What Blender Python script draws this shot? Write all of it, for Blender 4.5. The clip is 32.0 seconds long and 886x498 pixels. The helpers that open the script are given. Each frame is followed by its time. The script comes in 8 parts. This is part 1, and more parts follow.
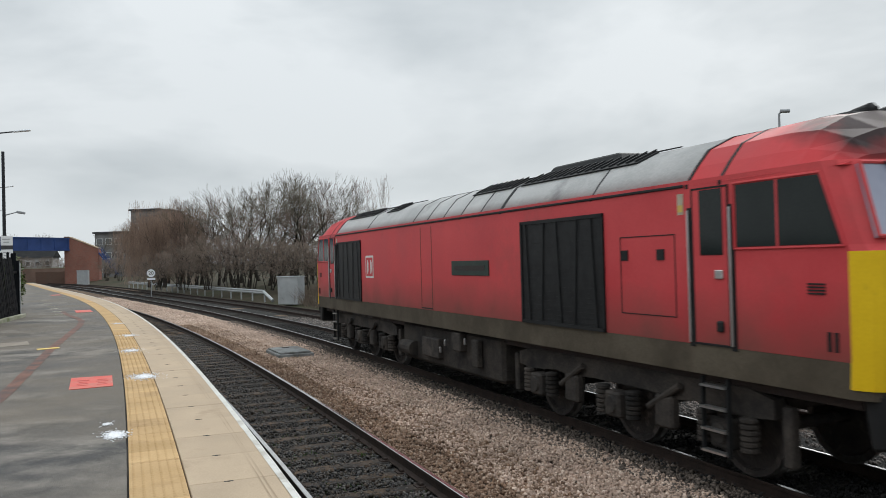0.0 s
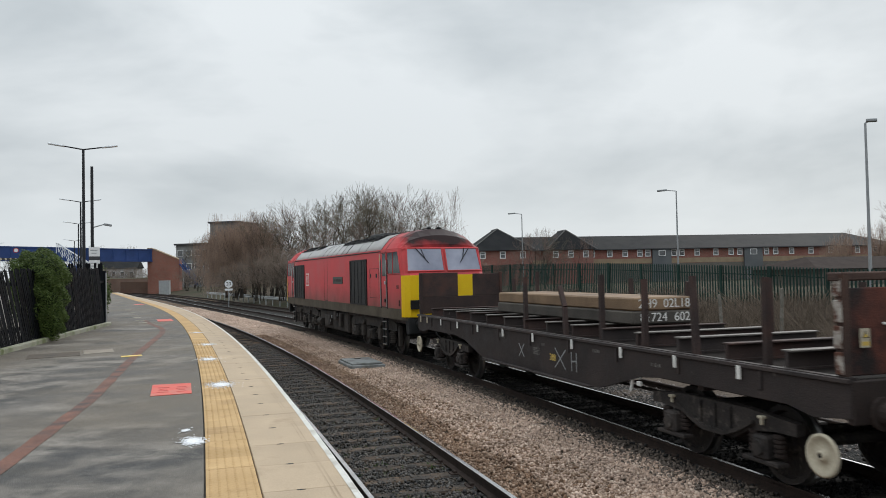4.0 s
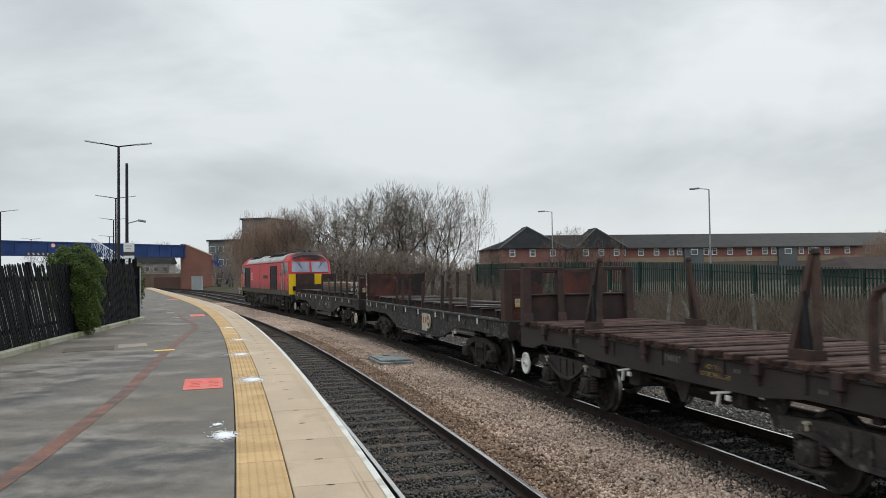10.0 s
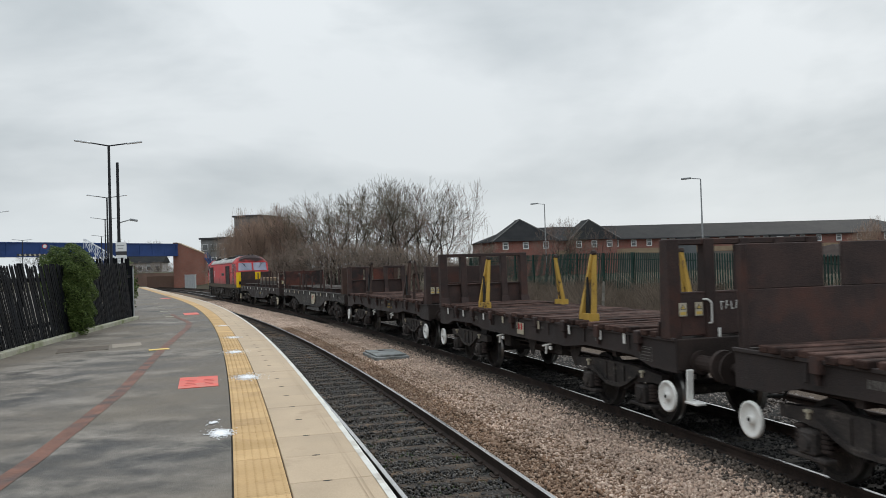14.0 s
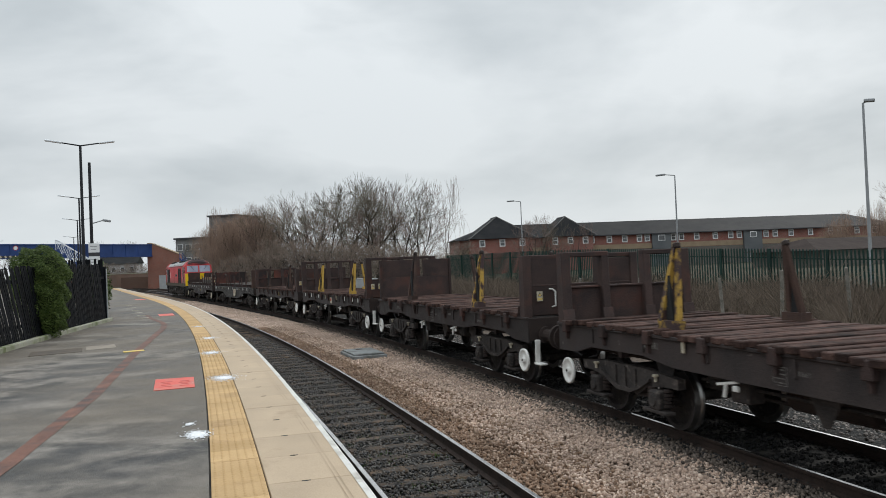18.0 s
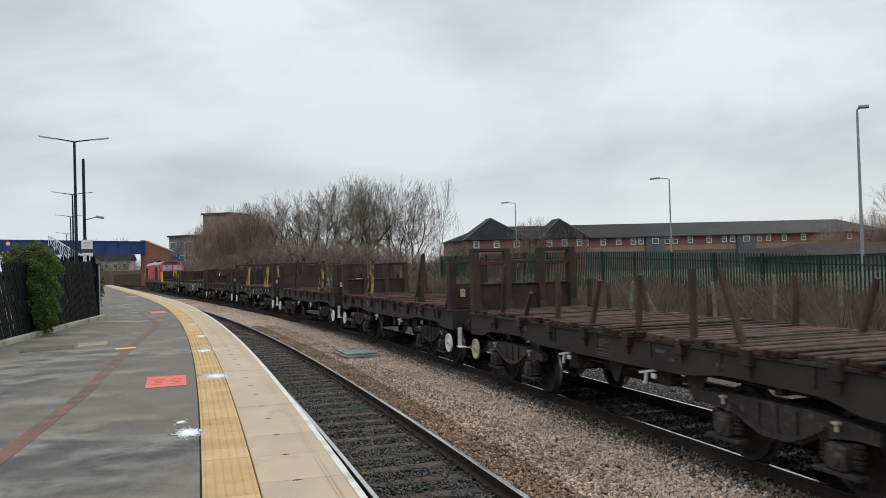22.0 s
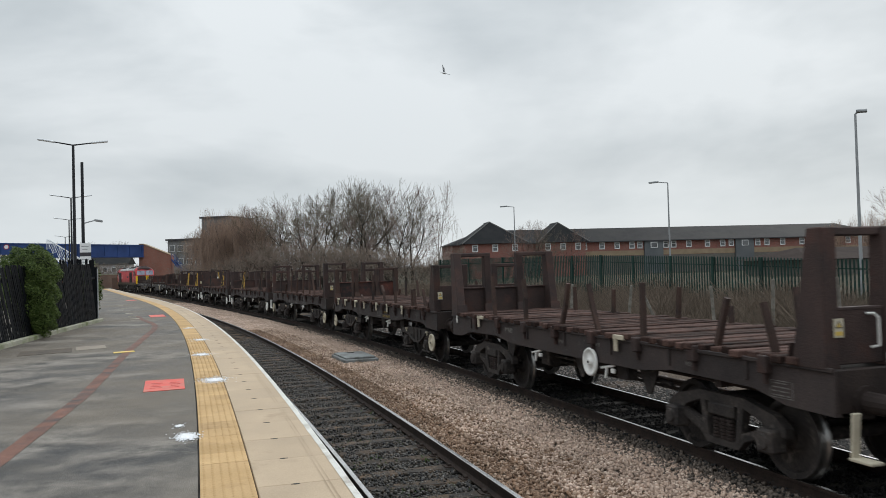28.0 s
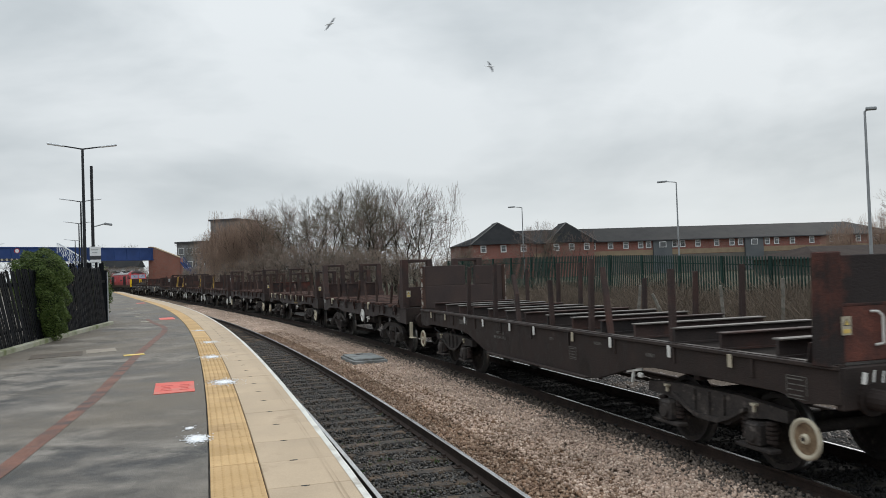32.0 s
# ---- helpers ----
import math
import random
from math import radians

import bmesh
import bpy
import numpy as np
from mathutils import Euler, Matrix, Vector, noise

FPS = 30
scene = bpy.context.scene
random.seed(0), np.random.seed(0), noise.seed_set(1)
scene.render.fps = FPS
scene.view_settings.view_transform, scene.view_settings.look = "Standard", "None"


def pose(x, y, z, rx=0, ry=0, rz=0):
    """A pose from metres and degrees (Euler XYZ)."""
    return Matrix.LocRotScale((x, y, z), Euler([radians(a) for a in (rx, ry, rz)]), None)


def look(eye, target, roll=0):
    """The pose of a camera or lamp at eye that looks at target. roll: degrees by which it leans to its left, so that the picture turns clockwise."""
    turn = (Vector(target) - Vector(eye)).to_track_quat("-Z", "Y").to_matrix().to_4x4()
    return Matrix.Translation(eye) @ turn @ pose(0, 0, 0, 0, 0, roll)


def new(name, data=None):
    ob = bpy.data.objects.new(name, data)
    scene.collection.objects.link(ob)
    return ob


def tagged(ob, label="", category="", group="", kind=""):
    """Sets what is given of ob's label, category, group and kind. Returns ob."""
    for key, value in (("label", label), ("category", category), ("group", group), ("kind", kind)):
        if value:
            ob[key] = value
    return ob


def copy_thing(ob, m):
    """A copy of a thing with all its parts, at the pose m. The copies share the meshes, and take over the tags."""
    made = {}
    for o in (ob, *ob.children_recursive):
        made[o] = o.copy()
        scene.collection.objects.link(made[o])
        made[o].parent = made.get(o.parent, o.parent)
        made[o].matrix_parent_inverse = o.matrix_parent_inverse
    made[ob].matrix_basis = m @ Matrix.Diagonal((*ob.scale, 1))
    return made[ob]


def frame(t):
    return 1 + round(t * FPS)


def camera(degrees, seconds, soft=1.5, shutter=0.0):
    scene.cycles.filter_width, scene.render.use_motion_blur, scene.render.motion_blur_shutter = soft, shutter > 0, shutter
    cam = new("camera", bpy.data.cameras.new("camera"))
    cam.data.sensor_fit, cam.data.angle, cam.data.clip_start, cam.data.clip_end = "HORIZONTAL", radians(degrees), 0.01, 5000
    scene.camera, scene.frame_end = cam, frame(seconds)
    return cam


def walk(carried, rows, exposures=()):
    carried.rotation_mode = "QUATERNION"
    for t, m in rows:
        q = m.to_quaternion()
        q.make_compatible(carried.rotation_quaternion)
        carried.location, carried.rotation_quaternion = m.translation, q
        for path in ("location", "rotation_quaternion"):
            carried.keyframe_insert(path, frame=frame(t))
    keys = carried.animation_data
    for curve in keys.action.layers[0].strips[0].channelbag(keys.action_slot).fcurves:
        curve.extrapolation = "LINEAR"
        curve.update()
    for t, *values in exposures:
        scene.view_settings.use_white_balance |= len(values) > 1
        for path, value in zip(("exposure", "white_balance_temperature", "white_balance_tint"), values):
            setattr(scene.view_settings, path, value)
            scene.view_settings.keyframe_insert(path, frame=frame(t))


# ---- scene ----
# camera and its way: held by hand on the platform, turning only
EYE = (0.0, 0.0, 2.5185)
TURNS = (
    (0, 90.762, 1.515, -7.232), (0.5, 90.926, 1.212, -6.601), (1, 90.986, 0.983, -5.971), (1.5, 91.250, 0.931, -5.230),
    (2, 91.215, 1.038, -4.578), (2.5, 91.090, 1.145, -4.137), (3, 91.266, 1.274, -3.640), (3.5, 91.591, 1.219, -2.924),
    (5.5, 91.929, 1.065, -1.059), (6, 91.396, 1.060, -1.262), (6.5, 91.321, 1.295, -0.971), (7, 91.529, 1.351, -0.573),
    (7.5, 91.625, 1.347, -0.195), (8, 91.713, 1.238, 0.004), (8.5, 91.822, 1.147, 0.149), (9, 91.776, 1.005, 0.031),
    (9.5, 91.684, 0.862, -0.213), (10, 91.640, 0.748, -0.122), (10.5, 91.580, 0.630, -0.046), (11, 91.672, 0.529, 0.009),
    (11.5, 91.855, 0.489, 0.147), (12, 91.892, 1.027, -0.479), (12.5, 91.495, 1.193, -0.674), (13, 91.300, 1.473, 0.071),
    (13.5, 91.361, 1.644, -0.140), (14, 91.204, 1.748, -0.575), (14.5, 91.247, 2.193, -0.848), (16.5, 91.536, 2.075, -2.692),
    (17, 91.010, 2.059, -2.674), (17.5, 90.872, 2.245, -2.504), (18, 91.005, 2.304, -2.205), (18.5, 91.061, 2.119, -2.115),
    (19, 90.913, 2.056, -2.241), (19.5, 90.752, 1.795, -2.351), (20, 90.632, 1.638, -2.410), (20.5, 90.475, 1.602, -2.536),
    (21, 90.491, 1.617, -2.612), (21.5, 90.806, 1.597, -2.642), (22, 91.041, 1.631, -2.639), (22.5, 91.220, 1.616, -2.616),
    (23, 91.426, 1.468, -2.681), (23.5, 91.664, 1.457, -2.616), (24, 91.820, 1.470, -2.592), (24.5, 91.671, 1.438, -2.856),
    (25, 91.526, 1.498, -3.093), (25.5, 91.481, 1.604, -3.097), (27.5, 91.378, 1.620, -2.888), (28, 91.302, 1.587, -2.732),
    (28.5, 91.239, 1.657, -2.766), (29, 91.232, 1.725, -2.778), (29.5, 91.253, 1.772, -2.622), (30, 91.250, 1.778, -2.536),
    (30.5, 91.254, 1.888, -2.398), (31, 91.192, 1.972, -2.397), (31.5, 91.170, 2.049, -2.299), (32, 91.395, 1.954, -2.136),
)
cam = camera(57.5, 32.0, soft=0.8, shutter=0.35)
walk(cam, [(t, pose(*EYE, rx, ry, rz)) for t, rx, ry, rz in TURNS])

# ---- light: overcast winter sky ----
SUN_EL, SUN_AZ = radians(32), radians(35)
world = bpy.data.worlds.new("overcast_sky")
scene.world = world
world.use_nodes = True
wn, wl = world.node_tree.nodes, world.node_tree.links
wn.clear()


def wnode(kind, **props):
    n = wn.new(kind)
    for key, value in props.items():
        n.inputs[key].default_value = value
    return n


sky = wn.new("ShaderNodeTexSky")
sky.sky_type, sky.sun_disc = "NISHITA", False
sky.sun_elevation, sky.sun_rotation = SUN_EL, SUN_AZ
sky_dim = wn.new("ShaderNodeVectorMath")
sky_dim.operation = "SCALE"
sky_dim.inputs["Scale"].default_value = 0.10
coords = wn.new("ShaderNodeTexCoord")
flat = wn.new("ShaderNodeMapping")
flat.inputs["Scale"].default_value = (1.0, 1.0, 2.7)
cloud_big = wnode("ShaderNodeTexNoise", Scale=1.7, Detail=5.0, Roughness=0.52, Distortion=0.35)
cloud_small = wnode("ShaderNodeTexNoise", Scale=4.5, Detail=6.0, Roughness=0.55, Distortion=0.2)
blend = wn.new("ShaderNodeMix")
blend.data_type = "FLOAT"
blend.inputs[0].default_value = 0.22
ramp = wn.new("ShaderNodeValToRGB")
ramp.color_ramp.elements[0].position, ramp.color_ramp.elements[0].color = 0.32, (0.435, 0.485, 0.508, 1)
ramp.color_ramp.elements[1].position, ramp.color_ramp.elements[1].color = 0.63, (0.79, 0.835, 0.86, 1)
mid = ramp.color_ramp.elements.new(0.47)
mid.color = (0.565, 0.615, 0.645, 1)
split = wn.new("ShaderNodeSeparateXYZ")
low = wn.new("ShaderNodeMapRange")
low.inputs["From Min"].default_value, low.inputs["From Max"].default_value = 0.02, 0.13
low.inputs["To Min"].default_value, low.inputs["To Max"].default_value = 0.6, 0.0
bright = wn.new("ShaderNodeMix")
bright.data_type = "RGBA"
bright.inputs["B"].default_value = (0.78, 0.83, 0.86, 1)
add = wn.new("ShaderNodeMix")
add.data_type = "RGBA"
add.inputs[0].default_value = 0.96
back = wnode("ShaderNodeBackground", Strength=1.0)
out = wn.new("ShaderNodeOutputWorld")
wl.new(coords.outputs["Generated"], flat.inputs["Vector"])
wl.new(flat.outputs["Vector"], cloud_big.inputs["Vector"])
wl.new(flat.outputs["Vector"], cloud_small.inputs["Vector"])
wl.new(cloud_big.outputs["Fac"], blend.inputs[2])
wl.new(cloud_small.outputs["Fac"], blend.inputs[3])
wl.new(blend.outputs[0], ramp.inputs["Fac"])
wl.new(coords.outputs["Generated"], split.inputs["Vector"])
wl.new(split.outputs["Z"], low.inputs["Value"])
wl.new(low.outputs["Result"], bright.inputs["Factor"])
wl.new(ramp.outputs["Color"], bright.inputs["A"])
wl.new(sky.outputs["Color"], sky_dim.inputs[0])
wl.new(sky_dim.outputs["Vector"], add.inputs["A"])
zen = wn.new("ShaderNodeMapRange")
zen.inputs["From Min"].default_value, zen.inputs["From Max"].default_value = 0.34, 0.95
zen.inputs["To Min"].default_value, zen.inputs["To Max"].default_value = 1.035, 2.6
lift = wn.new("ShaderNodeVectorMath")
lift.operation = "SCALE"
wl.new(split.outputs["Z"], zen.inputs["Value"])
wl.new(zen.outputs["Result"], lift.inputs["Scale"])
band = wn.new("ShaderNodeValToRGB")
for pos, val in ((0.0, 1.0), (0.115, 0.90), (0.17, 0.93), (0.30, 1.0), (1.0, 1.0)):
    e_ = band.color_ramp.elements.new(pos)
    e_.color = (val, val, val, 1)
low.inputs["From Min"].default_value, low.inputs["From Max"].default_value = 0.055, 0.105
band_mix = wn.new("ShaderNodeMix")
band_mix.data_type, band_mix.blend_type = "RGBA", "MULTIPLY"
band_mix.inputs[0].default_value = 1.0
wl.new(split.outputs["Z"], band.inputs["Fac"])
wl.new(bright.outputs["Result"], band_mix.inputs["A"])
wl.new(band.outputs["Color"], band_mix.inputs["B"])
wl.new(band_mix.outputs["Result"], lift.inputs[0])
wl.new(lift.outputs["Vector"], add.inputs["B"])
wl.new(add.outputs["Result"], back.inputs["Color"])
wl.new(back.outputs["Background"], out.inputs["Surface"])

sun_data = bpy.data.lights.new("sun", "SUN")
sun_data.energy, sun_data.angle, sun_data.color = 0.9, radians(25), (1.0, 0.97, 0.93)
sun = new("sun", sun_data)
sun.matrix_world = look((0, 0, 60), (0 - 60 * math.sin(SUN_AZ) / math.tan(SUN_EL), 0 - 60 * math.cos(SUN_AZ) / math.tan(SUN_EL), 0))

# ---- materials ----


def surf(name, c1, c2, scale=3.0, rough=0.7, rough2=None, bump=0.2, bscale=40.0, metal=0.0, c3=None, s3=0.7, cut=(0.45, 0.65), vary=0.0, fine=0.35, spec=0.2, stretch=None):
    """A node material: two colours mixed by coarse and fine noise, a third in patches, a bump, a shade that differs from object to object."""
    m = bpy.data.materials.new(name)
    m.use_nodes = True
    nt = m.node_tree
    n, l = nt.nodes, nt.links
    b = n["Principled BSDF"]
    tc = n.new("ShaderNodeTexCoord")
    co = tc.outputs["Object"]
    if vary:
        info = n.new("ShaderNodeObjectInfo")
        shift = n.new("ShaderNodeVectorMath")
        shift.operation = "MULTIPLY_ADD"
        comb = n.new("ShaderNodeCombineXYZ")
        for k in range(3):
            l.new(info.outputs["Random"], comb.inputs[k])
        l.new(comb.outputs[0], shift.inputs[0])
        shift.inputs[1].default_value = (37, 53, 71)
        l.new(co, shift.inputs[2])
        co = shift.outputs[0]
    if stretch:
        mp = n.new("ShaderNodeMapping")
        mp.inputs["Scale"].default_value = stretch
        mp.inputs["Rotation"].default_value = (0, 0, radians(12))
        l.new(co, mp.inputs["Vector"])
        co = mp.outputs["Vector"]
    n1 = n.new("ShaderNodeTexNoise")
    n1.inputs["Scale"].default_value, n1.inputs["Detail"].default_value = scale, 5
    n2 = n.new("ShaderNodeTexNoise")
    n2.inputs["Scale"].default_value, n2.inputs["Detail"].default_value = bscale, 3
    l.new(co, n1.inputs["Vector"])
    l.new(co, n2.inputs["Vector"])
    f = n.new("ShaderNodeMix")
    f.data_type = "FLOAT"
    f.inputs[0].default_value = fine
    l.new(n1.outputs["Fac"], f.inputs[2])
    l.new(n2.outputs["Fac"], f.inputs[3])
    r = n.new("ShaderNodeValToRGB")
    r.color_ramp.elements[0].position, r.color_ramp.elements[0].color = 0.36, (*c1, 1)
    r.color_ramp.elements[1].position, r.color_ramp.elements[1].color = 0.64, (*c2, 1)
    l.new(f.outputs[0], r.inputs["Fac"])
    colour = r.outputs["Color"]
    if c3:
        n3 = n.new("ShaderNodeTexNoise")
        n3.inputs["Scale"].default_value, n3.inputs["Detail"].default_value = s3, 7
        n3.inputs["Roughness"].default_value = 0.65
        l.new(co, n3.inputs["Vector"])
        mr = n.new("ShaderNodeMapRange")
        mr.inputs["From Min"].default_value, mr.inputs["From Max"].default_value = cut
        l.new(n3.outputs["Fac"], mr.inputs["Value"])
        mx = n.new("ShaderNodeMix")
        mx.data_type = "RGBA"
        mx.inputs["B"].default_value = (*c3, 1)
        l.new(mr.outputs["Result"], mx.inputs["Factor"])
        l.new(colour, mx.inputs["A"])
        colour = mx.outputs["Result"]
    if vary:
        hv = n.new("ShaderNodeHueSaturation")
        vr = n.new("ShaderNodeMapRange")
        vr.inputs["To Min"].default_value, vr.inputs["To Max"].default_value = 1 - vary, 1 + vary
        l.new(info.outputs["Random"], vr.inputs["Value"])
        l.new(vr.outputs["Result"], hv.inputs["Value"])
        l.new(colour, hv.inputs["Color"])
        colour = hv.outputs["Color"]
    l.new(colour, b.inputs["Base Color"])
    b.inputs["Metallic"].default_value = metal
    b.inputs["Specular IOR Level"].default_value = spec
    if rough2 is None:
        b.inputs["Roughness"].default_value = rough
    else:
        rr = n.new("ShaderNodeMapRange")
        rr.inputs["From Min"].default_value, rr.inputs["From Max"].default_value = 0.38, 0.62
        rr.inputs["To Min"].default_value, rr.inputs["To Max"].default_value = rough, rough2
        l.new(n1.outputs["Fac"], rr.inputs["Value"])
        l.new(rr.outputs["Result"], b.inputs["Roughness"])
    if bump:
        bp = n.new("ShaderNodeBump")
        bp.inputs["Strength"].default_value, bp.inputs["Distance"].default_value = bump, 0.02
        l.new(n2.outputs["Fac"], bp.inputs["Height"])
        l.new(bp.outputs["Normal"], b.inputs["Normal"])
    return m


def islands(name, stops, rough=0.85, bump=0.4, bscale=60):
    """A material for heaps of small pieces: each piece has a shade of its own."""
    m = bpy.data.materials.new(name)
    m.use_nodes = True
    n, l = m.node_tree.nodes, m.node_tree.links
    b = n["Principled BSDF"]
    g = n.new("ShaderNodeNewGeometry")
    r = n.new("ShaderNodeValToRGB")
    r.color_ramp.elements[0].color, r.color_ramp.elements[1].color = (*stops[0], 1), (*stops[-1], 1)
    for k, c in enumerate(stops[1:-1], 1):
        r.color_ramp.elements.new(k / (len(stops) - 1)).color = (*c, 1)
    l.new(g.outputs["Random Per Island"], r.inputs["Fac"])
    tc = n.new("ShaderNodeTexCoord")
    big = n.new("ShaderNodeTexNoise")
    big.inputs["Scale"].default_value, big.inputs["Detail"].default_value = 0.6, 4
    l.new(tc.outputs["Object"], big.inputs["Vector"])
    hv = n.new("ShaderNodeHueSaturation")
    mr = n.new("ShaderNodeMapRange")
    mr.inputs["From Min"].default_value, mr.inputs["From Max"].default_value = 0.3, 0.7
    mr.inputs["To Min"].default_value, mr.inputs["To Max"].default_value = 0.75, 1.2
    l.new(big.outputs["Fac"], mr.inputs["Value"])
    l.new(mr.outputs["Result"], hv.inputs["Value"])
    l.new(r.outputs["Color"], hv.inputs["Color"])
    l.new(hv.outputs["Color"], b.inputs["Base Color"])
    b.inputs["Roughness"].default_value = rough
    b.inputs["Specular IOR Level"].default_value = 0.15
    if bump:
        fine = n.new("ShaderNodeTexNoise")
        fine.inputs["Scale"].default_value = bscale
        l.new(tc.outputs["Object"], fine.inputs["Vector"])
        bp = n.new("ShaderNodeBump")
        bp.inputs["Strength"].default_value, bp.inputs["Distance"].default_value = bump, 0.01
        l.new(fine.outputs["Fac"], bp.inputs["Height"])
        l.new(bp.outputs["Normal"], b.inputs["Normal"])
    return m


def grains(name, stops, scale=22.0, rough=0.9, tint=None):
    """Loose stone seen from afar: cells of several shades with relief."""
    m = bpy.data.materials.new(name)
    m.use_nodes = True
    n, l = m.node_tree.nodes, m.node_tree.links
    b = n["Principled BSDF"]
    tc = n.new("ShaderNodeTexCoord")
    v = n.new("ShaderNodeTexVoronoi")
    v.inputs["Scale"].default_value = scale
    l.new(tc.outputs["Object"], v.inputs["Vector"])
    sp = n.new("ShaderNodeSeparateXYZ")
    l.new(v.outputs["Color"], sp.inputs["Vector"])
    r = n.new("ShaderNodeValToRGB")
    r.color_ramp.elements[0].color, r.color_ramp.elements[1].color = (*stops[0], 1), (*stops[-1], 1)
    for k, c in enumerate(stops[1:-1], 1):
        r.color_ramp.elements.new(k / (len(stops) - 1)).color = (*c, 1)
    l.new(sp.outputs["X"], r.inputs["Fac"])
    big = n.new("ShaderNodeTexNoise")
    big.inputs["Scale"].default_value, big.inputs["Detail"].default_value = 0.5, 5
    l.new(tc.outputs["Object"], big.inputs["Vector"])
    mx = n.new("ShaderNodeMix")
    mx.data_type = "RGBA"
    mx.inputs["B"].default_value = (*(tint or stops[0]), 1)
    mr = n.new("ShaderNodeMapRange")
    mr.inputs["From Min"].default_value, mr.inputs["From Max"].default_value = 0.45, 0.7
    mr.inputs["To Max"].default_value = 0.6
    l.new(big.outputs["Fac"], mr.inputs["Value"])
    l.new(mr.outputs["Result"], mx.inputs["Factor"])
    l.new(r.outputs["Color"], mx.inputs["A"])
    l.new(mx.outputs["Result"], b.inputs["Base Color"])
    b.inputs["Roughness"].default_value = rough
    b.inputs["Specular IOR Level"].default_value = 0.03
    bp = n.new("ShaderNodeBump")
    bp.inputs["Strength"].default_value, bp.inputs["Distance"].default_value = 1.0, 0.03
    bp.invert = True
    l.new(v.outputs["Distance"], bp.inputs["Height"])
    l.new(bp.outputs["Normal"], b.inputs["Normal"])
    return m


def brickwork(name, c1, c2, mortar, scale=1.0):
    """Brick courses for walls that stay far off."""
    m = bpy.data.materials.new(name)
    m.use_nodes = True
    n, l = m.node_tree.nodes, m.node_tree.links
    b = n["Principled BSDF"]
    tc = n.new("ShaderNodeTexCoord")
    mp = n.new("ShaderNodeMapping")
    mp.inputs["Rotation"].default_value = (radians(90), 0, 0)
    l.new(tc.outputs["Object"], mp.inputs["Vector"])
    br = n.new("ShaderNodeTexBrick")
    br.inputs["Color1"].default_value, br.inputs["Color2"].default_value, br.inputs["Mortar"].default_value = (*c1, 1), (*c2, 1), (*mortar, 1)
    br.inputs["Scale"].default_value = scale
    br.inputs["Brick Width"].default_value, br.inputs["Row Height"].default_value, br.inputs["Mortar Size"].default_value = 0.225, 0.075, 0.01
    l.new(mp.outputs["Vector"], br.inputs["Vector"])
    big = n.new("ShaderNodeTexNoise")
    big.inputs["Scale"].default_value, big.inputs["Detail"].default_value = 0.4, 6
    l.new(tc.outputs["Object"], big.inputs["Vector"])
    hv = n.new("ShaderNodeHueSaturation")
    mr = n.new("ShaderNodeMapRange")
    mr.inputs["To Min"].default_value, mr.inputs["To Max"].default_value = 0.65, 1.3
    l.new(big.outputs["Fac"], mr.inputs["Value"])
    l.new(mr.outputs["Result"], hv.inputs["Value"])
    l.new(br.outputs["Color"], hv.inputs["Color"])
    l.new(hv.outputs["Color"], b.inputs["Base Color"])
    b.inputs["Roughness"].default_value = 0.85
    return m


RUST_DARK = surf("rusted_dark_steel", (0.03434, 0.02584, 0.02502), (0.07403, 0.04948, 0.04469), 2.2, 0.65, 0.88, 0.35, 55, 0.05, c3=(0.09486, 0.0465, 0.0372), s3=1.3, cut=(0.52, 0.72), vary=0.18)
RUST_BROWN = surf("rust_brown_steel", (0.045, 0.030, 0.026), (0.092, 0.056, 0.045), 1.8, 0.75, 0.9, 0.4, 50, 0.05, c3=(0.030, 0.025, 0.025), s3=1.1, cut=(0.5, 0.68), vary=0.2)
RUST_RED = surf("flaking_red_rust", (0.062, 0.032, 0.027), (0.165, 0.058, 0.043), 1.3, 0.7, 0.9, 0.4, 45, 0.03, c3=(0.032, 0.026, 0.0255), s3=0.85, cut=(0.42, 0.56), vary=0.15)
RUST_DULL = surf("dull_brown_rust_plate", (0.060, 0.046, 0.044), (0.090, 0.064, 0.058), 1.6, 0.7, 0.88, 0.3, 45, 0.03, c3=(0.15, 0.058, 0.045), s3=1.1, cut=(0.60, 0.74), vary=0.12)
SOLE = surf("grimy_solebar_paint", (0.02795, 0.02436, 0.02463), (0.06247, 0.04884, 0.04576), 1.6, 0.5, 0.78, 0.3, 60, 0.05, c3=(0.1643, 0.1427, 0.1333), s3=7.0, cut=(0.66, 0.76), vary=0.15)
SOLE_FLAKED = surf("flaking_grey_solebar_paint", (0.02376, 0.02198, 0.02129), (0.0594, 0.05445, 0.05148), 1.3, 0.6, 0.85, 0.4, 60, 0.05, c3=(0.198, 0.1881, 0.1762), s3=8.0, cut=(0.53, 0.70), vary=0.1, fine=0.6)
SOLE_PLAIN = surf("oily_black_underframe", (0.02585, 0.02027, 0.01894), (0.05377, 0.03956, 0.03525), 2.5, 0.5, 0.82, 0.3, 50, 0.05, c3=(0.1086, 0.08407, 0.07353), s3=5.0, cut=(0.68, 0.78), vary=0.15)
GREASE = surf("brake_dust_bogie", (0.02932, 0.02668, 0.02648), (0.06803, 0.05865, 0.0541), 4.5, 0.6, 0.9, 0.5, 30, 0.03, c3=(0.1642, 0.1403, 0.124), s3=6.0, cut=(0.57, 0.74), vary=0.2, spec=0.12)
TREAD = surf("polished_wheel_tread", (0.22, 0.21, 0.20), (0.38, 0.37, 0.36), 6, 0.28, bump=0.05, metal=0.9)
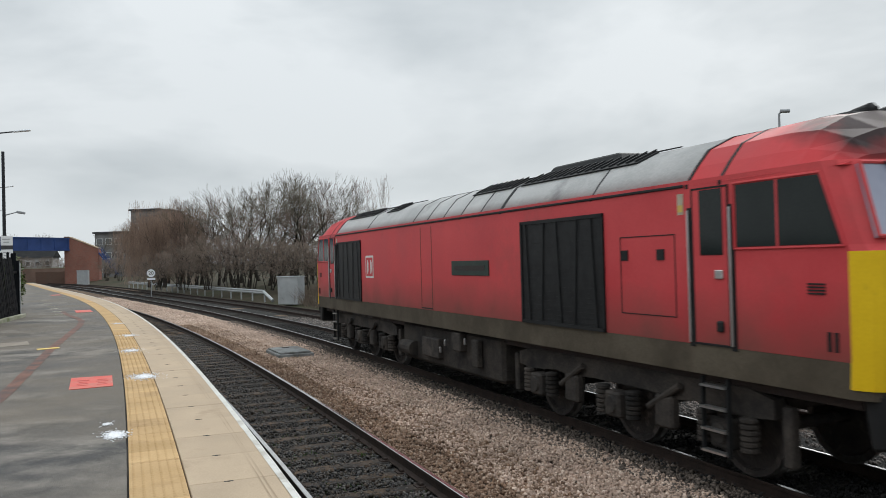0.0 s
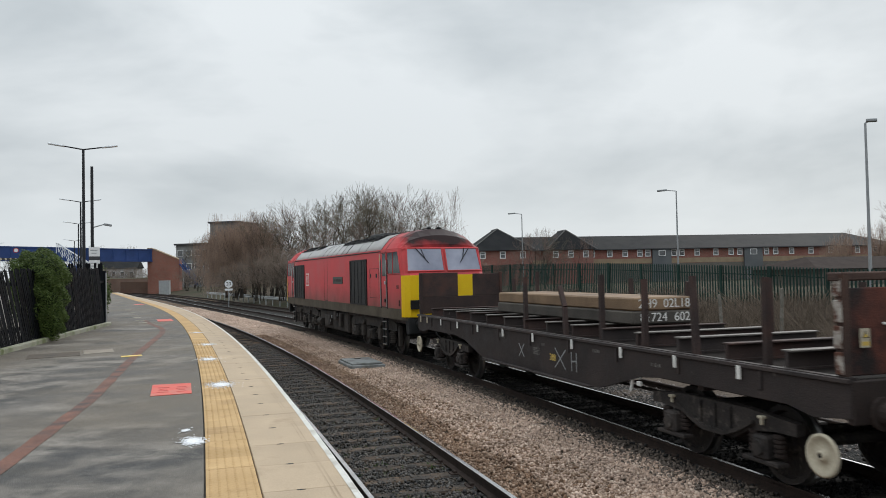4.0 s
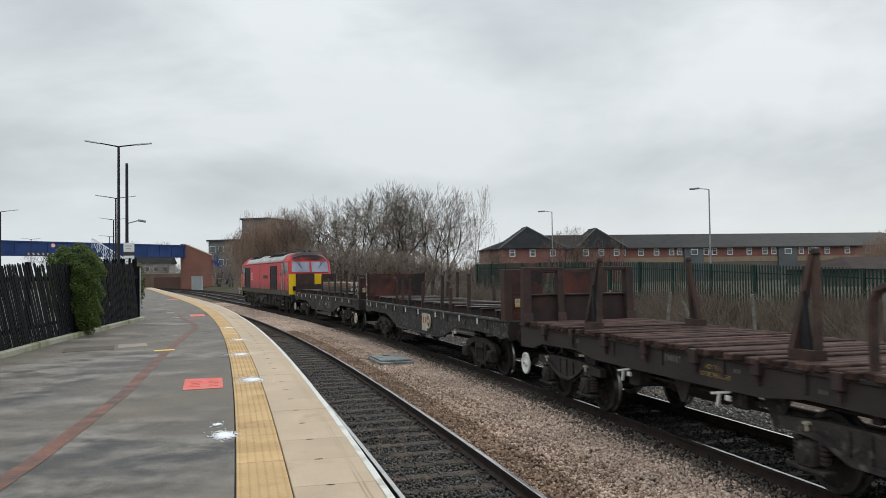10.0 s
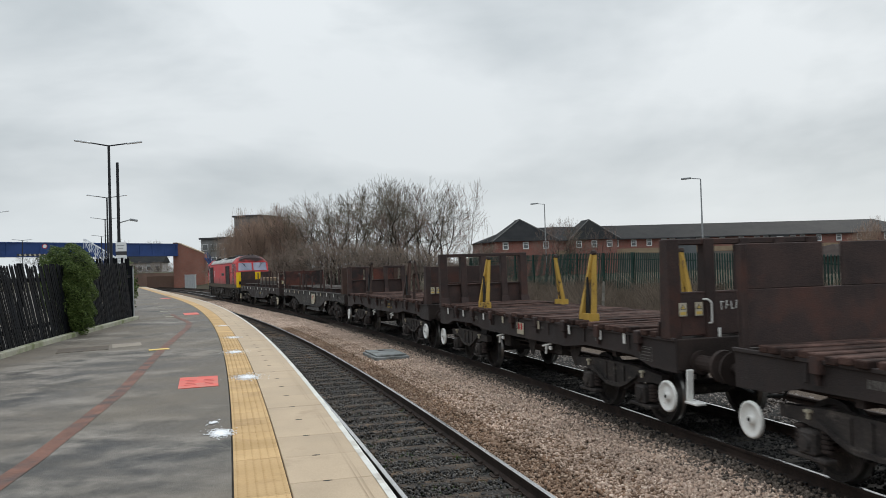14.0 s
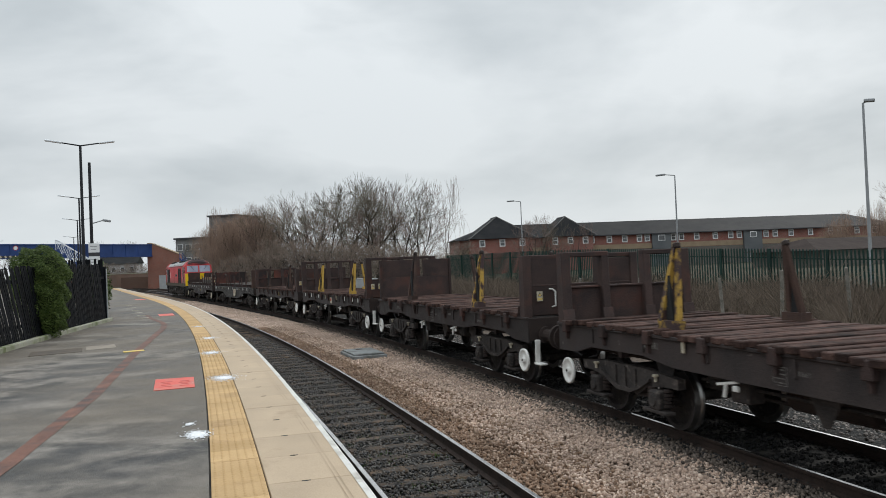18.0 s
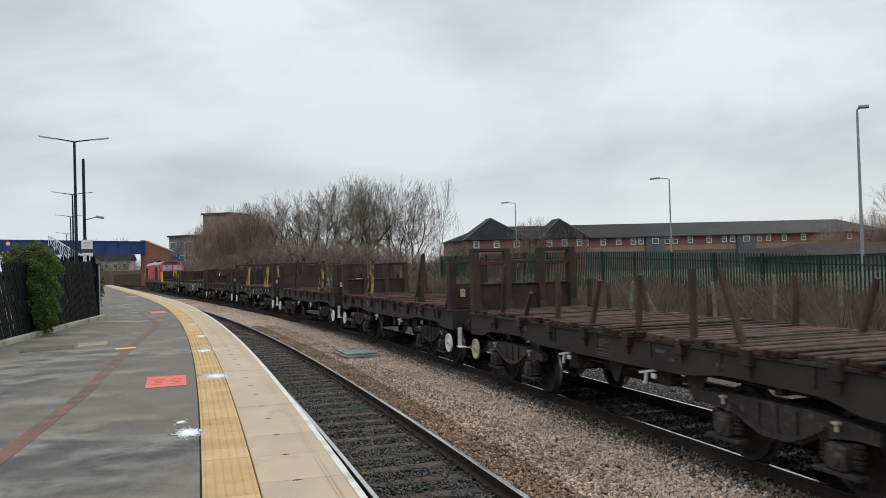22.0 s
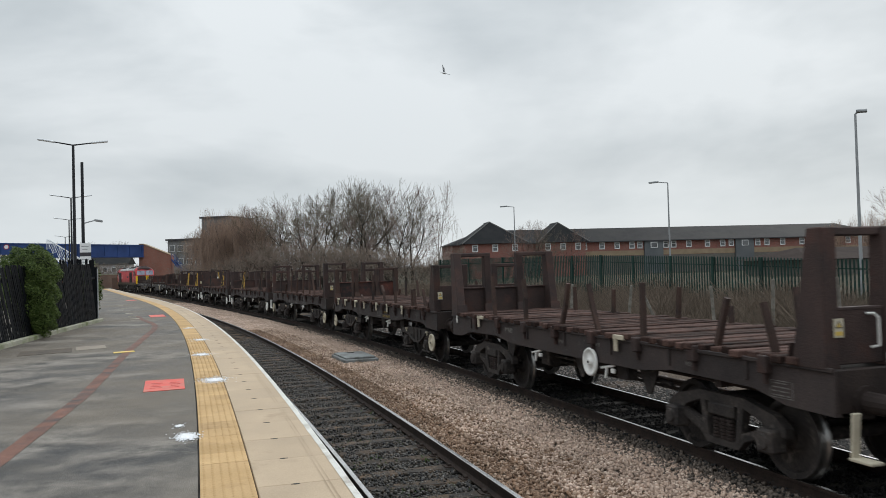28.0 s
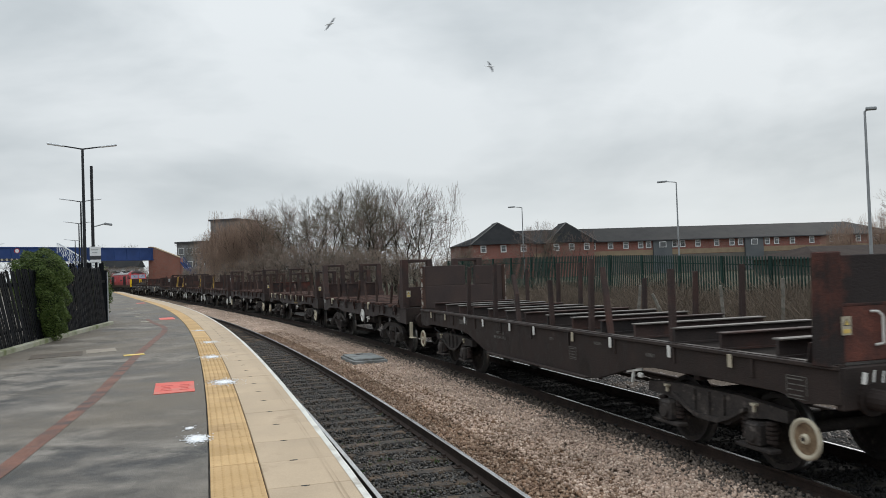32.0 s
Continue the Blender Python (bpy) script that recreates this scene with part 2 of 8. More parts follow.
PLANK = surf("weathered_deck_planks", (0.04532, 0.02842, 0.02444), (0.1036, 0.06279, 0.05283), 5.0, 0.8, 0.92, 0.5, 35, c3=(0.02158, 0.01597, 0.01486), s3=2.2, cut=(0.46, 0.66), vary=0.38, spec=0.05)
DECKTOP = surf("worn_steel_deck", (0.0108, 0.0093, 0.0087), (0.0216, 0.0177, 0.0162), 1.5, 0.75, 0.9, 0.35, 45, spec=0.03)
BEAMTOP = surf("bright_worn_flange", (0.09, 0.08, 0.073), (0.195, 0.178, 0.165), 3.0, 0.5, 0.75, 0.2, 40, 0.2)
FLAKE = surf("flaking_pale_edge", (0.30, 0.27, 0.24), (0.46, 0.43, 0.39), 9.0, 0.8, bump=0.4, c3=(0.10, 0.045, 0.032), s3=7.0, cut=(0.46, 0.56))
WHITE = surf("chalky_white_paint", (0.62, 0.61, 0.58), (0.80, 0.79, 0.76), 3.0, 0.6, bump=0.1, c3=(0.36, 0.32, 0.27), s3=6, cut=(0.62, 0.8))
STENCIL = surf("faded_stencil_paint", (0.115, 0.108, 0.10), (0.19, 0.18, 0.165), 9.0, 0.7, bump=0.1, c3=(0.05, 0.043, 0.04), s3=12, cut=(0.5, 0.6))
STENCIL_YELLOW = surf("faded_yellow_stencil_paint", (0.30, 0.21, 0.07), (0.40, 0.29, 0.10), 9.0, 0.7, bump=0.1, c3=(0.07, 0.055, 0.04), s3=12, cut=(0.5, 0.62))
TAN = surf("rubbed_tan_paint", (0.17, 0.115, 0.07), (0.27, 0.195, 0.125), 5.0, 0.6, bump=0.15, c3=(0.09, 0.055, 0.035), s3=6, cut=(0.5, 0.66))
CREAM = surf("dirty_cream_paint", (0.391, 0.34, 0.255), (0.561, 0.51, 0.3995), 3.0, 0.65, bump=0.1, c3=(0.187, 0.119, 0.0765), s3=4, cut=(0.6, 0.78))
YELLOW_WORN = surf("rusted_through_yellow_paint", (0.374, 0.2295, 0.0455), (0.51, 0.323, 0.0715), 2.5, 0.6, bump=0.25, c3=(0.0595, 0.03825, 0.039), s3=3.0, cut=(0.42, 0.52), vary=0.1)
YELLOW_OLD = surf("scraped_yellow_paint", (0.374, 0.2295, 0.0455), (0.51, 0.323, 0.0715), 2.5, 0.6, bump=0.25, c3=(0.0595, 0.03825, 0.039), s3=3.0, cut=(0.56, 0.66), vary=0.1)
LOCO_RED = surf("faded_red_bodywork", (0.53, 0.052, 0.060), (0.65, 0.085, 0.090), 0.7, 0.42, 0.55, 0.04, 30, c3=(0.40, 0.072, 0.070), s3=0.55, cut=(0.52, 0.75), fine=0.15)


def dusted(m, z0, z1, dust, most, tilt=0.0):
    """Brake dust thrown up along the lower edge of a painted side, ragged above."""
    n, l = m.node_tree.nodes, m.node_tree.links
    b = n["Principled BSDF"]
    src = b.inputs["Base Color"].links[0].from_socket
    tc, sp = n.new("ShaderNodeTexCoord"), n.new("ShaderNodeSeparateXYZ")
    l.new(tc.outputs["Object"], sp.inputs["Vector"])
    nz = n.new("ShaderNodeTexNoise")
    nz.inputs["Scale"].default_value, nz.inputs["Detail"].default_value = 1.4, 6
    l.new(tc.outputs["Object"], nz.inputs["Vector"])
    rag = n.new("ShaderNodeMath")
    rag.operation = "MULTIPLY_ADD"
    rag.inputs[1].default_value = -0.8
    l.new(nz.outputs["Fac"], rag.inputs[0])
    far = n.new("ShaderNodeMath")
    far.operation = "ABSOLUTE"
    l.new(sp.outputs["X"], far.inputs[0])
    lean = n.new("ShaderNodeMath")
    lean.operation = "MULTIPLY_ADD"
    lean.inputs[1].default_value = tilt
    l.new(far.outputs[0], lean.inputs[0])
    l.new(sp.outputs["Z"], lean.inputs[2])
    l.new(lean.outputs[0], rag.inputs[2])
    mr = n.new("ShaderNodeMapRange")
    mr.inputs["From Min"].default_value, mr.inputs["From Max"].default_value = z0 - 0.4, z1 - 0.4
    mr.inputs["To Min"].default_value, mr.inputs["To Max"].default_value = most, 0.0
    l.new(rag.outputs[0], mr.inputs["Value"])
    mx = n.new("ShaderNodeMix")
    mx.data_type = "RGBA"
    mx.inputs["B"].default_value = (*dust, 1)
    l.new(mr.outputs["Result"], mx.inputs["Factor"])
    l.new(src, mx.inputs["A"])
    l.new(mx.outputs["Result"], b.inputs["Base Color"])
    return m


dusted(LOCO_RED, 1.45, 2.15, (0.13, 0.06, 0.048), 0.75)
LOCO_DUST = surf("dusty_brown_running_gear", (0.030, 0.0265, 0.0245), (0.078, 0.066, 0.057), 2.2, 0.75, 0.9, 0.4, 30, c3=(0.022, 0.0205, 0.02), s3=1.8, cut=(0.46, 0.64), vary=0.2)
LOCO_SKIRT = surf("olive_dusty_skirt", (0.078, 0.064, 0.046), (0.125, 0.104, 0.076), 1.2, 0.7, bump=0.1, c3=(0.06, 0.048, 0.034), s3=0.8)
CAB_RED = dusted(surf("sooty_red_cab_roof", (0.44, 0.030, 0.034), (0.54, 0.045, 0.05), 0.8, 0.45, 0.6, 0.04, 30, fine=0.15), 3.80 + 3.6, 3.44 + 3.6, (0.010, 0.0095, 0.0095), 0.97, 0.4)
MAT_BAR = surf("dull_red_bar", (0.44, 0.062, 0.048), (0.53, 0.09, 0.07), 4, 0.5, bump=0, c3=(0.56, 0.10, 0.08), s3=9, cut=(0.5, 0.6))
PATCH_BROWN = surf("dull_brown_patch", (0.085, 0.068, 0.054), (0.145, 0.116, 0.092), 2, 0.75, bump=0.3, c3=(0.06, 0.055, 0.05), s3=2.0)
PATCH = surf("pale_filled_patch", (0.20, 0.17, 0.14), (0.30, 0.26, 0.21), 3, 0.7, bump=0.3)
LOCO_GREY = surf("weathered_grey_roof", (0.3375, 0.3355, 0.3304), (0.5, 0.4941, 0.4838), 1.3, 0.5, 0.65, 0.06, 30, c3=(0.15, 0.1464, 0.144), s3=0.8, cut=(0.56, 0.75))
LOCO_YELLOW = surf("warning_yellow_front", (0.74, 0.47, 0.012), (0.84, 0.56, 0.018), 1.2, 0.4, bump=0.04, c3=(0.50, 0.31, 0.02), s3=1.6, cut=(0.6, 0.8))
SOOT = surf("sooty_black_panel", (0.011, 0.0118, 0.0125), (0.024, 0.0242, 0.025), 2.0, 0.6, bump=0.1)
GRILLE = surf("dark_grille_mesh", (0.010, 0.0105, 0.0115), (0.022, 0.0225, 0.0235), 8.0, 0.5, bump=0.1)
RUBBER = surf("black_rubber_seal", (0.012, 0.012, 0.012), (0.022, 0.022, 0.022), 5, 0.6, bump=0)
STEEL = surf("brushed_steel_rail", (0.50, 0.50, 0.50), (0.62, 0.62, 0.62), 5, 0.3, bump=0.02, metal=0.9)
# the lilac base colour paints a sky reflection onto the dark glass
SCREEN_SHEEN = surf("pale_reflecting_windscreen", (0.20, 0.215, 0.285), (0.33, 0.345, 0.43), 1.1, 0.08, bump=0, spec=0.5, fine=0.0)
CABGLASS = surf("dark_cab_glass", (0.006, 0.009, 0.009), (0.015, 0.021, 0.02), 1.0, 0.12, bump=0, spec=0.22)
PLATE = surf("dark_green_plate", (0.02, 0.035, 0.03), (0.035, 0.055, 0.045), 6, 0.4, bump=0.1)
SLAB_TOP = surf("cast_steel_slab_scale", (0.1452, 0.09644, 0.06008), (0.2616, 0.1736, 0.1075), 1.2, 0.7, bump=0.3, c3=(0.0775, 0.05247, 0.03668), s3=1.0, cut=(0.5, 0.7))
SLAB_SIDE = surf("dark_slab_edge", (0.045, 0.040, 0.036), (0.10, 0.088, 0.076), 1.5, 0.7, bump=0.3)
LENS = surf("headlamp_glass", (0.6, 0.6, 0.58), (0.75, 0.75, 0.72), 4, 0.1, bump=0, spec=0.9)

def wet_asphalt(name):
    """Old patched asphalt: damp dark blotches, dry grey patches, speckle of stone, cracks."""
    m = bpy.data.materials.new(name)
    m.use_nodes = True
    n, l = m.node_tree.nodes, m.node_tree.links
    b = n["Principled BSDF"]
    tc = n.new("ShaderNodeTexCoord")
    mp = n.new("ShaderNodeMapping")
    mp.inputs["Rotation"].default_value = (0, 0, radians(14))
    mp.inputs["Scale"].default_value = (1.0, 1.0, 1.0)
    l.new(tc.outputs["Object"], mp.inputs["Vector"])
    co = mp.outputs["Vector"]

    def nz(scale, detail, rough, dist=0.0):
        t = n.new("ShaderNodeTexNoise")
        t.inputs["Scale"].default_value, t.inputs["Detail"].default_value = scale, detail
        t.inputs["Roughness"].default_value, t.inputs["Distortion"].default_value = rough, dist
        l.new(co, t.inputs["Vector"])
        return t.outputs["Fac"]

    def ramp2(src, lo, hi, a, b_):
        r = n.new("ShaderNodeMapRange")
        r.inputs["From Min"].default_value, r.inputs["From Max"].default_value = lo, hi
        r.inputs["To Min"].default_value, r.inputs["To Max"].default_value = a, b_
        l.new(src, r.inputs["Value"])
        return r.outputs["Result"]

    def mixc(fac, a, b_, kind="MIX"):
        x = n.new("ShaderNodeMix")
        x.data_type, x.blend_type = "RGBA", kind
        for src, slot in ((fac, "Factor"), (a, "A"), (b_, "B")):
            if isinstance(src, tuple):
                x.inputs[slot].default_value = (*src, 1)
            elif isinstance(src, float):
                x.inputs[slot].default_value = src
            else:
                l.new(src, x.inputs[slot])
        return x.outputs["Result"]

    big = nz(0.55, 7, 0.62, 0.12)
    mid = nz(1.15, 8, 0.62, 0.2)
    speck = nz(95, 2, 0.6)
    grit = nz(240, 1, 0.5)
    damp = ramp2(big, 0.44, 0.60, 0.0, 1.0)
    base = mixc(damp, (0.118, 0.107, 0.097), (0.285, 0.261, 0.231))
    base = mixc(ramp2(mid, 0.45, 0.61, 0.0, 0.88), base, (0.036, 0.0362, 0.037))
    brown = ramp2(nz(0.24, 5, 0.55), 0.40, 0.58, 0.0, 0.75)
    base = mixc(brown, base, (0.155, 0.130, 0.101))
    base = mixc(ramp2(speck, 0.56, 0.74, 0.0, 0.55), base, (0.30, 0.295, 0.285))
    base = mixc(ramp2(grit, 0.30, 0.46, 0.6, 0.0), base, (0.015, 0.015, 0.015))
    l.new(base, b.inputs["Base Color"])
    rough = n.new("ShaderNodeMix")
    rough.data_type = "FLOAT"
    rough.inputs[0].default_value = 0.5
    l.new(ramp2(mid, 0.40, 0.62, 0.85, 0.45), rough.inputs[2])
    l.new(ramp2(big, 0.42, 0.60, 0.50, 0.9), rough.inputs[3])
    l.new(rough.outputs[0], b.inputs["Roughness"])
    b.inputs["Specular IOR Level"].default_value = 0.14
    bp = n.new("ShaderNodeBump")
    bp.inputs["Strength"].default_value, bp.inputs["Distance"].default_value = 0.55, 0.012
    l.new(speck, bp.inputs["Height"])
    l.new(bp.outputs["Normal"], b.inputs["Normal"])
    return m


ASPHALT = wet_asphalt("damp_patchy_asphalt")
COPING = surf("buff_coping_slab", (0.3696, 0.2835, 0.1953), (0.4851, 0.378, 0.2688), 1.2, 0.62, 0.8, 0.12, 90, c3=(0.2814, 0.209, 0.1418), s3=1.3, cut=(0.56, 0.78), vary=0.035)
SCUFF = surf("brown_scuffed_line", (0.32, 0.243, 0.166), (0.41, 0.318, 0.225), 3, 0.75, bump=0.1, c3=(0.42, 0.325, 0.23), s3=1.2, cut=(0.44, 0.54))
TACTILE = surf("ochre_tactile_tile", (0.4148, 0.2751, 0.1344), (0.5408, 0.3727, 0.2048), 1.5, 0.6, 0.75, 0.15, 70, c3=(0.336, 0.2226, 0.1239), s3=1.6, cut=(0.55, 0.78), vary=0.09, spec=0.02)
LINE_WHITE = surf("platform_white_line", (0.5318, 0.5255, 0.4858), (0.6412, 0.6337, 0.5888), 3, 0.55, bump=0.1, c3=(0.3284, 0.2937, 0.2429), s3=3.5, cut=(0.52, 0.72))
DASH_WORN = surf("worn_cream_dash", (0.34, 0.31, 0.24), (0.45, 0.42, 0.34), 3, 0.6, bump=0.1, c3=(0.16, 0.145, 0.12), s3=4, cut=(0.45, 0.62))
REPAIR = surf("red_brown_trench_strip", (0.1207, 0.05663, 0.04014), (0.2051, 0.09583, 0.06761), 3, 0.6, bump=0.3, c3=(0.07241, 0.05445, 0.04965), s3=2.0)
MAT_RED = surf("salmon_red_floor_marking", (0.56, 0.075, 0.055), (0.68, 0.115, 0.085), 2.5, 0.5, bump=0.05, c3=(0.50, 0.17, 0.13), s3=4)
PAINT_YELLOW = surf("worn_yellow_mark", (0.60, 0.42, 0.10), (0.70, 0.52, 0.16), 5, 0.6, bump=0.1)
SALT = surf("white_grit_salt", (0.70, 0.71, 0.73), (0.88, 0.88, 0.90), 30, 0.8, bump=0.5)
KERB = surf("pale_mossy_kerb", (0.25, 0.25, 0.20), (0.38, 0.37, 0.30), 3, 0.8, bump=0.3, c3=(0.13, 0.15, 0.07), s3=1.5)
PLATFACE = surf("sooty_platform_wall", (0.06, 0.055, 0.05), (0.12, 0.11, 0.10), 2, 0.9, bump=0.4)
RAIL_TOP = surf("shiny_rail_head", (0.50, 0.49, 0.48), (0.66, 0.65, 0.64), 4, 0.22, bump=0.02, metal=1.0)
RAIL_SIDE = surf("rusty_rail_web", (0.01984, 0.01459, 0.0126), (0.04216, 0.02805, 0.02268), 5, 0.85, bump=0.2)
SLEEPER = surf("dark_timber_sleeper", (0.016, 0.014, 0.012), (0.038, 0.034, 0.029), 3, 0.75, 0.9, 0.5, 40, vary=0.2)
SLEEPER_WORN = surf("worn_timber_sleeper", (0.036, 0.0258, 0.0188), (0.112, 0.077, 0.052), 4.5, 0.7, 0.9, 0.6, 28, c3=(0.02459, 0.0216, 0.01946), s3=3.0, cut=(0.42, 0.58), vary=0.4)
BALLAST = grains("grey_brown_ballast", ((0.0836, 0.06178, 0.04646), (0.1672, 0.1251, 0.09451), (0.2341, 0.1822, 0.1433), (0.1338, 0.09666, 0.07279)), 21, tint=(0.1087, 0.0697, 0.04492))
BALLAST_OLD = grains("dark_oily_ballast", ((0.030, 0.030, 0.030), (0.055, 0.0535, 0.052), (0.075, 0.072, 0.068)), 26, tint=(0.036, 0.0365, 0.034))
STONES = islands("crushed_stone_pieces", ((0.2585, 0.1892, 0.1496), (0.5005, 0.3718, 0.2926), (0.341, 0.2508, 0.1991), (0.693, 0.5445, 0.4455), (0.4125, 0.2992, 0.2354), (0.55, 0.4004, 0.3102), (0.297, 0.22, 0.1771)))
STONES_RUST = islands("rust_stained_stone_pieces", ((0.103, 0.06496, 0.0448), (0.28, 0.177, 0.1176), (0.1658, 0.1053, 0.0728), (0.4144, 0.308, 0.233), (0.2128, 0.1366, 0.09296), (0.1288, 0.084, 0.05936)))
STONES_GREY = islands("dusty_dark_stone_pieces", ((0.058, 0.048, 0.042), (0.155, 0.125, 0.104), (0.09, 0.073, 0.062), (0.21, 0.172, 0.146), (0.115, 0.092, 0.077)))
# fines coloured darker than the stones, so the shade in the gaps is painted
FINES_SHADED = grains("dark_fines_under_ballast", ((0.08, 0.064, 0.053), (0.125, 0.101, 0.084), (0.16, 0.13, 0.108)), 30, tint=(0.088, 0.066, 0.05))
STONES_OLD = islands("blackened_stone_pieces", ((0.02295, 0.02363, 0.02565), (0.0756, 0.0702, 0.06615), (0.0405, 0.0405, 0.04185), (0.135, 0.1242, 0.1134), (0.0513, 0.04455, 0.0378), (0.0972, 0.0783, 0.0621), (0.0297, 0.03037, 0.0324)), 0.5)
STONES_OILY = islands("oil_soaked_stone_pieces", ((0.0198, 0.0198, 0.0207), (0.0396, 0.03825, 0.03825), (0.027, 0.02655, 0.027), (0.0504, 0.04815, 0.0468)), 0.95)
STONES_FAR = islands("dull_grey_stone_pieces", ((0.11, 0.098, 0.092), (0.24, 0.208, 0.19), (0.16, 0.139, 0.127), (0.31, 0.275, 0.25)))
GROUND = surf("rough_winter_ground", (0.0357, 0.02951, 0.01809), (0.06426, 0.05236, 0.03332), 0.25, 0.95, bump=0.5, bscale=4, c3=(0.02856, 0.03332, 0.01428), s3=0.12)
GRASS_DRY = islands("dry_winter_weeds", ((0.118, 0.088, 0.066), (0.20, 0.158, 0.122), (0.15, 0.118, 0.096), (0.098, 0.083, 0.06)), 0.95, 0)
WEED = islands("small_green_weeds", ((0.0392, 0.0686, 0.0196), (0.0686, 0.1176, 0.0343)), 0.8, 0)
FENCE_BLACK = surf("black_stained_timber", (0.0032, 0.0038, 0.005), (0.009, 0.0102, 0.013), 3, 0.5, 0.75, 0.3, 60, vary=0.35, spec=0.08)
FENCE_GREEN = surf("green_palisade_steel", (0.008986, 0.0292, 0.02359), (0.01572, 0.0438, 0.03482), 1.5, 0.5, bump=0.05, vary=0.15)
POST_PALE = surf("pale_weathered_timber", (0.17, 0.155, 0.135), (0.28, 0.26, 0.23), 4, 0.9, bump=0.4, c3=(0.09, 0.085, 0.07), s3=3)
RIDGE_TILE = surf("pale_ridge_tiles", (0.10, 0.10, 0.10), (0.16, 0.155, 0.15), 3, 0.8, bump=0.2)
GALV = surf("galvanised_steel", (0.34, 0.357, 0.3655), (0.4675, 0.4845, 0.493), 2, 0.45, 0.65, 0.05, 30, 0.5)
LAMP_DARK = surf("dark_painted_column", (0.0175, 0.0189, 0.0224), (0.035, 0.0364, 0.0406), 2, 0.5, bump=0.05)
LAMP_GREY = surf("grey_steel_column", (0.25, 0.26, 0.27), (0.36, 0.37, 0.38), 2, 0.5, bump=0.05, metal=0.3)
LANTERN = surf("pale_lantern_head", (0.66, 0.684, 0.72), (0.84, 0.864, 0.888), 3, 0.4, bump=0)
BLUE = surf("blue_footbridge_panel", (0.026, 0.056, 0.175), (0.036, 0.072, 0.215), 0.5, 0.5, bump=0.05, c3=(0.022, 0.046, 0.14), s3=0.3)
BRICK_TOWER = brickwork("orange_red_brick", (0.23, 0.073, 0.048), (0.30, 0.102, 0.068), (0.24, 0.18, 0.15))
BRICK_HALL = brickwork("mid_red_brick", (0.225, 0.068, 0.052), (0.285, 0.095, 0.074), (0.22, 0.165, 0.14))
BRICK_OLD = brickwork("brown_sooty_brick", (0.14, 0.075, 0.05), (0.19, 0.10, 0.068), (0.16, 0.13, 0.11))
SLATE = surf("grey_slate_roof", (0.01513, 0.01595, 0.0176), (0.02338, 0.0242, 0.02585), 0.8, 0.6, bump=0.3, bscale=9, c3=(0.0275, 0.0275, 0.0275), s3=0.2, spec=0.03)
TILE = surf("brown_concrete_tiles", (0.03341, 0.02583, 0.02362), (0.0486, 0.03798, 0.03465), 1.0, 0.8, bump=0.4, bscale=6, spec=0.02)
BUFF_GREY = brickwork("grey_buff_brick", (0.115, 0.105, 0.09), (0.155, 0.14, 0.12), (0.13, 0.12, 0.11))
BUFF = surf("buff_stone_band", (0.2592, 0.1944, 0.1296), (0.3312, 0.252, 0.1728), 1, 0.8, bump=0.1)
RENDER_PALE = surf("pale_render", (0.36, 0.35, 0.345), (0.48, 0.47, 0.46), 0.5, 0.85, bump=0.1, c3=(0.25, 0.24, 0.235), s3=0.4)
CLAD = surf("blue_grey_cladding", (0.0984, 0.1067, 0.1147), (0.1394, 0.1462, 0.1517), 0.5, 0.5, bump=0.05)
FRAME_W = surf("white_window_frame", (0.68, 0.68, 0.68), (0.8, 0.8, 0.8), 3, 0.5, bump=0)
PANE = surf("grey_window_pane", (0.05, 0.055, 0.06), (0.10, 0.105, 0.11), 1, 0.08, bump=0, spec=0.9)
CONCRETE = surf("grey_concrete_panels", (0.17, 0.17, 0.172), (0.25, 0.248, 0.245), 0.6, 0.8, bump=0.1, c3=(0.12, 0.12, 0.12), s3=0.5)
BARK = surf("grey_brown_bark", (0.030, 0.026, 0.022), (0.062, 0.054, 0.045), 3, 0.9, bump=0.4)
BARK_PALE = surf("pale_birch_bark", (0.20, 0.18, 0.16), (0.34, 0.31, 0.28), 3, 0.9, bump=0.3)
TWIG_GREY = islands("grey_olive_twigs", ((0.085, 0.075, 0.058), (0.17, 0.145, 0.112), (0.13, 0.115, 0.085)), 0.9, 0)
TWIG_RED = islands("pinkish_brown_twigs", ((0.15, 0.108, 0.092), (0.27, 0.19, 0.16)), 0.9, 0)
TWIG_WILLOW = islands("orange_willow_twigs", ((0.24, 0.165, 0.125), (0.38, 0.27, 0.205), (0.29, 0.215, 0.175)), 0.9, 0)
TWIG_DARK = islands("tangled_brown_twigs", ((0.17, 0.135, 0.112), (0.31, 0.235, 0.195), (0.21, 0.19, 0.15)), 0.9, 0)
LEAF = islands("green_hedge_leaves", ((0.038, 0.068, 0.016), (0.085, 0.128, 0.032), (0.128, 0.172, 0.05), (0.055, 0.09, 0.022)), 0.55, 0)
# near-black green: the shade deep among the leaves, put into a colour
LEAF_SHADE = surf("dark_hedge_inside", (0.0096, 0.016, 0.0064), (0.02, 0.032, 0.0112), 4, 0.9)
SIGN_WHITE = surf("white_enamel_sign", (0.74, 0.75, 0.76), (0.82, 0.83, 0.84), 2, 0.4, bump=0)
SIGN_DARK = surf("dark_sign_bars", (0.05, 0.05, 0.055), (0.07, 0.07, 0.075), 4, 0.5, bump=0)
SIGN_RED = surf("red_logo_paint", (0.42, 0.02, 0.025), (0.5, 0.035, 0.04), 3, 0.5, bump=0)
PIT = surf("grey_concrete_cover", (0.1908, 0.2025, 0.2005), (0.2624, 0.27, 0.2673), 2, 0.8, bump=0.2, c3=(0.1272, 0.1275, 0.1188), s3=3)
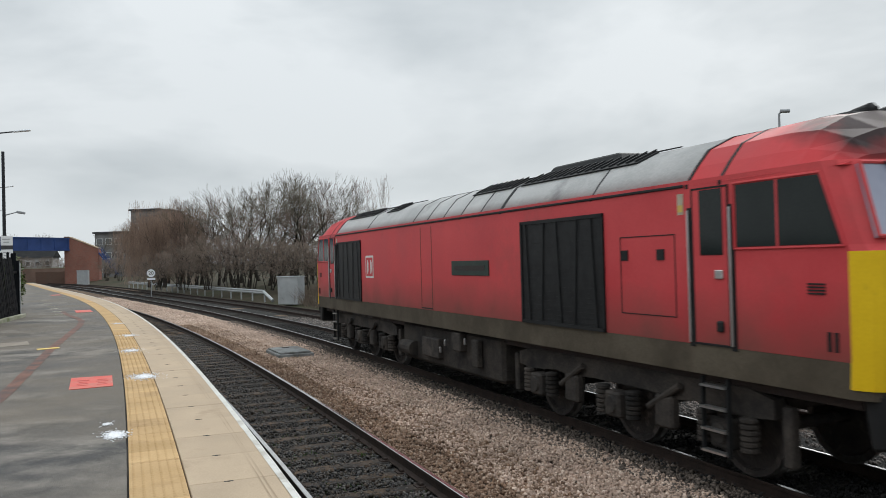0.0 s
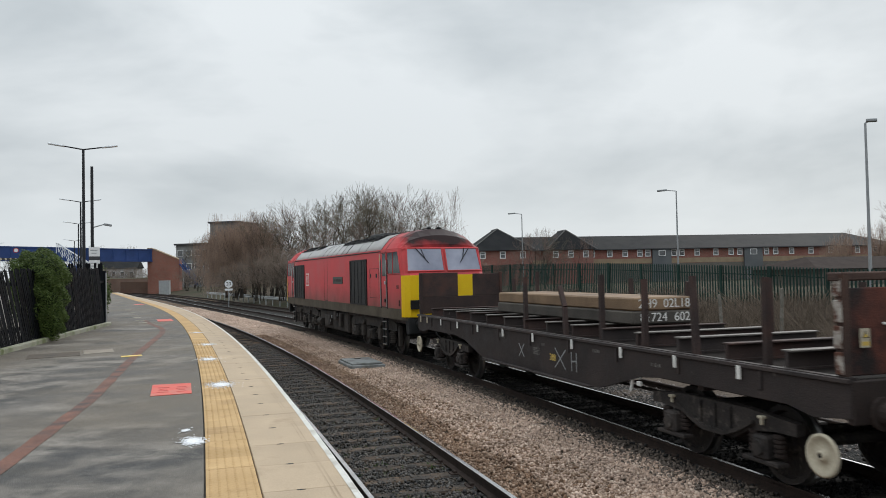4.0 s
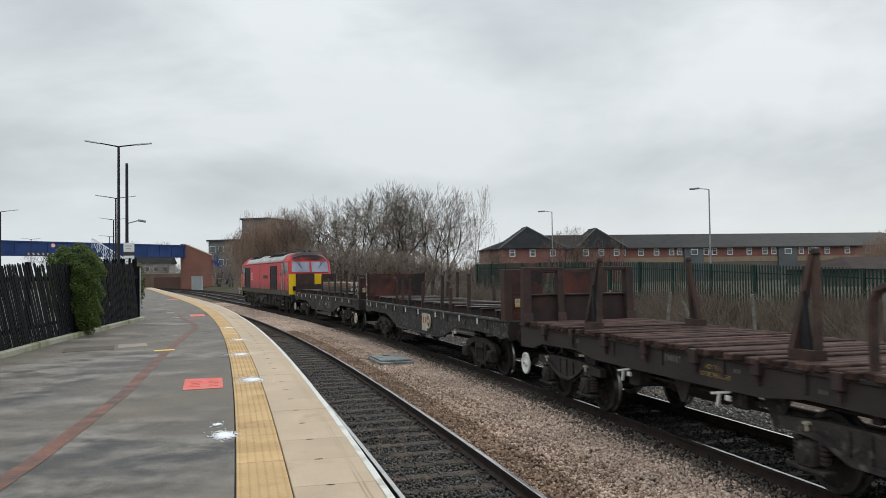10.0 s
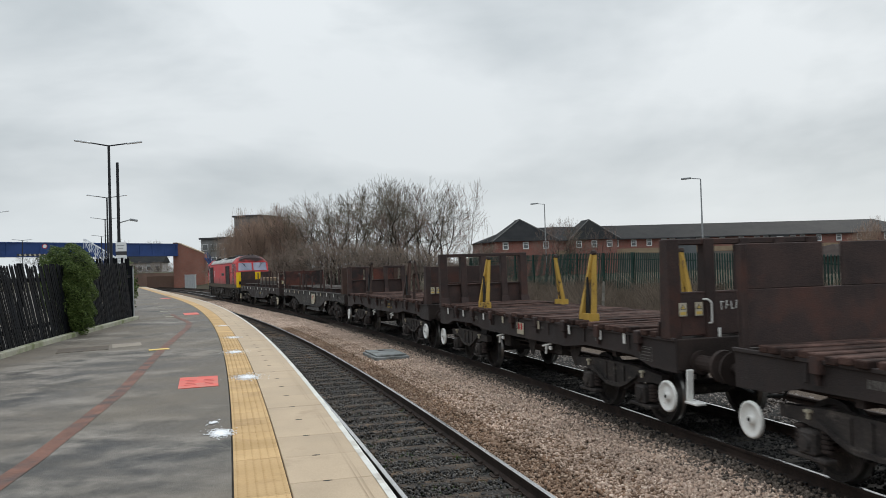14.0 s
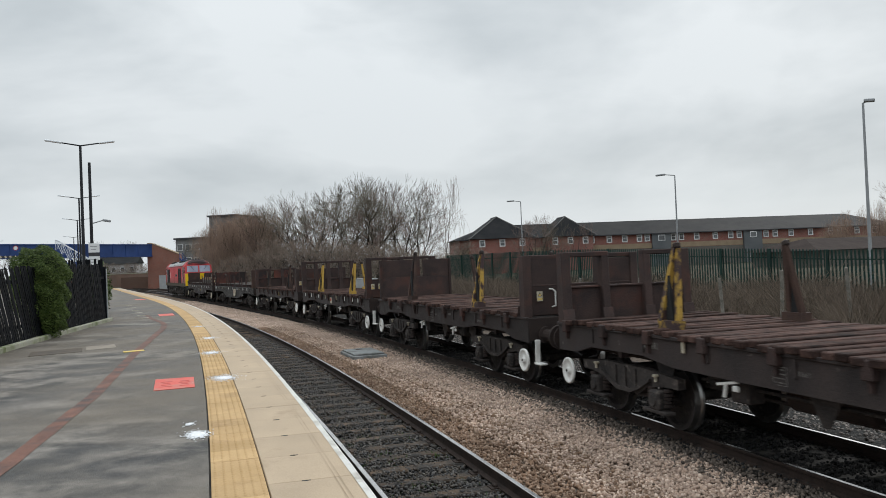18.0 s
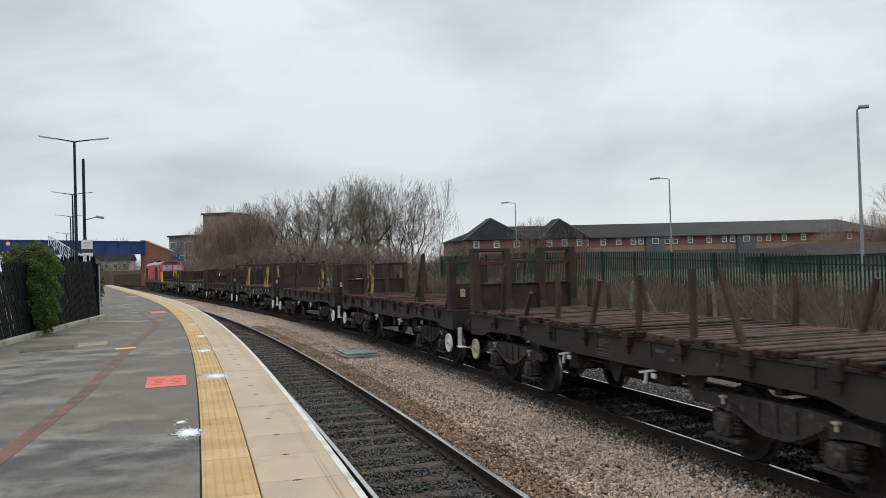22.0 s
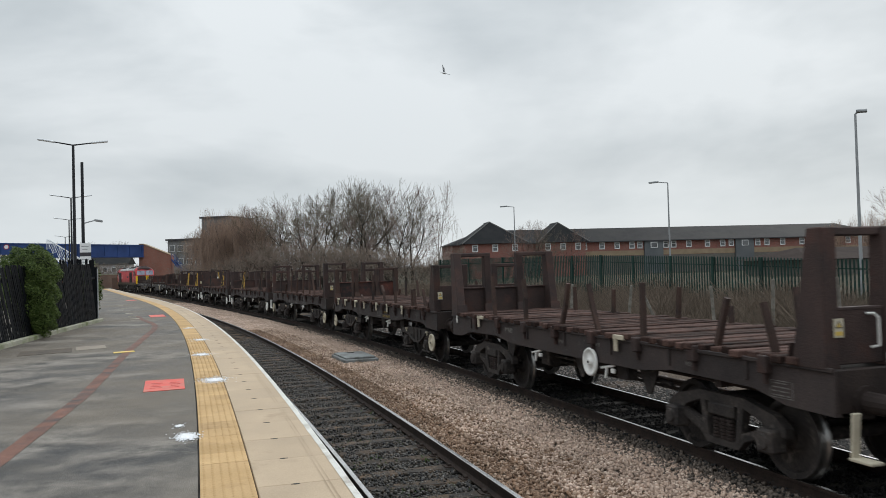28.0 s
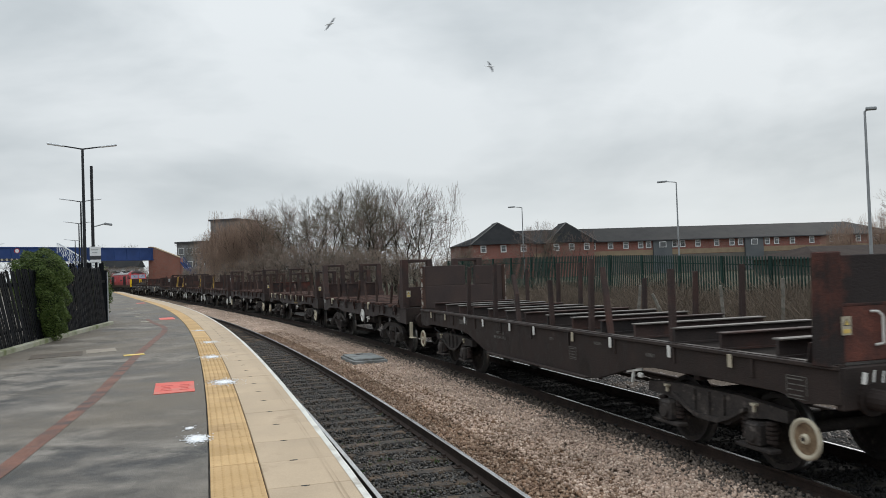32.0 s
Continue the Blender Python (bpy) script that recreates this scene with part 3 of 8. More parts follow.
GULL_W = surf("white_gull_feathers", (0.74, 0.74, 0.74), (0.84, 0.84, 0.84), 8, 0.8, bump=0)
GULL_G = surf("grey_gull_wing", (0.09, 0.095, 0.105), (0.15, 0.155, 0.165), 8, 0.8, bump=0)

# ---- mesh tools ----


def part(name, bm, material, parent=None, label=""):
    """Links a bmesh, or a mesh that others share, as one object under its thing."""
    if isinstance(bm, bmesh.types.BMesh):
        me = bpy.data.meshes.new(name)
        bmesh.ops.recalc_face_normals(bm, faces=bm.faces[:])
        bm.to_mesh(me)
        bm.free()
        me.materials.append(material)
    else:
        me = bm
    ob = new(name, me)
    if parent:
        ob.parent = parent
    return tagged(ob, label) if label else ob


def shared(name, bm, material):
    me = bpy.data.meshes.new(name)
    bmesh.ops.recalc_face_normals(bm, faces=bm.faces[:])
    bm.to_mesh(me)
    bm.free()
    me.materials.append(material)
    return me


def smooth(ob, angle=40):
    me = ob.data if hasattr(ob, "data") else ob
    for p in me.polygons:
        p.use_smooth = True
    return ob


def thing(name, label, category, m=None, group="", kind=""):
    ob = new(name)
    ob.empty_display_size = 0.2
    if m is not None:
        ob.matrix_world = m
    return tagged(ob, label, category, group, kind)


def box(bm, c, s, rot=(0, 0, 0), taper=1.0, bevel=0.0):
    """A box with its centre and size; taper narrows the top."""
    vs = []
    m = Matrix.Translation(c) @ Euler([radians(a) for a in rot]).to_matrix().to_4x4()
    for z in (-0.5, 0.5):
        k = taper if z > 0 else 1.0
        for x, y in ((-0.5, -0.5), (0.5, -0.5), (0.5, 0.5), (-0.5, 0.5)):
            vs.append(bm.verts.new(m @ Vector((x * s[0] * k, y * s[1] * k, z * s[2]))))
    fs = [bm.faces.new([vs[i] for i in f]) for f in ((0, 3, 2, 1), (4, 5, 6, 7), (0, 1, 5, 4), (1, 2, 6, 5), (2, 3, 7, 6), (3, 0, 4, 7))]
    if bevel:
        es = {e for f in fs for e in f.edges}
        bmesh.ops.bevel(bm, geom=list(es), offset=bevel, segments=1, affect="EDGES")
    return bm


def boxed(c, s, rot=(0, 0, 0), taper=1.0, bevel=0.0):
    return box(bmesh.new(), c, s, rot, taper, bevel)


def prism(bm, poly, a, b, axis="y"):
    """A polygon drawn out along an axis from a to b. In 'y' the polygon is (x, z); in 'x' (y, z); in 'z' (x, y)."""
    def put(p, q):
        return {"y": (p[0], q, p[1]), "x": (q, p[0], p[1]), "z": (p[0], p[1], q)}[axis]
    v0 = [bm.verts.new(put(p, a)) for p in poly]
    v1 = [bm.verts.new(put(p, b)) for p in poly]
    n = len(poly)
    bm.faces.new(v0[::-1])
    bm.faces.new(v1)
    for i in range(n):
        bm.faces.new((v0[i], v0[(i + 1) % n], v1[(i + 1) % n], v1[i]))
    return bm


def tube(bm, p0, p1, r0, r1=None, n=10):
    """A round bar between two points, tapered if r1 differs."""
    p0, p1 = Vector(p0), Vector(p1)
    r1 = r0 if r1 is None else r1
    d = (p1 - p0).normalized()
    u = d.orthogonal().normalized()
    w = d.cross(u)
    ring = [[bm.verts.new(p + (u * math.cos(t) + w * math.sin(t)) * r) for t in (2 * math.pi * k / n for k in range(n))] for p, r in ((p0, r0), (p1, r1))]
    for k in range(n):
        bm.faces.new((ring[0][k], ring[0][(k + 1) % n], ring[1][(k + 1) % n], ring[1][k]))
    bm.faces.new(ring[0][::-1])
    bm.faces.new(ring[1])
    return bm


def turned(bm, profile, axis_y=0.0, centre=(0, 0, 0), n=24):
    """A ring turned about a line along y: profile of (radius, y)."""
    rings = []
    for r, y in profile:
        rings.append([bm.verts.new((centre[0] + r * math.cos(2 * math.pi * k / n), centre[1] + y + axis_y, centre[2] + r * math.sin(2 * math.pi * k / n))) for k in range(n)])
    for a, b in zip(rings, rings[1:]):
        for k in range(n):
            bm.faces.new((a[k], a[(k + 1) % n], b[(k + 1) % n], b[k]))
    bm.faces.new(rings[0])
    bm.faces.new(rings[-1][::-1])
    return bm


def loft(bm, rings, caps=True):
    """A skin over closed rings of equal count."""
    vs = [[bm.verts.new(p) for p in r] for r in rings]
    n = len(rings[0])
    for a, b in zip(vs, vs[1:]):
        for k in range(n):
            bm.faces.new((a[k], a[(k + 1) % n], b[(k + 1) % n], b[k]))
    if caps:
        bm.faces.new(vs[0][::-1])
        bm.faces.new(vs[-1])
    return bm


def sheet_mesh(name, verts, quads, material):
    me = bpy.data.meshes.new(name)
    me.from_pydata([tuple(v) for v in verts], [], [tuple(q) for q in quads])
    me.materials.append(material)
    return me


def heap_mesh(name, base_v, base_f, mats, material):
    """One mesh out of many placed copies of a small shape: mats is (n, 3, 4)."""
    n, k = len(mats), len(base_v)
    v = np.einsum("nij,kj->nki", mats[:, :, :3], base_v) + mats[:, None, :, 3]
    f = (base_f[None] + (np.arange(n) * k)[:, None, None]).reshape(-1, base_f.shape[1])
    me = bpy.data.meshes.new(name)
    me.vertices.add(n * k)
    me.vertices.foreach_set("co", v.reshape(-1).astype(np.float32))
    c = base_f.shape[1]
    me.loops.add(f.size)
    me.loops.foreach_set("vertex_index", f.reshape(-1).astype(np.int32))
    me.polygons.add(len(f))
    me.polygons.foreach_set("loop_start", np.arange(0, f.size, c, dtype=np.int32))
    me.polygons.foreach_set("loop_total", np.full(len(f), c, dtype=np.int32))
    me.update(calc_edges=True)
    me.materials.append(material)
    return me


def sticks(name, p0, p1, r0, r1, material, sides=3):
    """Many tapered sticks in one mesh."""
    p0, p1 = np.asarray(p0, float), np.asarray(p1, float)
    d = p1 - p0
    d /= np.linalg.norm(d, axis=1, keepdims=True) + 1e-9
    ref = np.where(np.abs(d[:, 2:]) < 0.9, [[0, 0, 1.0]], [[1.0, 0, 0]])
    u = np.cross(d, ref)
    u /= np.linalg.norm(u, axis=1, keepdims=True)
    w = np.cross(d, u)
    n = len(p0)
    a = np.arange(sides) * 2 * np.pi / sides
    ring = u[:, None] * np.cos(a)[None, :, None] + w[:, None] * np.sin(a)[None, :, None]
    v = np.concatenate([p0[:, None] + ring * np.asarray(r0).reshape(-1, 1, 1), p1[:, None] + ring * np.asarray(r1).reshape(-1, 1, 1)], 1).reshape(-1, 3)
    k = np.arange(sides)
    q = np.stack([k, (k + 1) % sides, (k + 1) % sides + sides, k + sides], 1)
    f = (q[None] + (np.arange(n) * 2 * sides)[:, None, None]).reshape(-1, 4)
    me = bpy.data.meshes.new(name)
    me.vertices.add(len(v))
    me.vertices.foreach_set("co", v.reshape(-1).astype(np.float32))
    me.loops.add(f.size)
    me.loops.foreach_set("vertex_index", f.reshape(-1).astype(np.int32))
    me.polygons.add(len(f))
    me.polygons.foreach_set("loop_start", np.arange(0, f.size, 4, dtype=np.int32))
    me.polygons.foreach_set("loop_total", np.full(len(f), 4, dtype=np.int32))
    me.update(calc_edges=True)
    me.materials.append(material)
    return me


def lettering(text, size, material, name="lettering"):
    """The words as a thin mesh, standing in the x z plane, centred."""
    cu = bpy.data.curves.new(name, "FONT")
    cu.body, cu.size, cu.align_x, cu.align_y, cu.extrude = text, size, "CENTER", "CENTER", 0.002
    tmp = bpy.data.objects.new(name, cu)
    me = bpy.data.meshes.new_from_object(tmp)
    bpy.data.objects.remove(tmp)
    me.transform(Matrix.Rotation(radians(90), 4, "X"))
    me.materials.clear()
    me.materials.append(material)
    me.name = name
    return me


# ---- the line: one curve for tracks, platform and train ----
STEP = 0.5
LS = np.arange(-220, 420, STEP)
CURVE = np.interp(LS, [0, 45, 70, 95, 120, 150, 165, 175], np.array([2.66, 3.081, -0.3515, 0.0085, 2.1453, 2.8492, 2.8, 0.6]) * 1e-3)
I0 = int(round(220 / STEP))
HEAD = np.cumsum(CURVE) * STEP
HEAD = HEAD - HEAD[I0] + math.atan2(87.01, 357.73) + math.pi / 2 - 0.009
LX, LY = np.cumsum(np.cos(HEAD)) * STEP, np.cumsum(np.sin(HEAD)) * STEP
LX += -357.73 + 375.338 * math.cos(math.atan2(87.01, 357.73)) - LX[I0]
LY += -87.01 + 375.338 * math.sin(math.atan2(87.01, 357.73)) - LY[I0]


def heading(s):
    return float(np.interp(s, LS, HEAD))


def at(s, o=0.0, z=0.0):
    """The place s metres along the train's track and o metres to its right."""
    p = heading(s)
    return Vector((float(np.interp(s, LS, LX)) + o * math.sin(p), float(np.interp(s, LS, LY)) - o * math.cos(p), z))


def along(x, y):
    """Arrays of s and o for arrays of places."""
    x, y = np.asarray(x, float), np.asarray(y, float)
    s, o = np.empty_like(x), np.empty_like(x)
    for a in range(0, len(x), 4000):
        xx, yy = x[a:a + 4000, None], y[a:a + 4000, None]
        j = np.argmin((xx - LX[None, ::4]) ** 2 + (yy - LY[None, ::4]) ** 2, 1) * 4
        dx, dy = x[a:a + 4000] - LX[j], y[a:a + 4000] - LY[j]
        s[a:a + 4000] = LS[j] + dx * np.cos(HEAD[j]) + dy * np.sin(HEAD[j])
        o[a:a + 4000] = dx * np.sin(HEAD[j]) - dy * np.cos(HEAD[j])
    return s, o


def places(s, o, z):
    """Like at(), for arrays."""
    p = np.interp(s, LS, HEAD)
    return np.stack([np.interp(s, LS, LX) + o * np.sin(p), np.interp(s, LS, LY) - o * np.cos(p), np.broadcast_to(z, np.shape(p))], -1)


def ribbon(name, s0, s1, profile, material, step=1.0, closed=False, rag=None):
    """A strip that follows the line: profile is a list of (offset, height)."""
    ss = np.arange(s0, s1 + step * 0.5, step)
    n = len(profile)
    rows = []
    for s in ss:
        for k, (o, z) in enumerate(profile):
            do, dz = rag(s, k) if rag else (0, 0)
            rows.append(at(s, o + do, z + dz))
    quads = []
    m = n if closed else n - 1
    for i in range(len(ss) - 1):
        for k in range(m):
            a, b = i * n + k, i * n + (k + 1) % n
            quads.append((a, b, b + n, a + n))
    if closed:
        quads.append(tuple(range(n - 1, -1, -1)))
        quads.append(tuple((len(ss) - 1) * n + k for k in range(n)))
    return sheet_mesh(name, rows, quads, material)


def polar(az, r, z=0.0):
    """A place by its bearing from the camera in degrees (right of the y axis) and its distance."""
    return Vector((r * math.sin(radians(az)), r * math.cos(radians(az)), z))


def facing(p, q, z=None):
    """A pose at p with x towards q, upright."""
    d = Vector(q) - Vector(p)
    return Matrix.Translation(p) @ Matrix.Rotation(math.atan2(d.y, d.x), 4, "Z")

# ---- ground, tracks and platform ----
PLAT = 0.93
EDGE, TACT_R, TACT_L = -6.15, -6.85, -7.25
rng = np.random.default_rng(7)


def ground_height(s, o):
    return np.interp(o, [-30, -10.0, -7.5, 5.6, 7.5, 12, 16, 60, 200], [0.80, 0.80, -0.55, -0.55, -0.30, 0.35, 0.55, 0.7, 0.9])


def build_ground():
    near = np.concatenate([np.linspace(-2400, -160, 9), np.arange(-150, 171, 2.0), np.linspace(180, 2400, 9)])
    gx, gy = np.meshgrid(near, np.concatenate([np.linspace(-1500, -60, 6), np.arange(-50, 241, 2.0), np.linspace(250, 3000, 9)]))
    s, o = along(gx.ravel(), gy.ravel())
    z = ground_height(s, o) + 0.06 * np.sin(gx.ravel() * 0.9) * np.cos(gy.ravel() * 0.7) * (np.abs(o) > 14)
    v = np.stack([gx.ravel(), gy.ravel(), z], 1)
    idx = np.arange(len(v)).reshape(gx.shape)
    q = np.stack([idx[:-1, :-1], idx[:-1, 1:], idx[1:, 1:], idx[1:, :-1]], -1).reshape(-1, 4)
    tagged(new("ground", sheet_mesh("ground", v.tolist(), q.tolist(), GROUND)), "rough winter ground with dead grass and soil", "ground", kind="structure")


build_ground()


def rag_ballast(s, k):
    return (0.0, 0.03 * noise.noise((s * 0.8, k * 1.7, 0.3)))


bed = new("ballast_bed", ribbon("ballast_bed", 38, 230, [(-3.75, -0.26), (-3.55, -0.17), (-2.9, -0.13), (-2.0, -0.12), (-1.3, -0.16), (-1.0, -0.21), (1.0, -0.21), (1.35, -0.15), (2.1, -0.16), (2.5, -0.19), (4.2, -0.19), (4.8, -0.22), (6.2, -0.62)], BALLAST, 0.5, rag=rag_ballast))
tagged(bed, "grey-brown crushed stone ballast between the tracks", "ballast", kind="structure")
# near bed: its dark colour stands in for shade between the loose stones
bed_near = new("ballast_bed_near", ribbon("ballast_bed_near", -40, 38, [(-3.75, -0.26), (-3.55, -0.19), (-2.9, -0.15), (-2.0, -0.14), (-1.3, -0.18), (-1.0, -0.22), (1.0, -0.22), (1.35, -0.16), (2.1, -0.16), (2.5, -0.19), (4.2, -0.19), (4.8, -0.22), (6.2, -0.62)], FINES_SHADED, 0.5, rag=rag_ballast))
tagged(bed_near, "fines darkened as the shade between the loose ballast stones", "ballast", kind="structure")
bed_old = new("ballast_bed_dark", ribbon("ballast_bed_dark", -40, 230, [(-6.3, -0.26), (-5.9, -0.205), (-3.85, -0.205), (-3.62, -0.20)], BALLAST_OLD, 0.5, rag=rag_ballast))
tagged(bed_old, "dark oily ballast of the platform track", "ballast", kind="structure")

bed_train = new("ballast_bed_oily", ribbon("ballast_bed_oily", -40, 230, [(-1.32, -0.20), (-1.0, -0.175), (1.0, -0.175), (1.3, -0.14), (2.2, -0.145), (2.3, -0.2)], BALLAST_OLD, 0.5, rag=rag_ballast))
tagged(bed_train, "black oily ballast under the running track", "ballast", kind="structure")

ICO = bmesh.new()
bmesh.ops.create_icosphere(ICO, subdivisions=1, radius=1.0)
ICO_V = np.array([v.co[:] for v in ICO.verts])
ICO_F = np.array([[v.index for v in f.verts] for f in ICO.faces])
ICO.free()
# an angular shard: a skewed block with cut corners
SHARD_V = np.array([(-1, -0.7, -0.8), (0.8, -1, -0.6), (1, 0.7, -0.9), (-0.7, 1, -0.7), (-0.6, -0.9, 0.8), (0.9, -0.5, 0.6), (0.5, 0.9, 0.9), (-1, 0.4, 0.6)]) * 0.86
SHARD_F = np.array([(0, 3, 2, 1), (4, 5, 6, 7), (0, 1, 5, 4), (1, 2, 6, 5), (2, 3, 7, 6), (3, 0, 4, 7)])


def stone_heap(name, s0, s1, o0, o1, count, size, material, label, zf, near=6.0):
    """Angular stones scattered over a strip, thicker where the strip lies nearer."""
    u = rng.random(count)
    s = s0 + (s1 - s0) * u ** 1.7
    o = rng.uniform(o0, o1, count)
    p = places(s, o, zf(o) + rng.normal(0, 0.012, count))
    q = rng.normal(size=(count, 4))
    q /= np.linalg.norm(q, axis=1, keepdims=True)
    w, x, y, z = q.T
    rot = np.stack([1 - 2 * (y * y + z * z), 2 * (x * y - z * w), 2 * (x * z + y * w), 2 * (x * y + z * w), 1 - 2 * (x * x + z * z), 2 * (y * z - x * w), 2 * (x * z - y * w), 2 * (y * z + x * w), 1 - 2 * (x * x + y * y)], -1).reshape(-1, 3, 3)
    sc = size * rng.uniform(0.55, 1.25, (count, 1)) * rng.uniform(0.6, 1.2, (count, 3))
    m = np.concatenate([rot * sc[:, None, :], p[:, :, None]], 2)
    me = heap_mesh(name, SHARD_V, SHARD_F, m, material)
    tagged(new(name, me), label, "ballast", kind="stuff")


def crest(o):
    return np.interp(o, [-3.75, -3.55, -2.9, -2.0, -1.2, -0.9, 0.9], [-0.26, -0.165, -0.125, -0.115, -0.165, -0.185, -0.185])


stone_heap("ballast_stones", 3.5, 40, -3.15, -1.22, 62000, 0.0245, STONES, "loose grey-beige crushed stones between the tracks", crest)
stone_heap("ballast_stones_rusty", 3.5, 40, -3.80, -2.45, 36000, 0.0245, STONES_RUST, "rust-stained brown crushed stones beside the platform track", crest)
stone_heap("ballast_stones_rusty", 3.5, 36, -3.88, -3.40, 11000, 0.0245, STONES_RUST, "rust-stained brown stones along the outer rail", lambda o: np.full(np.shape(o), -0.143))
stone_heap("ballast_stones_dark", 3.5, 34, -5.36, -4.02, 30000, 0.022, STONES_OLD, "dark oily stones between the sleepers", lambda o: np.interp(o, [-5.36, -4.7, -4.02], [-0.166, -0.174, -0.181]) + 0.006 * np.sin(o * 17.0))
stone_heap("ballast_stones_edge", 3.5, 34, -6.0, -5.52, 9000, 0.022, STONES_OLD, "dark oily stones along the platform wall", lambda o: np.full(np.shape(o), -0.185))
stone_heap("ballast_stones_mid", 3.5, 36, -1.0, 1.2, 15000, 0.025, STONES_OILY, "dark stones between the rails of the running track", lambda o: np.full(np.shape(o), -0.156))
stone_heap("ballast_stones_dusty", 3.5, 40, -1.72, -0.82, 19000, 0.0245, STONES_GREY, "brake-dusted dark stones beside the running rail", lambda o: np.interp(o, [-1.72, -1.3, -1.0, -0.82], [-0.145, -0.15, -0.16, -0.165]))
stone_heap("ballast_stones_far", 3.5, 40, 1.25, 3.2, 11000, 0.031, STONES_FAR, "grey crushed stones beyond the running track", lambda o: np.full(np.shape(o), -0.15))
for s0, s1 in ((3.5, -6.0),):
    stone_heap("ballast_stones", s0, s1, -3.8, -1.30, 13000, 0.031, STONES, "loose grey-beige crushed stones beside the platform", crest)
    stone_heap("ballast_stones_dark", s0, s1, -6.0, -4.02, 9000, 0.028, STONES_OLD, "dark oily stones along the platform wall", lambda o: np.full(np.shape(o), -0.182))
stone_heap("ballast_stones", 39.0, 80, -3.7, -1.30, 15000, 0.046, STONES, "grey-beige crushed stones far along the tracks", crest)


RAIL_POLY = [(-0.07, -0.159), (0.07, -0.159), (0.07, -0.147), (0.012, -0.125), (0.012, -0.045), (0.034, -0.034), (0.035, -0.006), (0.028, 0.0), (-0.028, 0.0), (-0.035, -0.006), (-0.034, -0.034), (-0.012, -0.045), (-0.012, -0.125), (-0.07, -0.147)]


def railway(name, centre, s0, s1, sl0, sl1, label, top=RAIL_TOP, timber=SLEEPER):
    tr = thing(name, label, "railway track", kind="structure")
    for side in (-0.7525, 0.7525):
        rail = part("rail", ribbon("rail", s0, s1, [(centre + side + a, b) for a, b in RAIL_POLY], RAIL_SIDE, 1.0, closed=True), None, tr, "rust-brown running rail")
        part("rail_head", ribbon("rail_head", s0, s1, [(centre + side - 0.030, 0.0), (centre + side - 0.024, 0.004), (centre + side + 0.024, 0.004), (centre + side + 0.030, 0.0)], top, 1.0), None, rail, "polished rail head")
    bm = boxed((0, 0, -0.212), (0.25, 2.5, 0.12), bevel=0.02)
    me = shared("sleeper", bm, timber)
    bm = bmesh.new()
    for y in (-0.7525, 0.7525):
        box(bm, (0, y, -0.152), (0.17, 0.34, 0.022))
        for k in (-0.1, 0.1):
            box(bm, (0, y + k, -0.135), (0.10, 0.05, 0.05), bevel=0.01)
    chair = shared("rail_chair", bm, RAIL_SIDE)
    n = int((sl1 - sl0) / 0.68)
    for k in range(n):
        s = sl0 + k * 0.68 + random.uniform(-0.02, 0.02)
        sl = part("sleeper", me, None, tr)
        sl.matrix_local = Matrix.Translation(at(s, centre)) @ Matrix.Rotation(heading(s) + random.uniform(-0.012, 0.012), 4, "Z")
        if 0 < s < 26 and name == "railway_track_platform":
            part("rail_chair", chair, None, sl)
    return tr


railway("railway_track_platform", -4.685, -40, 230, -16.0, 70, "platform track with rusty rails on dark timber sleepers", RAIL_TOP, SLEEPER_WORN)
railway("railway_track_train", 0.0, -160, 330, -16.0, 75, "curved running track with bright rail heads", RAIL_TOP)
railway("railway_track_far", 3.35, -40, 230, 30, 100, "far running track with rust-brown rails", RAIL_SIDE)

# platform body: asphalt top, back to the fence line and beyond, wall down to the track
plat = new("platform", ribbon("platform", -30, 118, [(EDGE - 0.10, -0.5), (EDGE - 0.10, PLAT - 0.10), (TACT_L - 0.012, PLAT - 0.10), (TACT_L - 0.012, PLAT), (-9.0, PLAT + 0.005), (-11, PLAT), (-14, PLAT - 0.02), (-26, PLAT - 0.03)], ASPHALT, 1.0))
tagged(plat, "damp patchy dark asphalt platform", "platform", kind="structure")
face = new("platform_wall", ribbon("platform_wall", -30, 118, [(EDGE - 0.085, -0.5), (EDGE - 0.085, PLAT - 0.09)], PLATFACE, 1.0))
tagged(face, "sooty platform edge wall", "wall", kind="structure")

# coping: buff slabs with recessed joints and a painted edge line
coping = thing("platform_coping", "buff concrete coping slabs with a white edge line", "coping", kind="structure")
part("coping_bed", ribbon("coping_bed", -30, 118, [(EDGE - 0.03, PLAT - 0.095), (EDGE - 0.03, PLAT - 0.03), (TACT_L - 0.012, PLAT - 0.03)], PLATFACE, 1.0), None, coping, "dark joint bed")


def slab_mesh(name, length, o0, o1, material, thick=0.10, chamfer=0.006):
    w = o1 - o0
    bm = boxed((0, 0, -thick / 2), (length, w, thick), bevel=chamfer)
    return shared(name, bm, material)


SLAB_L = 0.88
me_slab = slab_mesh("coping_slab", SLAB_L - 0.011, TACT_R + 0.014, EDGE, COPING)
bm = bmesh.new()
tube(bm, (SLAB_L / 2 - 0.016, 0.062, 0.0005), (SLAB_L / 2 - 0.016, 0.062, 0.0025), 0.017, n=8)
box(bm, (SLAB_L / 2 - 0.014, 0.062, 0.001), (0.018, 0.066, 0.002))
me_eye = shared("lifting_socket", bm, RUBBER)
k = 0
while 3.14 + k * SLAB_L < 78:
    s = 3.14 + k * SLAB_L
    ob = part("coping_slab", me_slab, None, coping)
    ob.matrix_local = Matrix.Translation(at(s, (EDGE + TACT_R) / 2, PLAT + random.uniform(-0.002, 0.002))) @ Matrix.Rotation(heading(s), 4, "Z")
    if s < 40:
        part("lifting_socket", me_eye, None, ob)
    k += 1
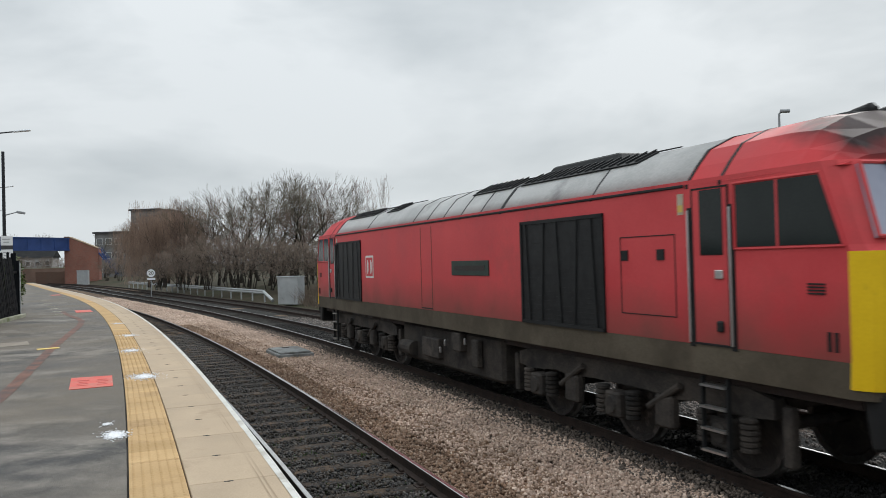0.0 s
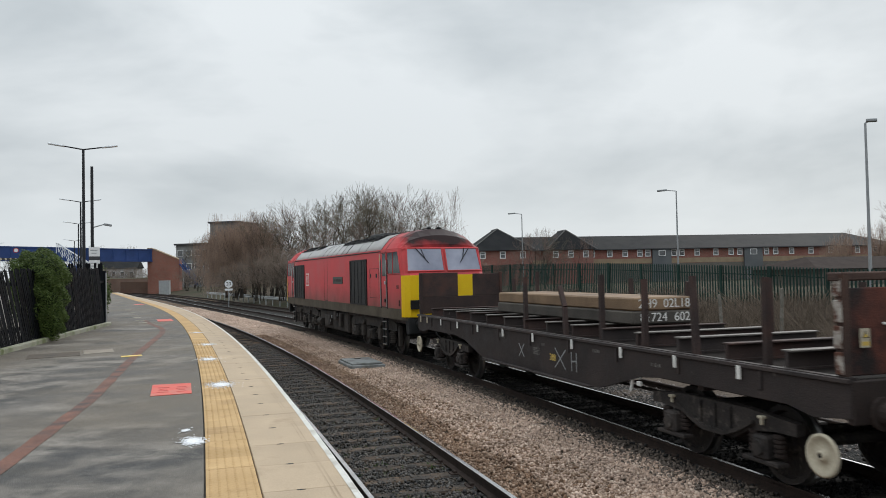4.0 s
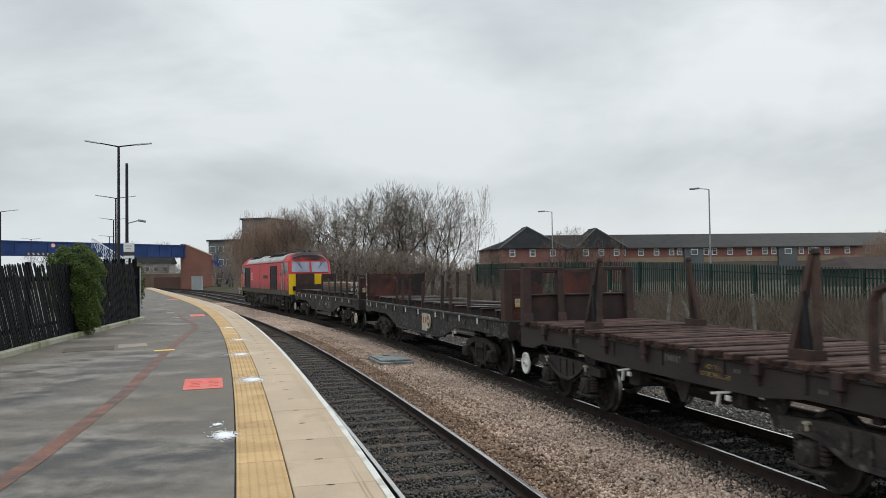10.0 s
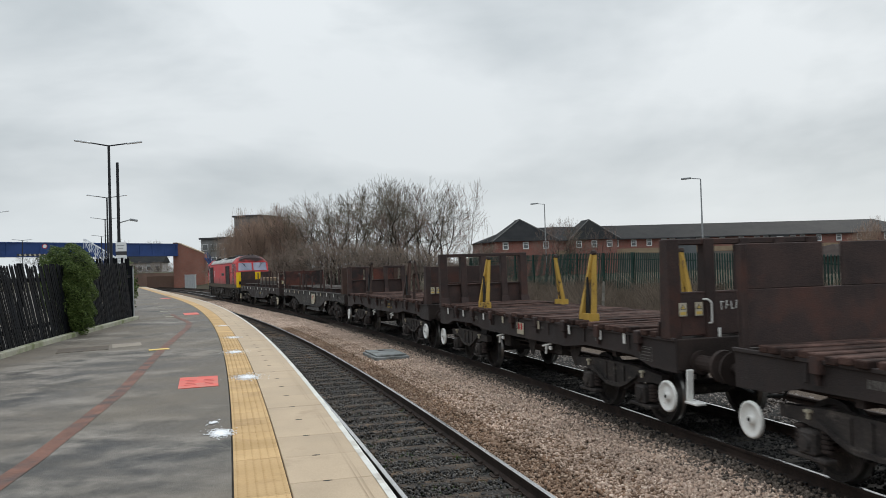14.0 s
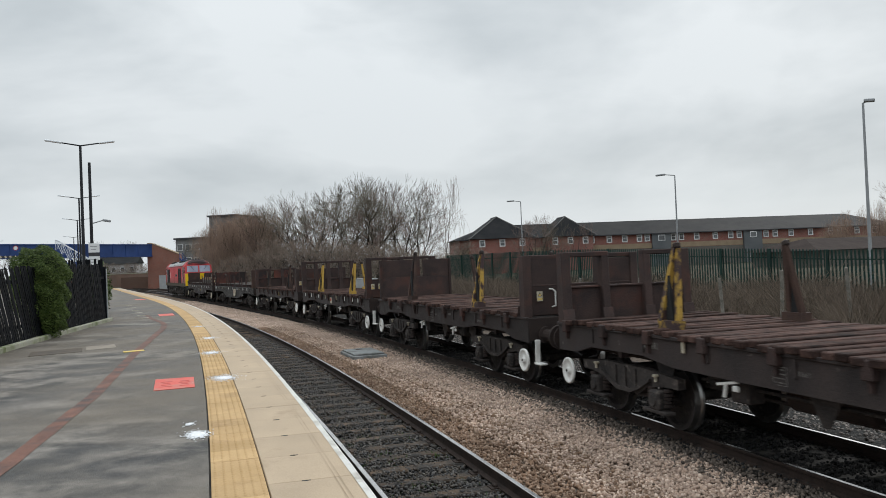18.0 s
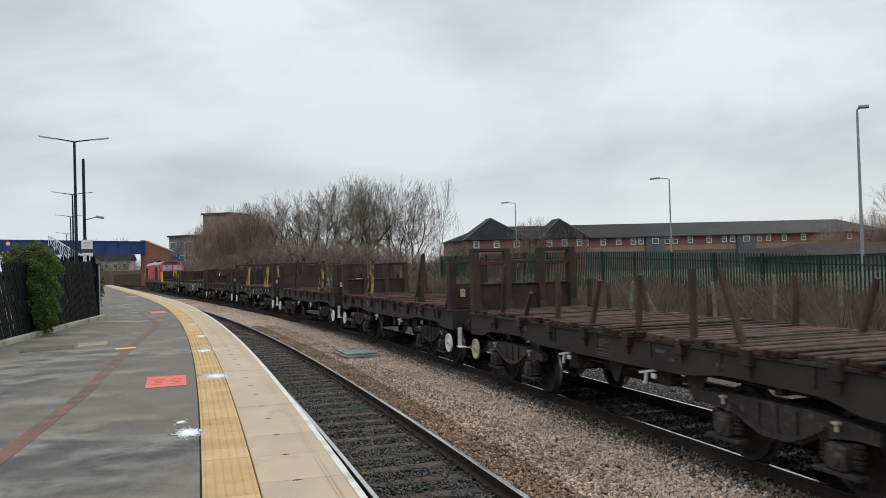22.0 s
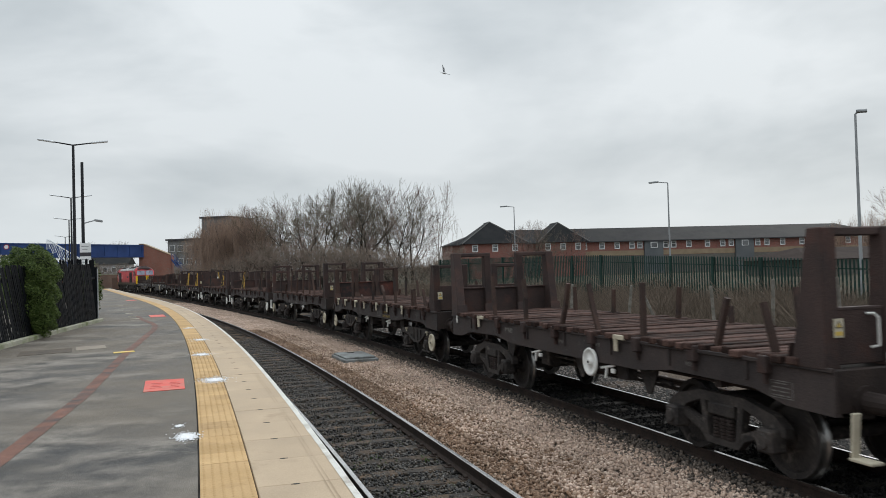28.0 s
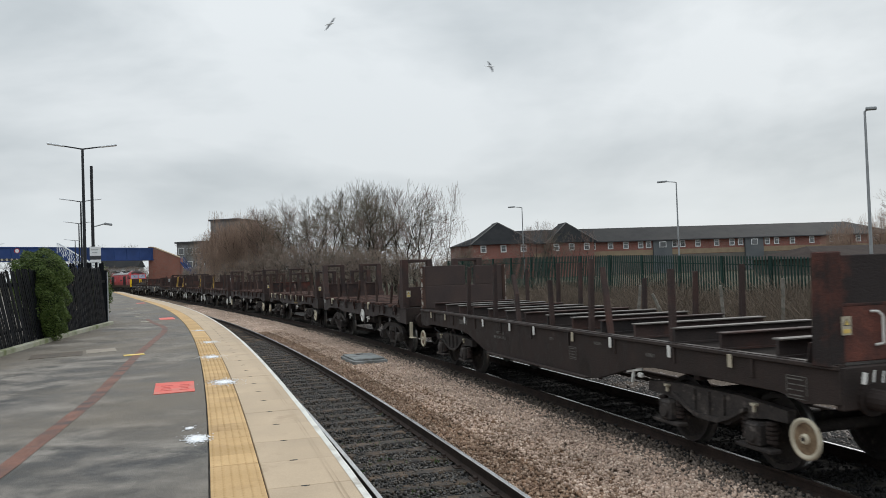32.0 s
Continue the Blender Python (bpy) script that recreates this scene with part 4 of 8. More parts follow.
part("coping_slab_run", ribbon("coping_slab_run", 78, 118, [(EDGE, PLAT - 0.1), (EDGE, PLAT), (TACT_R, PLAT)], COPING, 1.0), None, coping, "far run of coping slabs")
part("coping_slab_back", ribbon("coping_slab_back", -30, 2.55, [(EDGE, PLAT - 0.1), (EDGE, PLAT), (TACT_R, PLAT)], COPING, 1.0), None, coping, "coping slabs behind")


def rag_line(s, k):
    return (0.006 * noise.noise((s * 3.1, k * 5.0, 1.0)), 0)


part("edge_line", ribbon("edge_line", -10, 118, [(EDGE - 0.010, PLAT + 0.0035), (EDGE - 0.064, PLAT + 0.0035)], LINE_WHITE, 0.25, rag=rag_line), None, coping, "worn white edge line")

for o_, w_ in ((0.155, 0.008), (0.19, 0.006)):
    part("scuff_line", ribbon("scuff_line", 2.6, 34, [(EDGE - o_, PLAT + 0.0032), (EDGE - o_ - w_, PLAT + 0.0032)], SCUFF, 0.3, rag=rag_line), None, coping, "thin brown scuffed line")

# tactile tiles with rows of blisters
tiles = thing("tactile_paving", "ochre blister tiles along the platform edge", "tactile paving", kind="structure")
bm = boxed((0, 0, -0.045), (0.394, 0.394, 0.09), bevel=0.004)
me_tile_plain = shared("tactile_tile", bm, TACTILE)
bm = boxed((0, 0, -0.045), (0.394, 0.394, 0.09), bevel=0.004)
for i in range(6):
    for j in range(6):
        x, y = -0.165 + 0.066 * i, -0.165 + 0.066 * j
        r = [bm.verts.new((x + 0.014 * math.cos(t), y + 0.014 * math.sin(t), 0.0)) for t in (0, 1.57, 3.14, 4.71)]
        t4 = [bm.verts.new((x + 0.008 * math.cos(t), y + 0.008 * math.sin(t), 0.005)) for t in (0, 1.57, 3.14, 4.71)]
        for q in range(4):
            bm.faces.new((r[q], r[(q + 1) % 4], t4[(q + 1) % 4], t4[q]))
        bm.faces.new(t4)
me_tile = shared("tactile_tile", bm, TACTILE)
for k in range(150):
    s = 4.13 + k * 0.3985 + 0.014 * (k // 4)
    ob = part("tactile_tile", me_tile if s < 22 else me_tile_plain, None, tiles)
    ob.matrix_local = Matrix.Translation(at(s, (TACT_L + TACT_R) / 2, PLAT + 0.002 + random.uniform(-0.002, 0.002))) @ Matrix.Rotation(heading(s), 4, "Z")
part("tactile_run", ribbon("tactile_run", -30, 3.92, [(TACT_R - 0.004, PLAT + 0.002), (TACT_L, PLAT + 0.002)], TACTILE, 1.0), None, tiles, "run of tactile tiles behind")
part("tactile_run", ribbon("tactile_run", 64.6, 118, [(TACT_R - 0.004, PLAT + 0.002), (TACT_L, PLAT + 0.002)], TACTILE, 1.0), None, tiles, "far run of tactile tiles")


def floor_patch(name, pts, material, label, category, z=PLAT + 0.009, parent=None):
    """A thin painted or filled patch on the platform: corners as (s, o)."""
    bm = bmesh.new()
    top = [bm.verts.new(at(s, o, z)) for s, o in pts]
    low = [bm.verts.new(at(s, o, z - 0.008)) for s, o in pts]
    bm.faces.new(top)
    n = len(pts)
    for i in range(n):
        bm.faces.new((top[i], low[i], low[(i + 1) % n], top[(i + 1) % n]))
    ob = part(name, bm, material, parent)
    return tagged(ob, label, category) if not parent else ob


def strip_patch(name, line, width, material, label, category):
    bm = bmesh.new()
    pts = [at(s, o, PLAT + 0.009) for s, o in line]
    dense = []
    for a, b in zip(pts, pts[1:]):
        n = max(2, int((b - a).length / 0.4))
        dense += [a.lerp(b, i / n) for i in range(n)]
    dense.append(pts[-1])
    rows = []
    for i, p in enumerate(dense):
        d = (dense[min(i + 1, len(dense) - 1)] - dense[max(i - 1, 0)]).normalized()
        nrm = Vector((-d.y, d.x, 0))
        w = width / 2 * (1 + 0.18 * noise.noise((i * 0.9, 0, 0)))
        rows.append((bm.verts.new(p + nrm * w), bm.verts.new(p - nrm * w * (1 + 0.1 * noise.noise((i * 1.3, 5, 0))))))
    for a, b in zip(rows, rows[1:]):
        bm.faces.new((a[0], b[0], b[1], a[1]))
    return tagged(part(name, bm, material), label, category)


strip_patch("trench_strip", [(3.5, -9.3), (7.96, -8.92), (11.9, -8.68), (18.5, -8.47), (25.6, -7.98), (27.6, -7.92), (29.2, -8.02), (31.8, -8.3), (34.5, -8.42)], 0.17, REPAIR, "red-brown filled trench strip across the asphalt", "trench strip")
red = floor_patch("floor_marking", [(11.92, -7.93), (11.98, -7.39), (13.15, -7.40), (13.18, -7.95)], MAT_RED, "salmon-red painted floor marking with faint bars", "floor marking")
for i in range(2):
    for j in range(4):
        s, o, w = 12.22 + 0.17 * j, -7.78 + 0.25 * i, 0.16 - 0.03 * ((i + j) % 3)
        floor_patch("marking_bar", [(s, o - w / 2), (s, o + w / 2), (s + 0.07, o + w / 2), (s + 0.07, o - w / 2)], MAT_BAR, "", "", PLAT + 0.0115, red)
floor_patch("floor_marking", [(33.2, -7.98), (33.3, -7.42), (35.0, -7.45), (35.0, -8.0)], MAT_RED, "faded red painted floor marking far along the platform", "floor marking")
floor_patch("floor_marking", [(57, -8.0), (57, -7.45), (58.6, -7.5), (58.6, -8.05)], MAT_RED, "faded red painted floor marking far along the platform", "floor marking")
floor_patch("yellow_mark", [(18.25, -8.72), (18.38, -8.32), (18.62, -8.35), (18.52, -8.75)], PAINT_YELLOW, "worn yellow paint mark on the asphalt", "paint mark", PLAT + 0.014)
for s, o in ((32.36, -8.52), (34.6, -8.6), (37.2, -8.68), (40.0, -8.76), (43.6, -8.82), (47.4, -8.88)):
    floor_patch("white_dash", [(s, o - 0.17), (s - 0.05, o + 0.14), (s + 0.26, o + 0.15), (s + 0.30, o - 0.16)], DASH_WORN, "worn white hatch dash on the platform", "paint mark", PLAT + 0.014)
floor_patch("patch_cover", [(19.5, -9.55), (19.75, -8.95), (20.7, -9.05), (20.5, -9.65)], PATCH, "pale beige filled patch in the asphalt", "asphalt patch")
floor_patch("patch_cover", [(18.9, -10.6), (19.2, -9.6), (20.3, -9.7), (20.0, -10.7)], PATCH_BROWN, "dull brown filled patch in the asphalt", "asphalt patch")


def salt(name, s, o, r, count, label, spread=0.36):
    m = []
    for _ in range(count):
        a, d = random.uniform(0, 6.283), r * abs(random.gauss(0, spread))
        p = at(s + 1.9 * d * math.cos(a), o + d * math.sin(a), PLAT + 0.006)
        k = random.uniform(0.004, 0.012) * (1.15 if d < r * 0.4 else 0.7)
        m.append(np.array([[k * 1.6, 0, 0, p.x], [0, k * 1.6, 0, p.y], [0, 0, k * 0.35, p.z + 0.002]]))
    tagged(new(name, heap_mesh(name, ICO_V, ICO_F, np.array(m), SALT)), label, "grit salt", kind="stuff")


salt("grit_salt", 8.42, -7.36, 0.15, 1900, "white grit salt spilled at the tactile edge")
salt("grit_salt", 9.05, -7.44, 0.09, 110, "white grit salt crumbs on the asphalt")
salt("grit_salt", 12.75, -6.97, 0.27, 1150, "white grit salt scuffed over the tactile tiles", 0.46)
salt("grit_salt", 16.9, -7.03, 0.27, 900, "white grit salt scuffed over the tactile tiles", 0.46)
salt("grit_salt", 20.7, -6.93, 0.24, 700, "white grit salt scuffed over the tactile tiles", 0.46)
salt("grit_salt", 25.5, -7.0, 0.22, 430, "white grit salt scuffed over the tactile tiles", 0.46)

# small weeds by the near rail and the platform wall
pp0, pp1 = [], []
for _ in range(420):
    s = random.choice((5.0, 5.7, 6.3, 6.9, 7.4, 8.1, 8.8, 9.6, 11.2, 12.5, 15.0)) + random.gauss(0, 0.16)
    o = random.choice((-5.1, -4.9, -4.75, -5.25, -4.2)) + random.gauss(0, 0.09)
    p = at(s, o, -0.21)
    pp0.append(p[:])
    pp1.append((p + Vector((random.gauss(0, 0.06), random.gauss(0, 0.06), random.uniform(0.03, 0.09))))[:])
tagged(new("track_weeds", sticks("track_weeds", pp0, pp1, [0.012] * 420, [0.003] * 420, WEED)), "small green weeds in the dark ballast", "weeds", kind="stuff")

# concrete inspection pit between the tracks
pit = thing("inspection_pit", "grey concrete inspection pit with a flat cover in the ballast", "inspection pit", Matrix.Translation(at(23.75, -2.45, -0.12)) @ Matrix.Rotation(heading(23.75), 4, "Z"))
part("pit_wall", boxed((0, 0, 0.03), (1.75, 1.0, 0.14), bevel=0.015), PIT, pit)
part("cover", boxed((0.05, 0, 0.125), (1.62, 0.88, 0.05), bevel=0.01), PIT, pit, "flat concrete cover")
bm = bmesh.new()
tube(bm, (0.5, -0.1, 0.15), (0.5, 0.1, 0.15), 0.02)
part("lifting_eye", bm, RAIL_SIDE, pit)

# black timber fence on the platform, with its kerb
FA = [(4.0, -13.9), (18.3, -11.72), (20.6, -11.5), (24.8, -10.95), (32.0, -9.80)]


def fence_line(pts):
    return [at(s, o, PLAT) for s, o in pts]


bf = thing("platform_fence", "black close-boarded timber fence along the platform on a kerb", "fence")
line = fence_line(FA)
line.append(at(32.6, -12.2, PLAT))


def shut(p, ang):
    """The way a loose pale is twisted on its rails."""
    v = math.atan2(p.y, p.x)
    return 1 if abs(math.sin(ang + 0.15 - v)) > abs(math.sin(ang - 0.15 - v)) else -1


def s_of(p):
    return float(along(np.array([p.x]), np.array([p.y]))[0][0])


bm = bmesh.new()
prism(bm, [(-0.043, 0.06), (0.043, 0.06), (0.043, 2.20), (0.0, 2.24), (-0.043, 2.20)], -0.006, 0.006)
me_pale = shared("fence_pale", bm, FENCE_BLACK)
count = 0
for a, b in zip(line, line[1:]):
    d = b - a
    n = int(d.length / 0.138)
    ang = math.atan2(d.y, d.x)
    for i in range(n):
        p = a.lerp(b, (i + 0.5) / n)
        if count < 299:
            ob = part("fence_pale", me_pale, None, bf)
            lean = 0.0 if a is line[-2] else float(np.interp(s_of(p), [14, 22, 30], [37, 32, 25]))
            ob.matrix_local = Matrix.Translation(p) @ Matrix.Rotation(ang, 4, "Z") @ Matrix.Translation((0, 0, random.uniform(-0.02, 0.02))) @ Matrix.Rotation(radians(random.uniform(-1.2, 1.2) - lean), 4, "Y") @ Matrix.Rotation(radians(shut(p, ang) * random.uniform(-4, 5)), 4, "Z")
            count += 1
    for z in (0.45, 1.55):
        m = a.lerp(b, 0.5)
        part("fence_rail", boxed((0, 0, 0), (d.length, 0.04, 0.09), bevel=0.005), FENCE_BLACK, bf).matrix_local = Matrix.Translation(m + Vector((0, 0, z))) @ Matrix.Rotation(ang, 4, "Z") @ Matrix.Translation((0, 0.035, 0))
    for i in range(int(d.length / 2.4) + 1):
        p = a + d * min(1, i * 2.4 / d.length)
        part("fence_post", boxed((0, 0.07, 0.97), (0.10, 0.10, 1.94), bevel=0.008), FENCE_BLACK, bf).matrix_local = Matrix.Translation(p) @ Matrix.Rotation(ang, 4, "Z")
    side = Vector((math.sin(ang), -math.cos(ang), 0)) * 0.14
    part("kerb", boxed((0, 0, 0.05), (d.length + 0.02, 0.16, 0.14), bevel=0.02), KERB, bf, "pale mossy kerb").matrix_local = Matrix.Translation(a.lerp(b, 0.5) + side) @ Matrix.Rotation(ang, 4, "Z")
part("end_post", boxed((0, 0, 1.0), (0.05, 0.05, 1.75), bevel=0.005), GALV, bf, "pale steel end strip").matrix_local = Matrix.Translation(line[4] + Vector((0.06, -0.06, 0)))

# evergreen hedge that grows over the fence
hedge = thing("hedge_bush", "dense green evergreen bush growing through the black fence", "bush", Matrix.Translation(polar(-24.25, 24.2, PLAT)) @ Matrix.Rotation(radians(24.2), 4, "Z"))


def leaf_shell(n, size, centre, radii, power=3.0):
    """Leaves on and under the skin of a rounded block."""
    d = rng.normal(size=(n, 3))
    d /= np.linalg.norm(d, axis=1, keepdims=True)
    k = (np.abs(d / radii) ** power).sum(1) ** (-1 / power)
    lump = 1 + 0.10 * np.sin(d[:, 0] * 9 + d[:, 2] * 7) + 0.07 * np.sin(d[:, 1] * 13 + d[:, 2] * 11)
    p = d * (k * lump * rng.uniform(0.86, 1.04, n))[:, None] + centre
    nrm = d + rng.normal(scale=0.6, size=(n, 3))
    nrm /= np.linalg.norm(nrm, axis=1, keepdims=True)
    u = np.cross(nrm, [0.3, 0.2, 1.0])
    u /= np.linalg.norm(u, axis=1, keepdims=True)
    w = np.cross(nrm, u)
    s = size * rng.uniform(0.6, 1.3, n)
    m = np.stack([u * s[:, None], w * s[:, None] * 0.6, nrm * s[:, None], p], 2)
    return m


LEAF_V = np.array([[-1, 0, 0], [0, -0.8, 0.12], [1, 0, 0], [0, 0.8, 0.12]], float)
LEAF_F = np.array([[0, 1, 2, 3]])
lm = np.concatenate([
    leaf_shell(24000, 0.025, np.array([-0.03, 0, 1.76]), np.array([0.68, 0.75, 0.66]), 2.4),
    leaf_shell(15000, 0.024, np.array([-0.04, 0, 1.2]), np.array([0.66, 0.70, 0.66]), 2.4),
    leaf_shell(12000, 0.024, np.array([0.17, 0.05, 0.66]), np.array([0.44, 0.50, 0.66]), 2.2),
])
part("foliage", heap_mesh("foliage", LEAF_V, LEAF_F, lm, LEAF), None, hedge)
# dark solid cores added under the leaves as the bush's inner shade
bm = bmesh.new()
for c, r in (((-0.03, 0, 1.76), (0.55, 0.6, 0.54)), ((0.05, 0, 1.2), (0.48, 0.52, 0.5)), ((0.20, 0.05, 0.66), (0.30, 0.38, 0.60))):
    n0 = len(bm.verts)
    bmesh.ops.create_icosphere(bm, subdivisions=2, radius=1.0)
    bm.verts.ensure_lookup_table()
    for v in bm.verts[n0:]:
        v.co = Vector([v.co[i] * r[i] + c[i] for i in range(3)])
part("inner_growth", bm, LEAF_SHADE, hedge)
small = thing("hedge_bush", "small green bush behind the end of the black fence", "bush", Matrix.Translation(polar(-20.85, 37.5, PLAT)))
part("foliage", heap_mesh("foliage", LEAF_V, LEAF_F, leaf_shell(1800, 0.05, np.array([0, 0, 1.1]), np.array([0.42, 0.5, 1.15]), 2.2), LEAF), None, small)
# the small bush gets a dark core for its inner shade too
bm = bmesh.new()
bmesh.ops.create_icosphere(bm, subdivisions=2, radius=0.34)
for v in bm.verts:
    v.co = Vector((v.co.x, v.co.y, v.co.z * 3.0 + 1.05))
part("inner_growth", bm, LEAF_SHADE, small)

# ---- the train ----
MOVING = []   # (thing, place along the train)
SPINNING = []  # (wheelset, radius, rest pose)
WHEEL_R = 0.46


def wheelset_mesh(r, name="wheelset"):
    bm = bmesh.new()
    for s in (-1, 1):
        turned(bm, [(0.10, 0.80 * s), (0.12, 0.79 * s), (0.14, 0.74 * s), (r - 0.09, 0.735 * s), (r - 0.07, 0.80 * s), (r - 0.005, 0.80 * s), (r, 0.72 * s), (r + 0.028, 0.69 * s), (r + 0.028, 0.665 * s), (r - 0.06, 0.66 * s), (r - 0.09, 0.70 * s), (0.10, 0.70 * s)], n=28)
    tube(bm, (0, -0.98, 0), (0, 0.98, 0), 0.075, n=12)
    me = shared(name, bm, GREASE)
    me.materials.append(TREAD)
    for p in me.polygons:
        c = p.center
        d = math.hypot(c.x, c.z)
        if d > r - 0.03 and abs(c.y) > 0.66:
            p.material_index = 1
    return me


WS_WAGON, WS_LOCO = wheelset_mesh(WHEEL_R), wheelset_mesh(0.53)


def spring(bm, c, r=0.075, h=0.24, turns=5):
    """A coil spring as one turned piece with a grooved side."""
    n, rings = 10, []
    prof = []
    for k in range(turns):
        z = -h / 2 + h * (k + 0.5) / turns
        g = h / turns * 0.5
        prof += [(r * 0.72, z - g), (r, z - g * 0.55), (r, z + g * 0.55)]
    prof.append((r * 0.72, h / 2))
    for q, z in prof:
        rings.append([Vector((c[0] + q * math.cos(6.2832 * k / n), c[1] + q * math.sin(6.2832 * k / n), c[2] + z)) for k in range(n)])
    return loft(bm, rings)


def side_frame_plate(side):
    """Pressed frame with a sagging middle and a pair of coils at each axle."""
    y0, y1 = sorted((side * 0.98, side * 1.10))
    bm = bmesh.new()
    top = [(-1.42, 0.80), (-0.6, 0.86), (0.6, 0.86), (1.42, 0.80)]
    low = [(1.42, 0.66), (1.1, 0.66), (0.62, 0.60), (0.35, 0.46), (-0.35, 0.46), (-0.62, 0.60), (-1.1, 0.66), (-1.42, 0.66)]
    prism(bm, top + low, y0, y1)
    for x in (-0.3, 0.0, 0.3):
        box(bm, (x, side * 1.115, 0.66), (0.05, 0.03, 0.34), bevel=0.006)
    prism(bm, [(-0.75, 0.74), (-0.45, 0.60), (-0.2, 0.53), (0.2, 0.53), (0.45, 0.60), (0.75, 0.74), (0.75, 0.70), (0.45, 0.55), (0.2, 0.47), (-0.2, 0.47), (-0.45, 0.55), (-0.75, 0.70)], *sorted((side * 1.11, side * 1.16)))
    return bm


def side_frame_cast(side):
    """Cast three-piece frame: arched top, two triangular windows, a nest of coils."""
    y0, y1 = sorted((side * 0.94, side * 1.06))
    bm = bmesh.new()
    prism(bm, [(-1.12, 0.62), (-0.95, 0.74), (-0.45, 0.86), (0.45, 0.86), (0.95, 0.74), (1.12, 0.62), (1.12, 0.52), (0.85, 0.52), (0.72, 0.64), (0.42, 0.74), (-0.42, 0.74), (-0.72, 0.64), (-0.85, 0.52), (-1.12, 0.52)], y0, y1)
    prism(bm, [(-0.30, 0.22), (0.30, 0.22), (0.42, 0.34), (0.95, 0.54), (0.86, 0.60), (0.34, 0.42), (0.24, 0.30), (-0.24, 0.30), (-0.34, 0.42), (-0.86, 0.60), (-0.95, 0.54), (-0.42, 0.34)], y0, y1)
    for x in (-0.34, 0.34):
        box(bm, (x, side * 1.0, 0.56), (0.10, 0.13, 0.50), (0, 8 if x > 0 else -8, 0), bevel=0.01)
    box(bm, (0, side * 1.0, 0.66), (0.50, 0.16, 0.16), bevel=0.02)
    return bm


BOGIE_MESH = {}


def bogie(parent, x, cast):
    """A four-wheel truck: bolster, side frames with springs and axle boxes, wheelsets that turn."""
    key = "cast" if cast else "plate"
    if key not in BOGIE_MESH:
        bm = bmesh.new()
        box(bm, (0, 0, 0.72), (0.42, 1.96, 0.26), bevel=0.02)
        box(bm, (0, 0, 0.90), (0.6, 0.7, 0.16), bevel=0.02)
        for s in (-1, 1):
            box(bm, (s * 0.62, 0, 0.5), (0.06, 1.7, 0.14))
            for y in (-0.75, 0.75):
                box(bm, (s * 0.47, y, 0.46), (0.08, 0.09, 0.32), bevel=0.01)
        d = {"bolster": shared("bogie", bm, GREASE)}
        for s in (-1, 1):
            d["frame", s] = shared("side_frame", (side_frame_cast if cast else side_frame_plate)(s), GREASE)
            if cast:
                for dx in (-0.13, 0.0, 0.13):
                    d["spring", s, dx] = shared("coil_spring", spring(bmesh.new(), (dx, s * 1.01, 0.43), 0.062, 0.26, 6), SOLE_PLAIN)
            else:
                for ax in (-0.9, 0.9):
                    for dx in (-0.21, 0.21):
                        d["spring", s, ax + dx] = shared("coil_spring", spring(bmesh.new(), (ax + dx, s * 1.06, 0.50), 0.072, 0.26), SOLE_PLAIN)
            for ax in (-0.9, 0.9):
                bm = bmesh.new()
                box(bm, (ax, s * 1.07, 0.46), (0.26, 0.24, 0.28), bevel=0.03)
                tube(bm, (ax, s * 1.18, 0.46), (ax, s * 1.215, 0.46), 0.10, 0.085, n=14)
                if not cast:
                    box(bm, (ax, s * 1.10, 0.30), (0.62, 0.16, 0.05), bevel=0.01)
                d["axle", s, ax] = shared("axle_box", bm, GREASE)
            if not cast:
                for ax in (-0.9, 0.9):
                    bm = bmesh.new()
                    box(bm, (ax, s * 1.13, 0.80), (0.085, 0.07, 0.035), bevel=0.008)
                    box(bm, (ax, s * 1.13, 0.75), (0.032, 0.04, 0.08), bevel=0.006)
                    d["lug", s, ax] = shared("lifting_lug", bm, CREAM)
        BOGIE_MESH[key] = d
    d = BOGIE_MESH[key]
    b = part("bogie", d["bolster"], None, parent, "cast three-piece bogie thick with brake dust" if cast else "sprung bogie thick with brake dust")
    b.matrix_local = Matrix.Translation((x, 0, 0))
    for k, me in d.items():
        if k != "bolster":
            part(me.name.split(".")[0], me, None, b)
    for ax in (-0.9, 0.9):
        w = part("wheelset", WS_WAGON, None, b, "dark wheelset with bright treads")
        SPINNING.append((w, WHEEL_R, (ax, 0, WHEEL_R)))
    return b


def buffer_parts(parent, x, d, material=SOLE_PLAIN, y=0.87, z=1.05, reach=0.6):
    for s in (-1, 1):
        bm = bmesh.new()
        tube(bm, (x, y * s, z), (x + d * 0.05, y * s, z), 0.17, n=14)
        tube(bm, (x, y * s, z), (x + d * reach * 0.6, y * s, z), 0.115, 0.105, n=14)
        tube(bm, (x + d * reach * 0.6, y * s, z), (x + d * (reach - 0.05), y * s, z), 0.075, n=12)
        tube(bm, (x + d * (reach - 0.05), y * s, z), (x + d * reach, y * s, z), 0.23, 0.22, n=20)
        part("buffer", bm, material, parent)


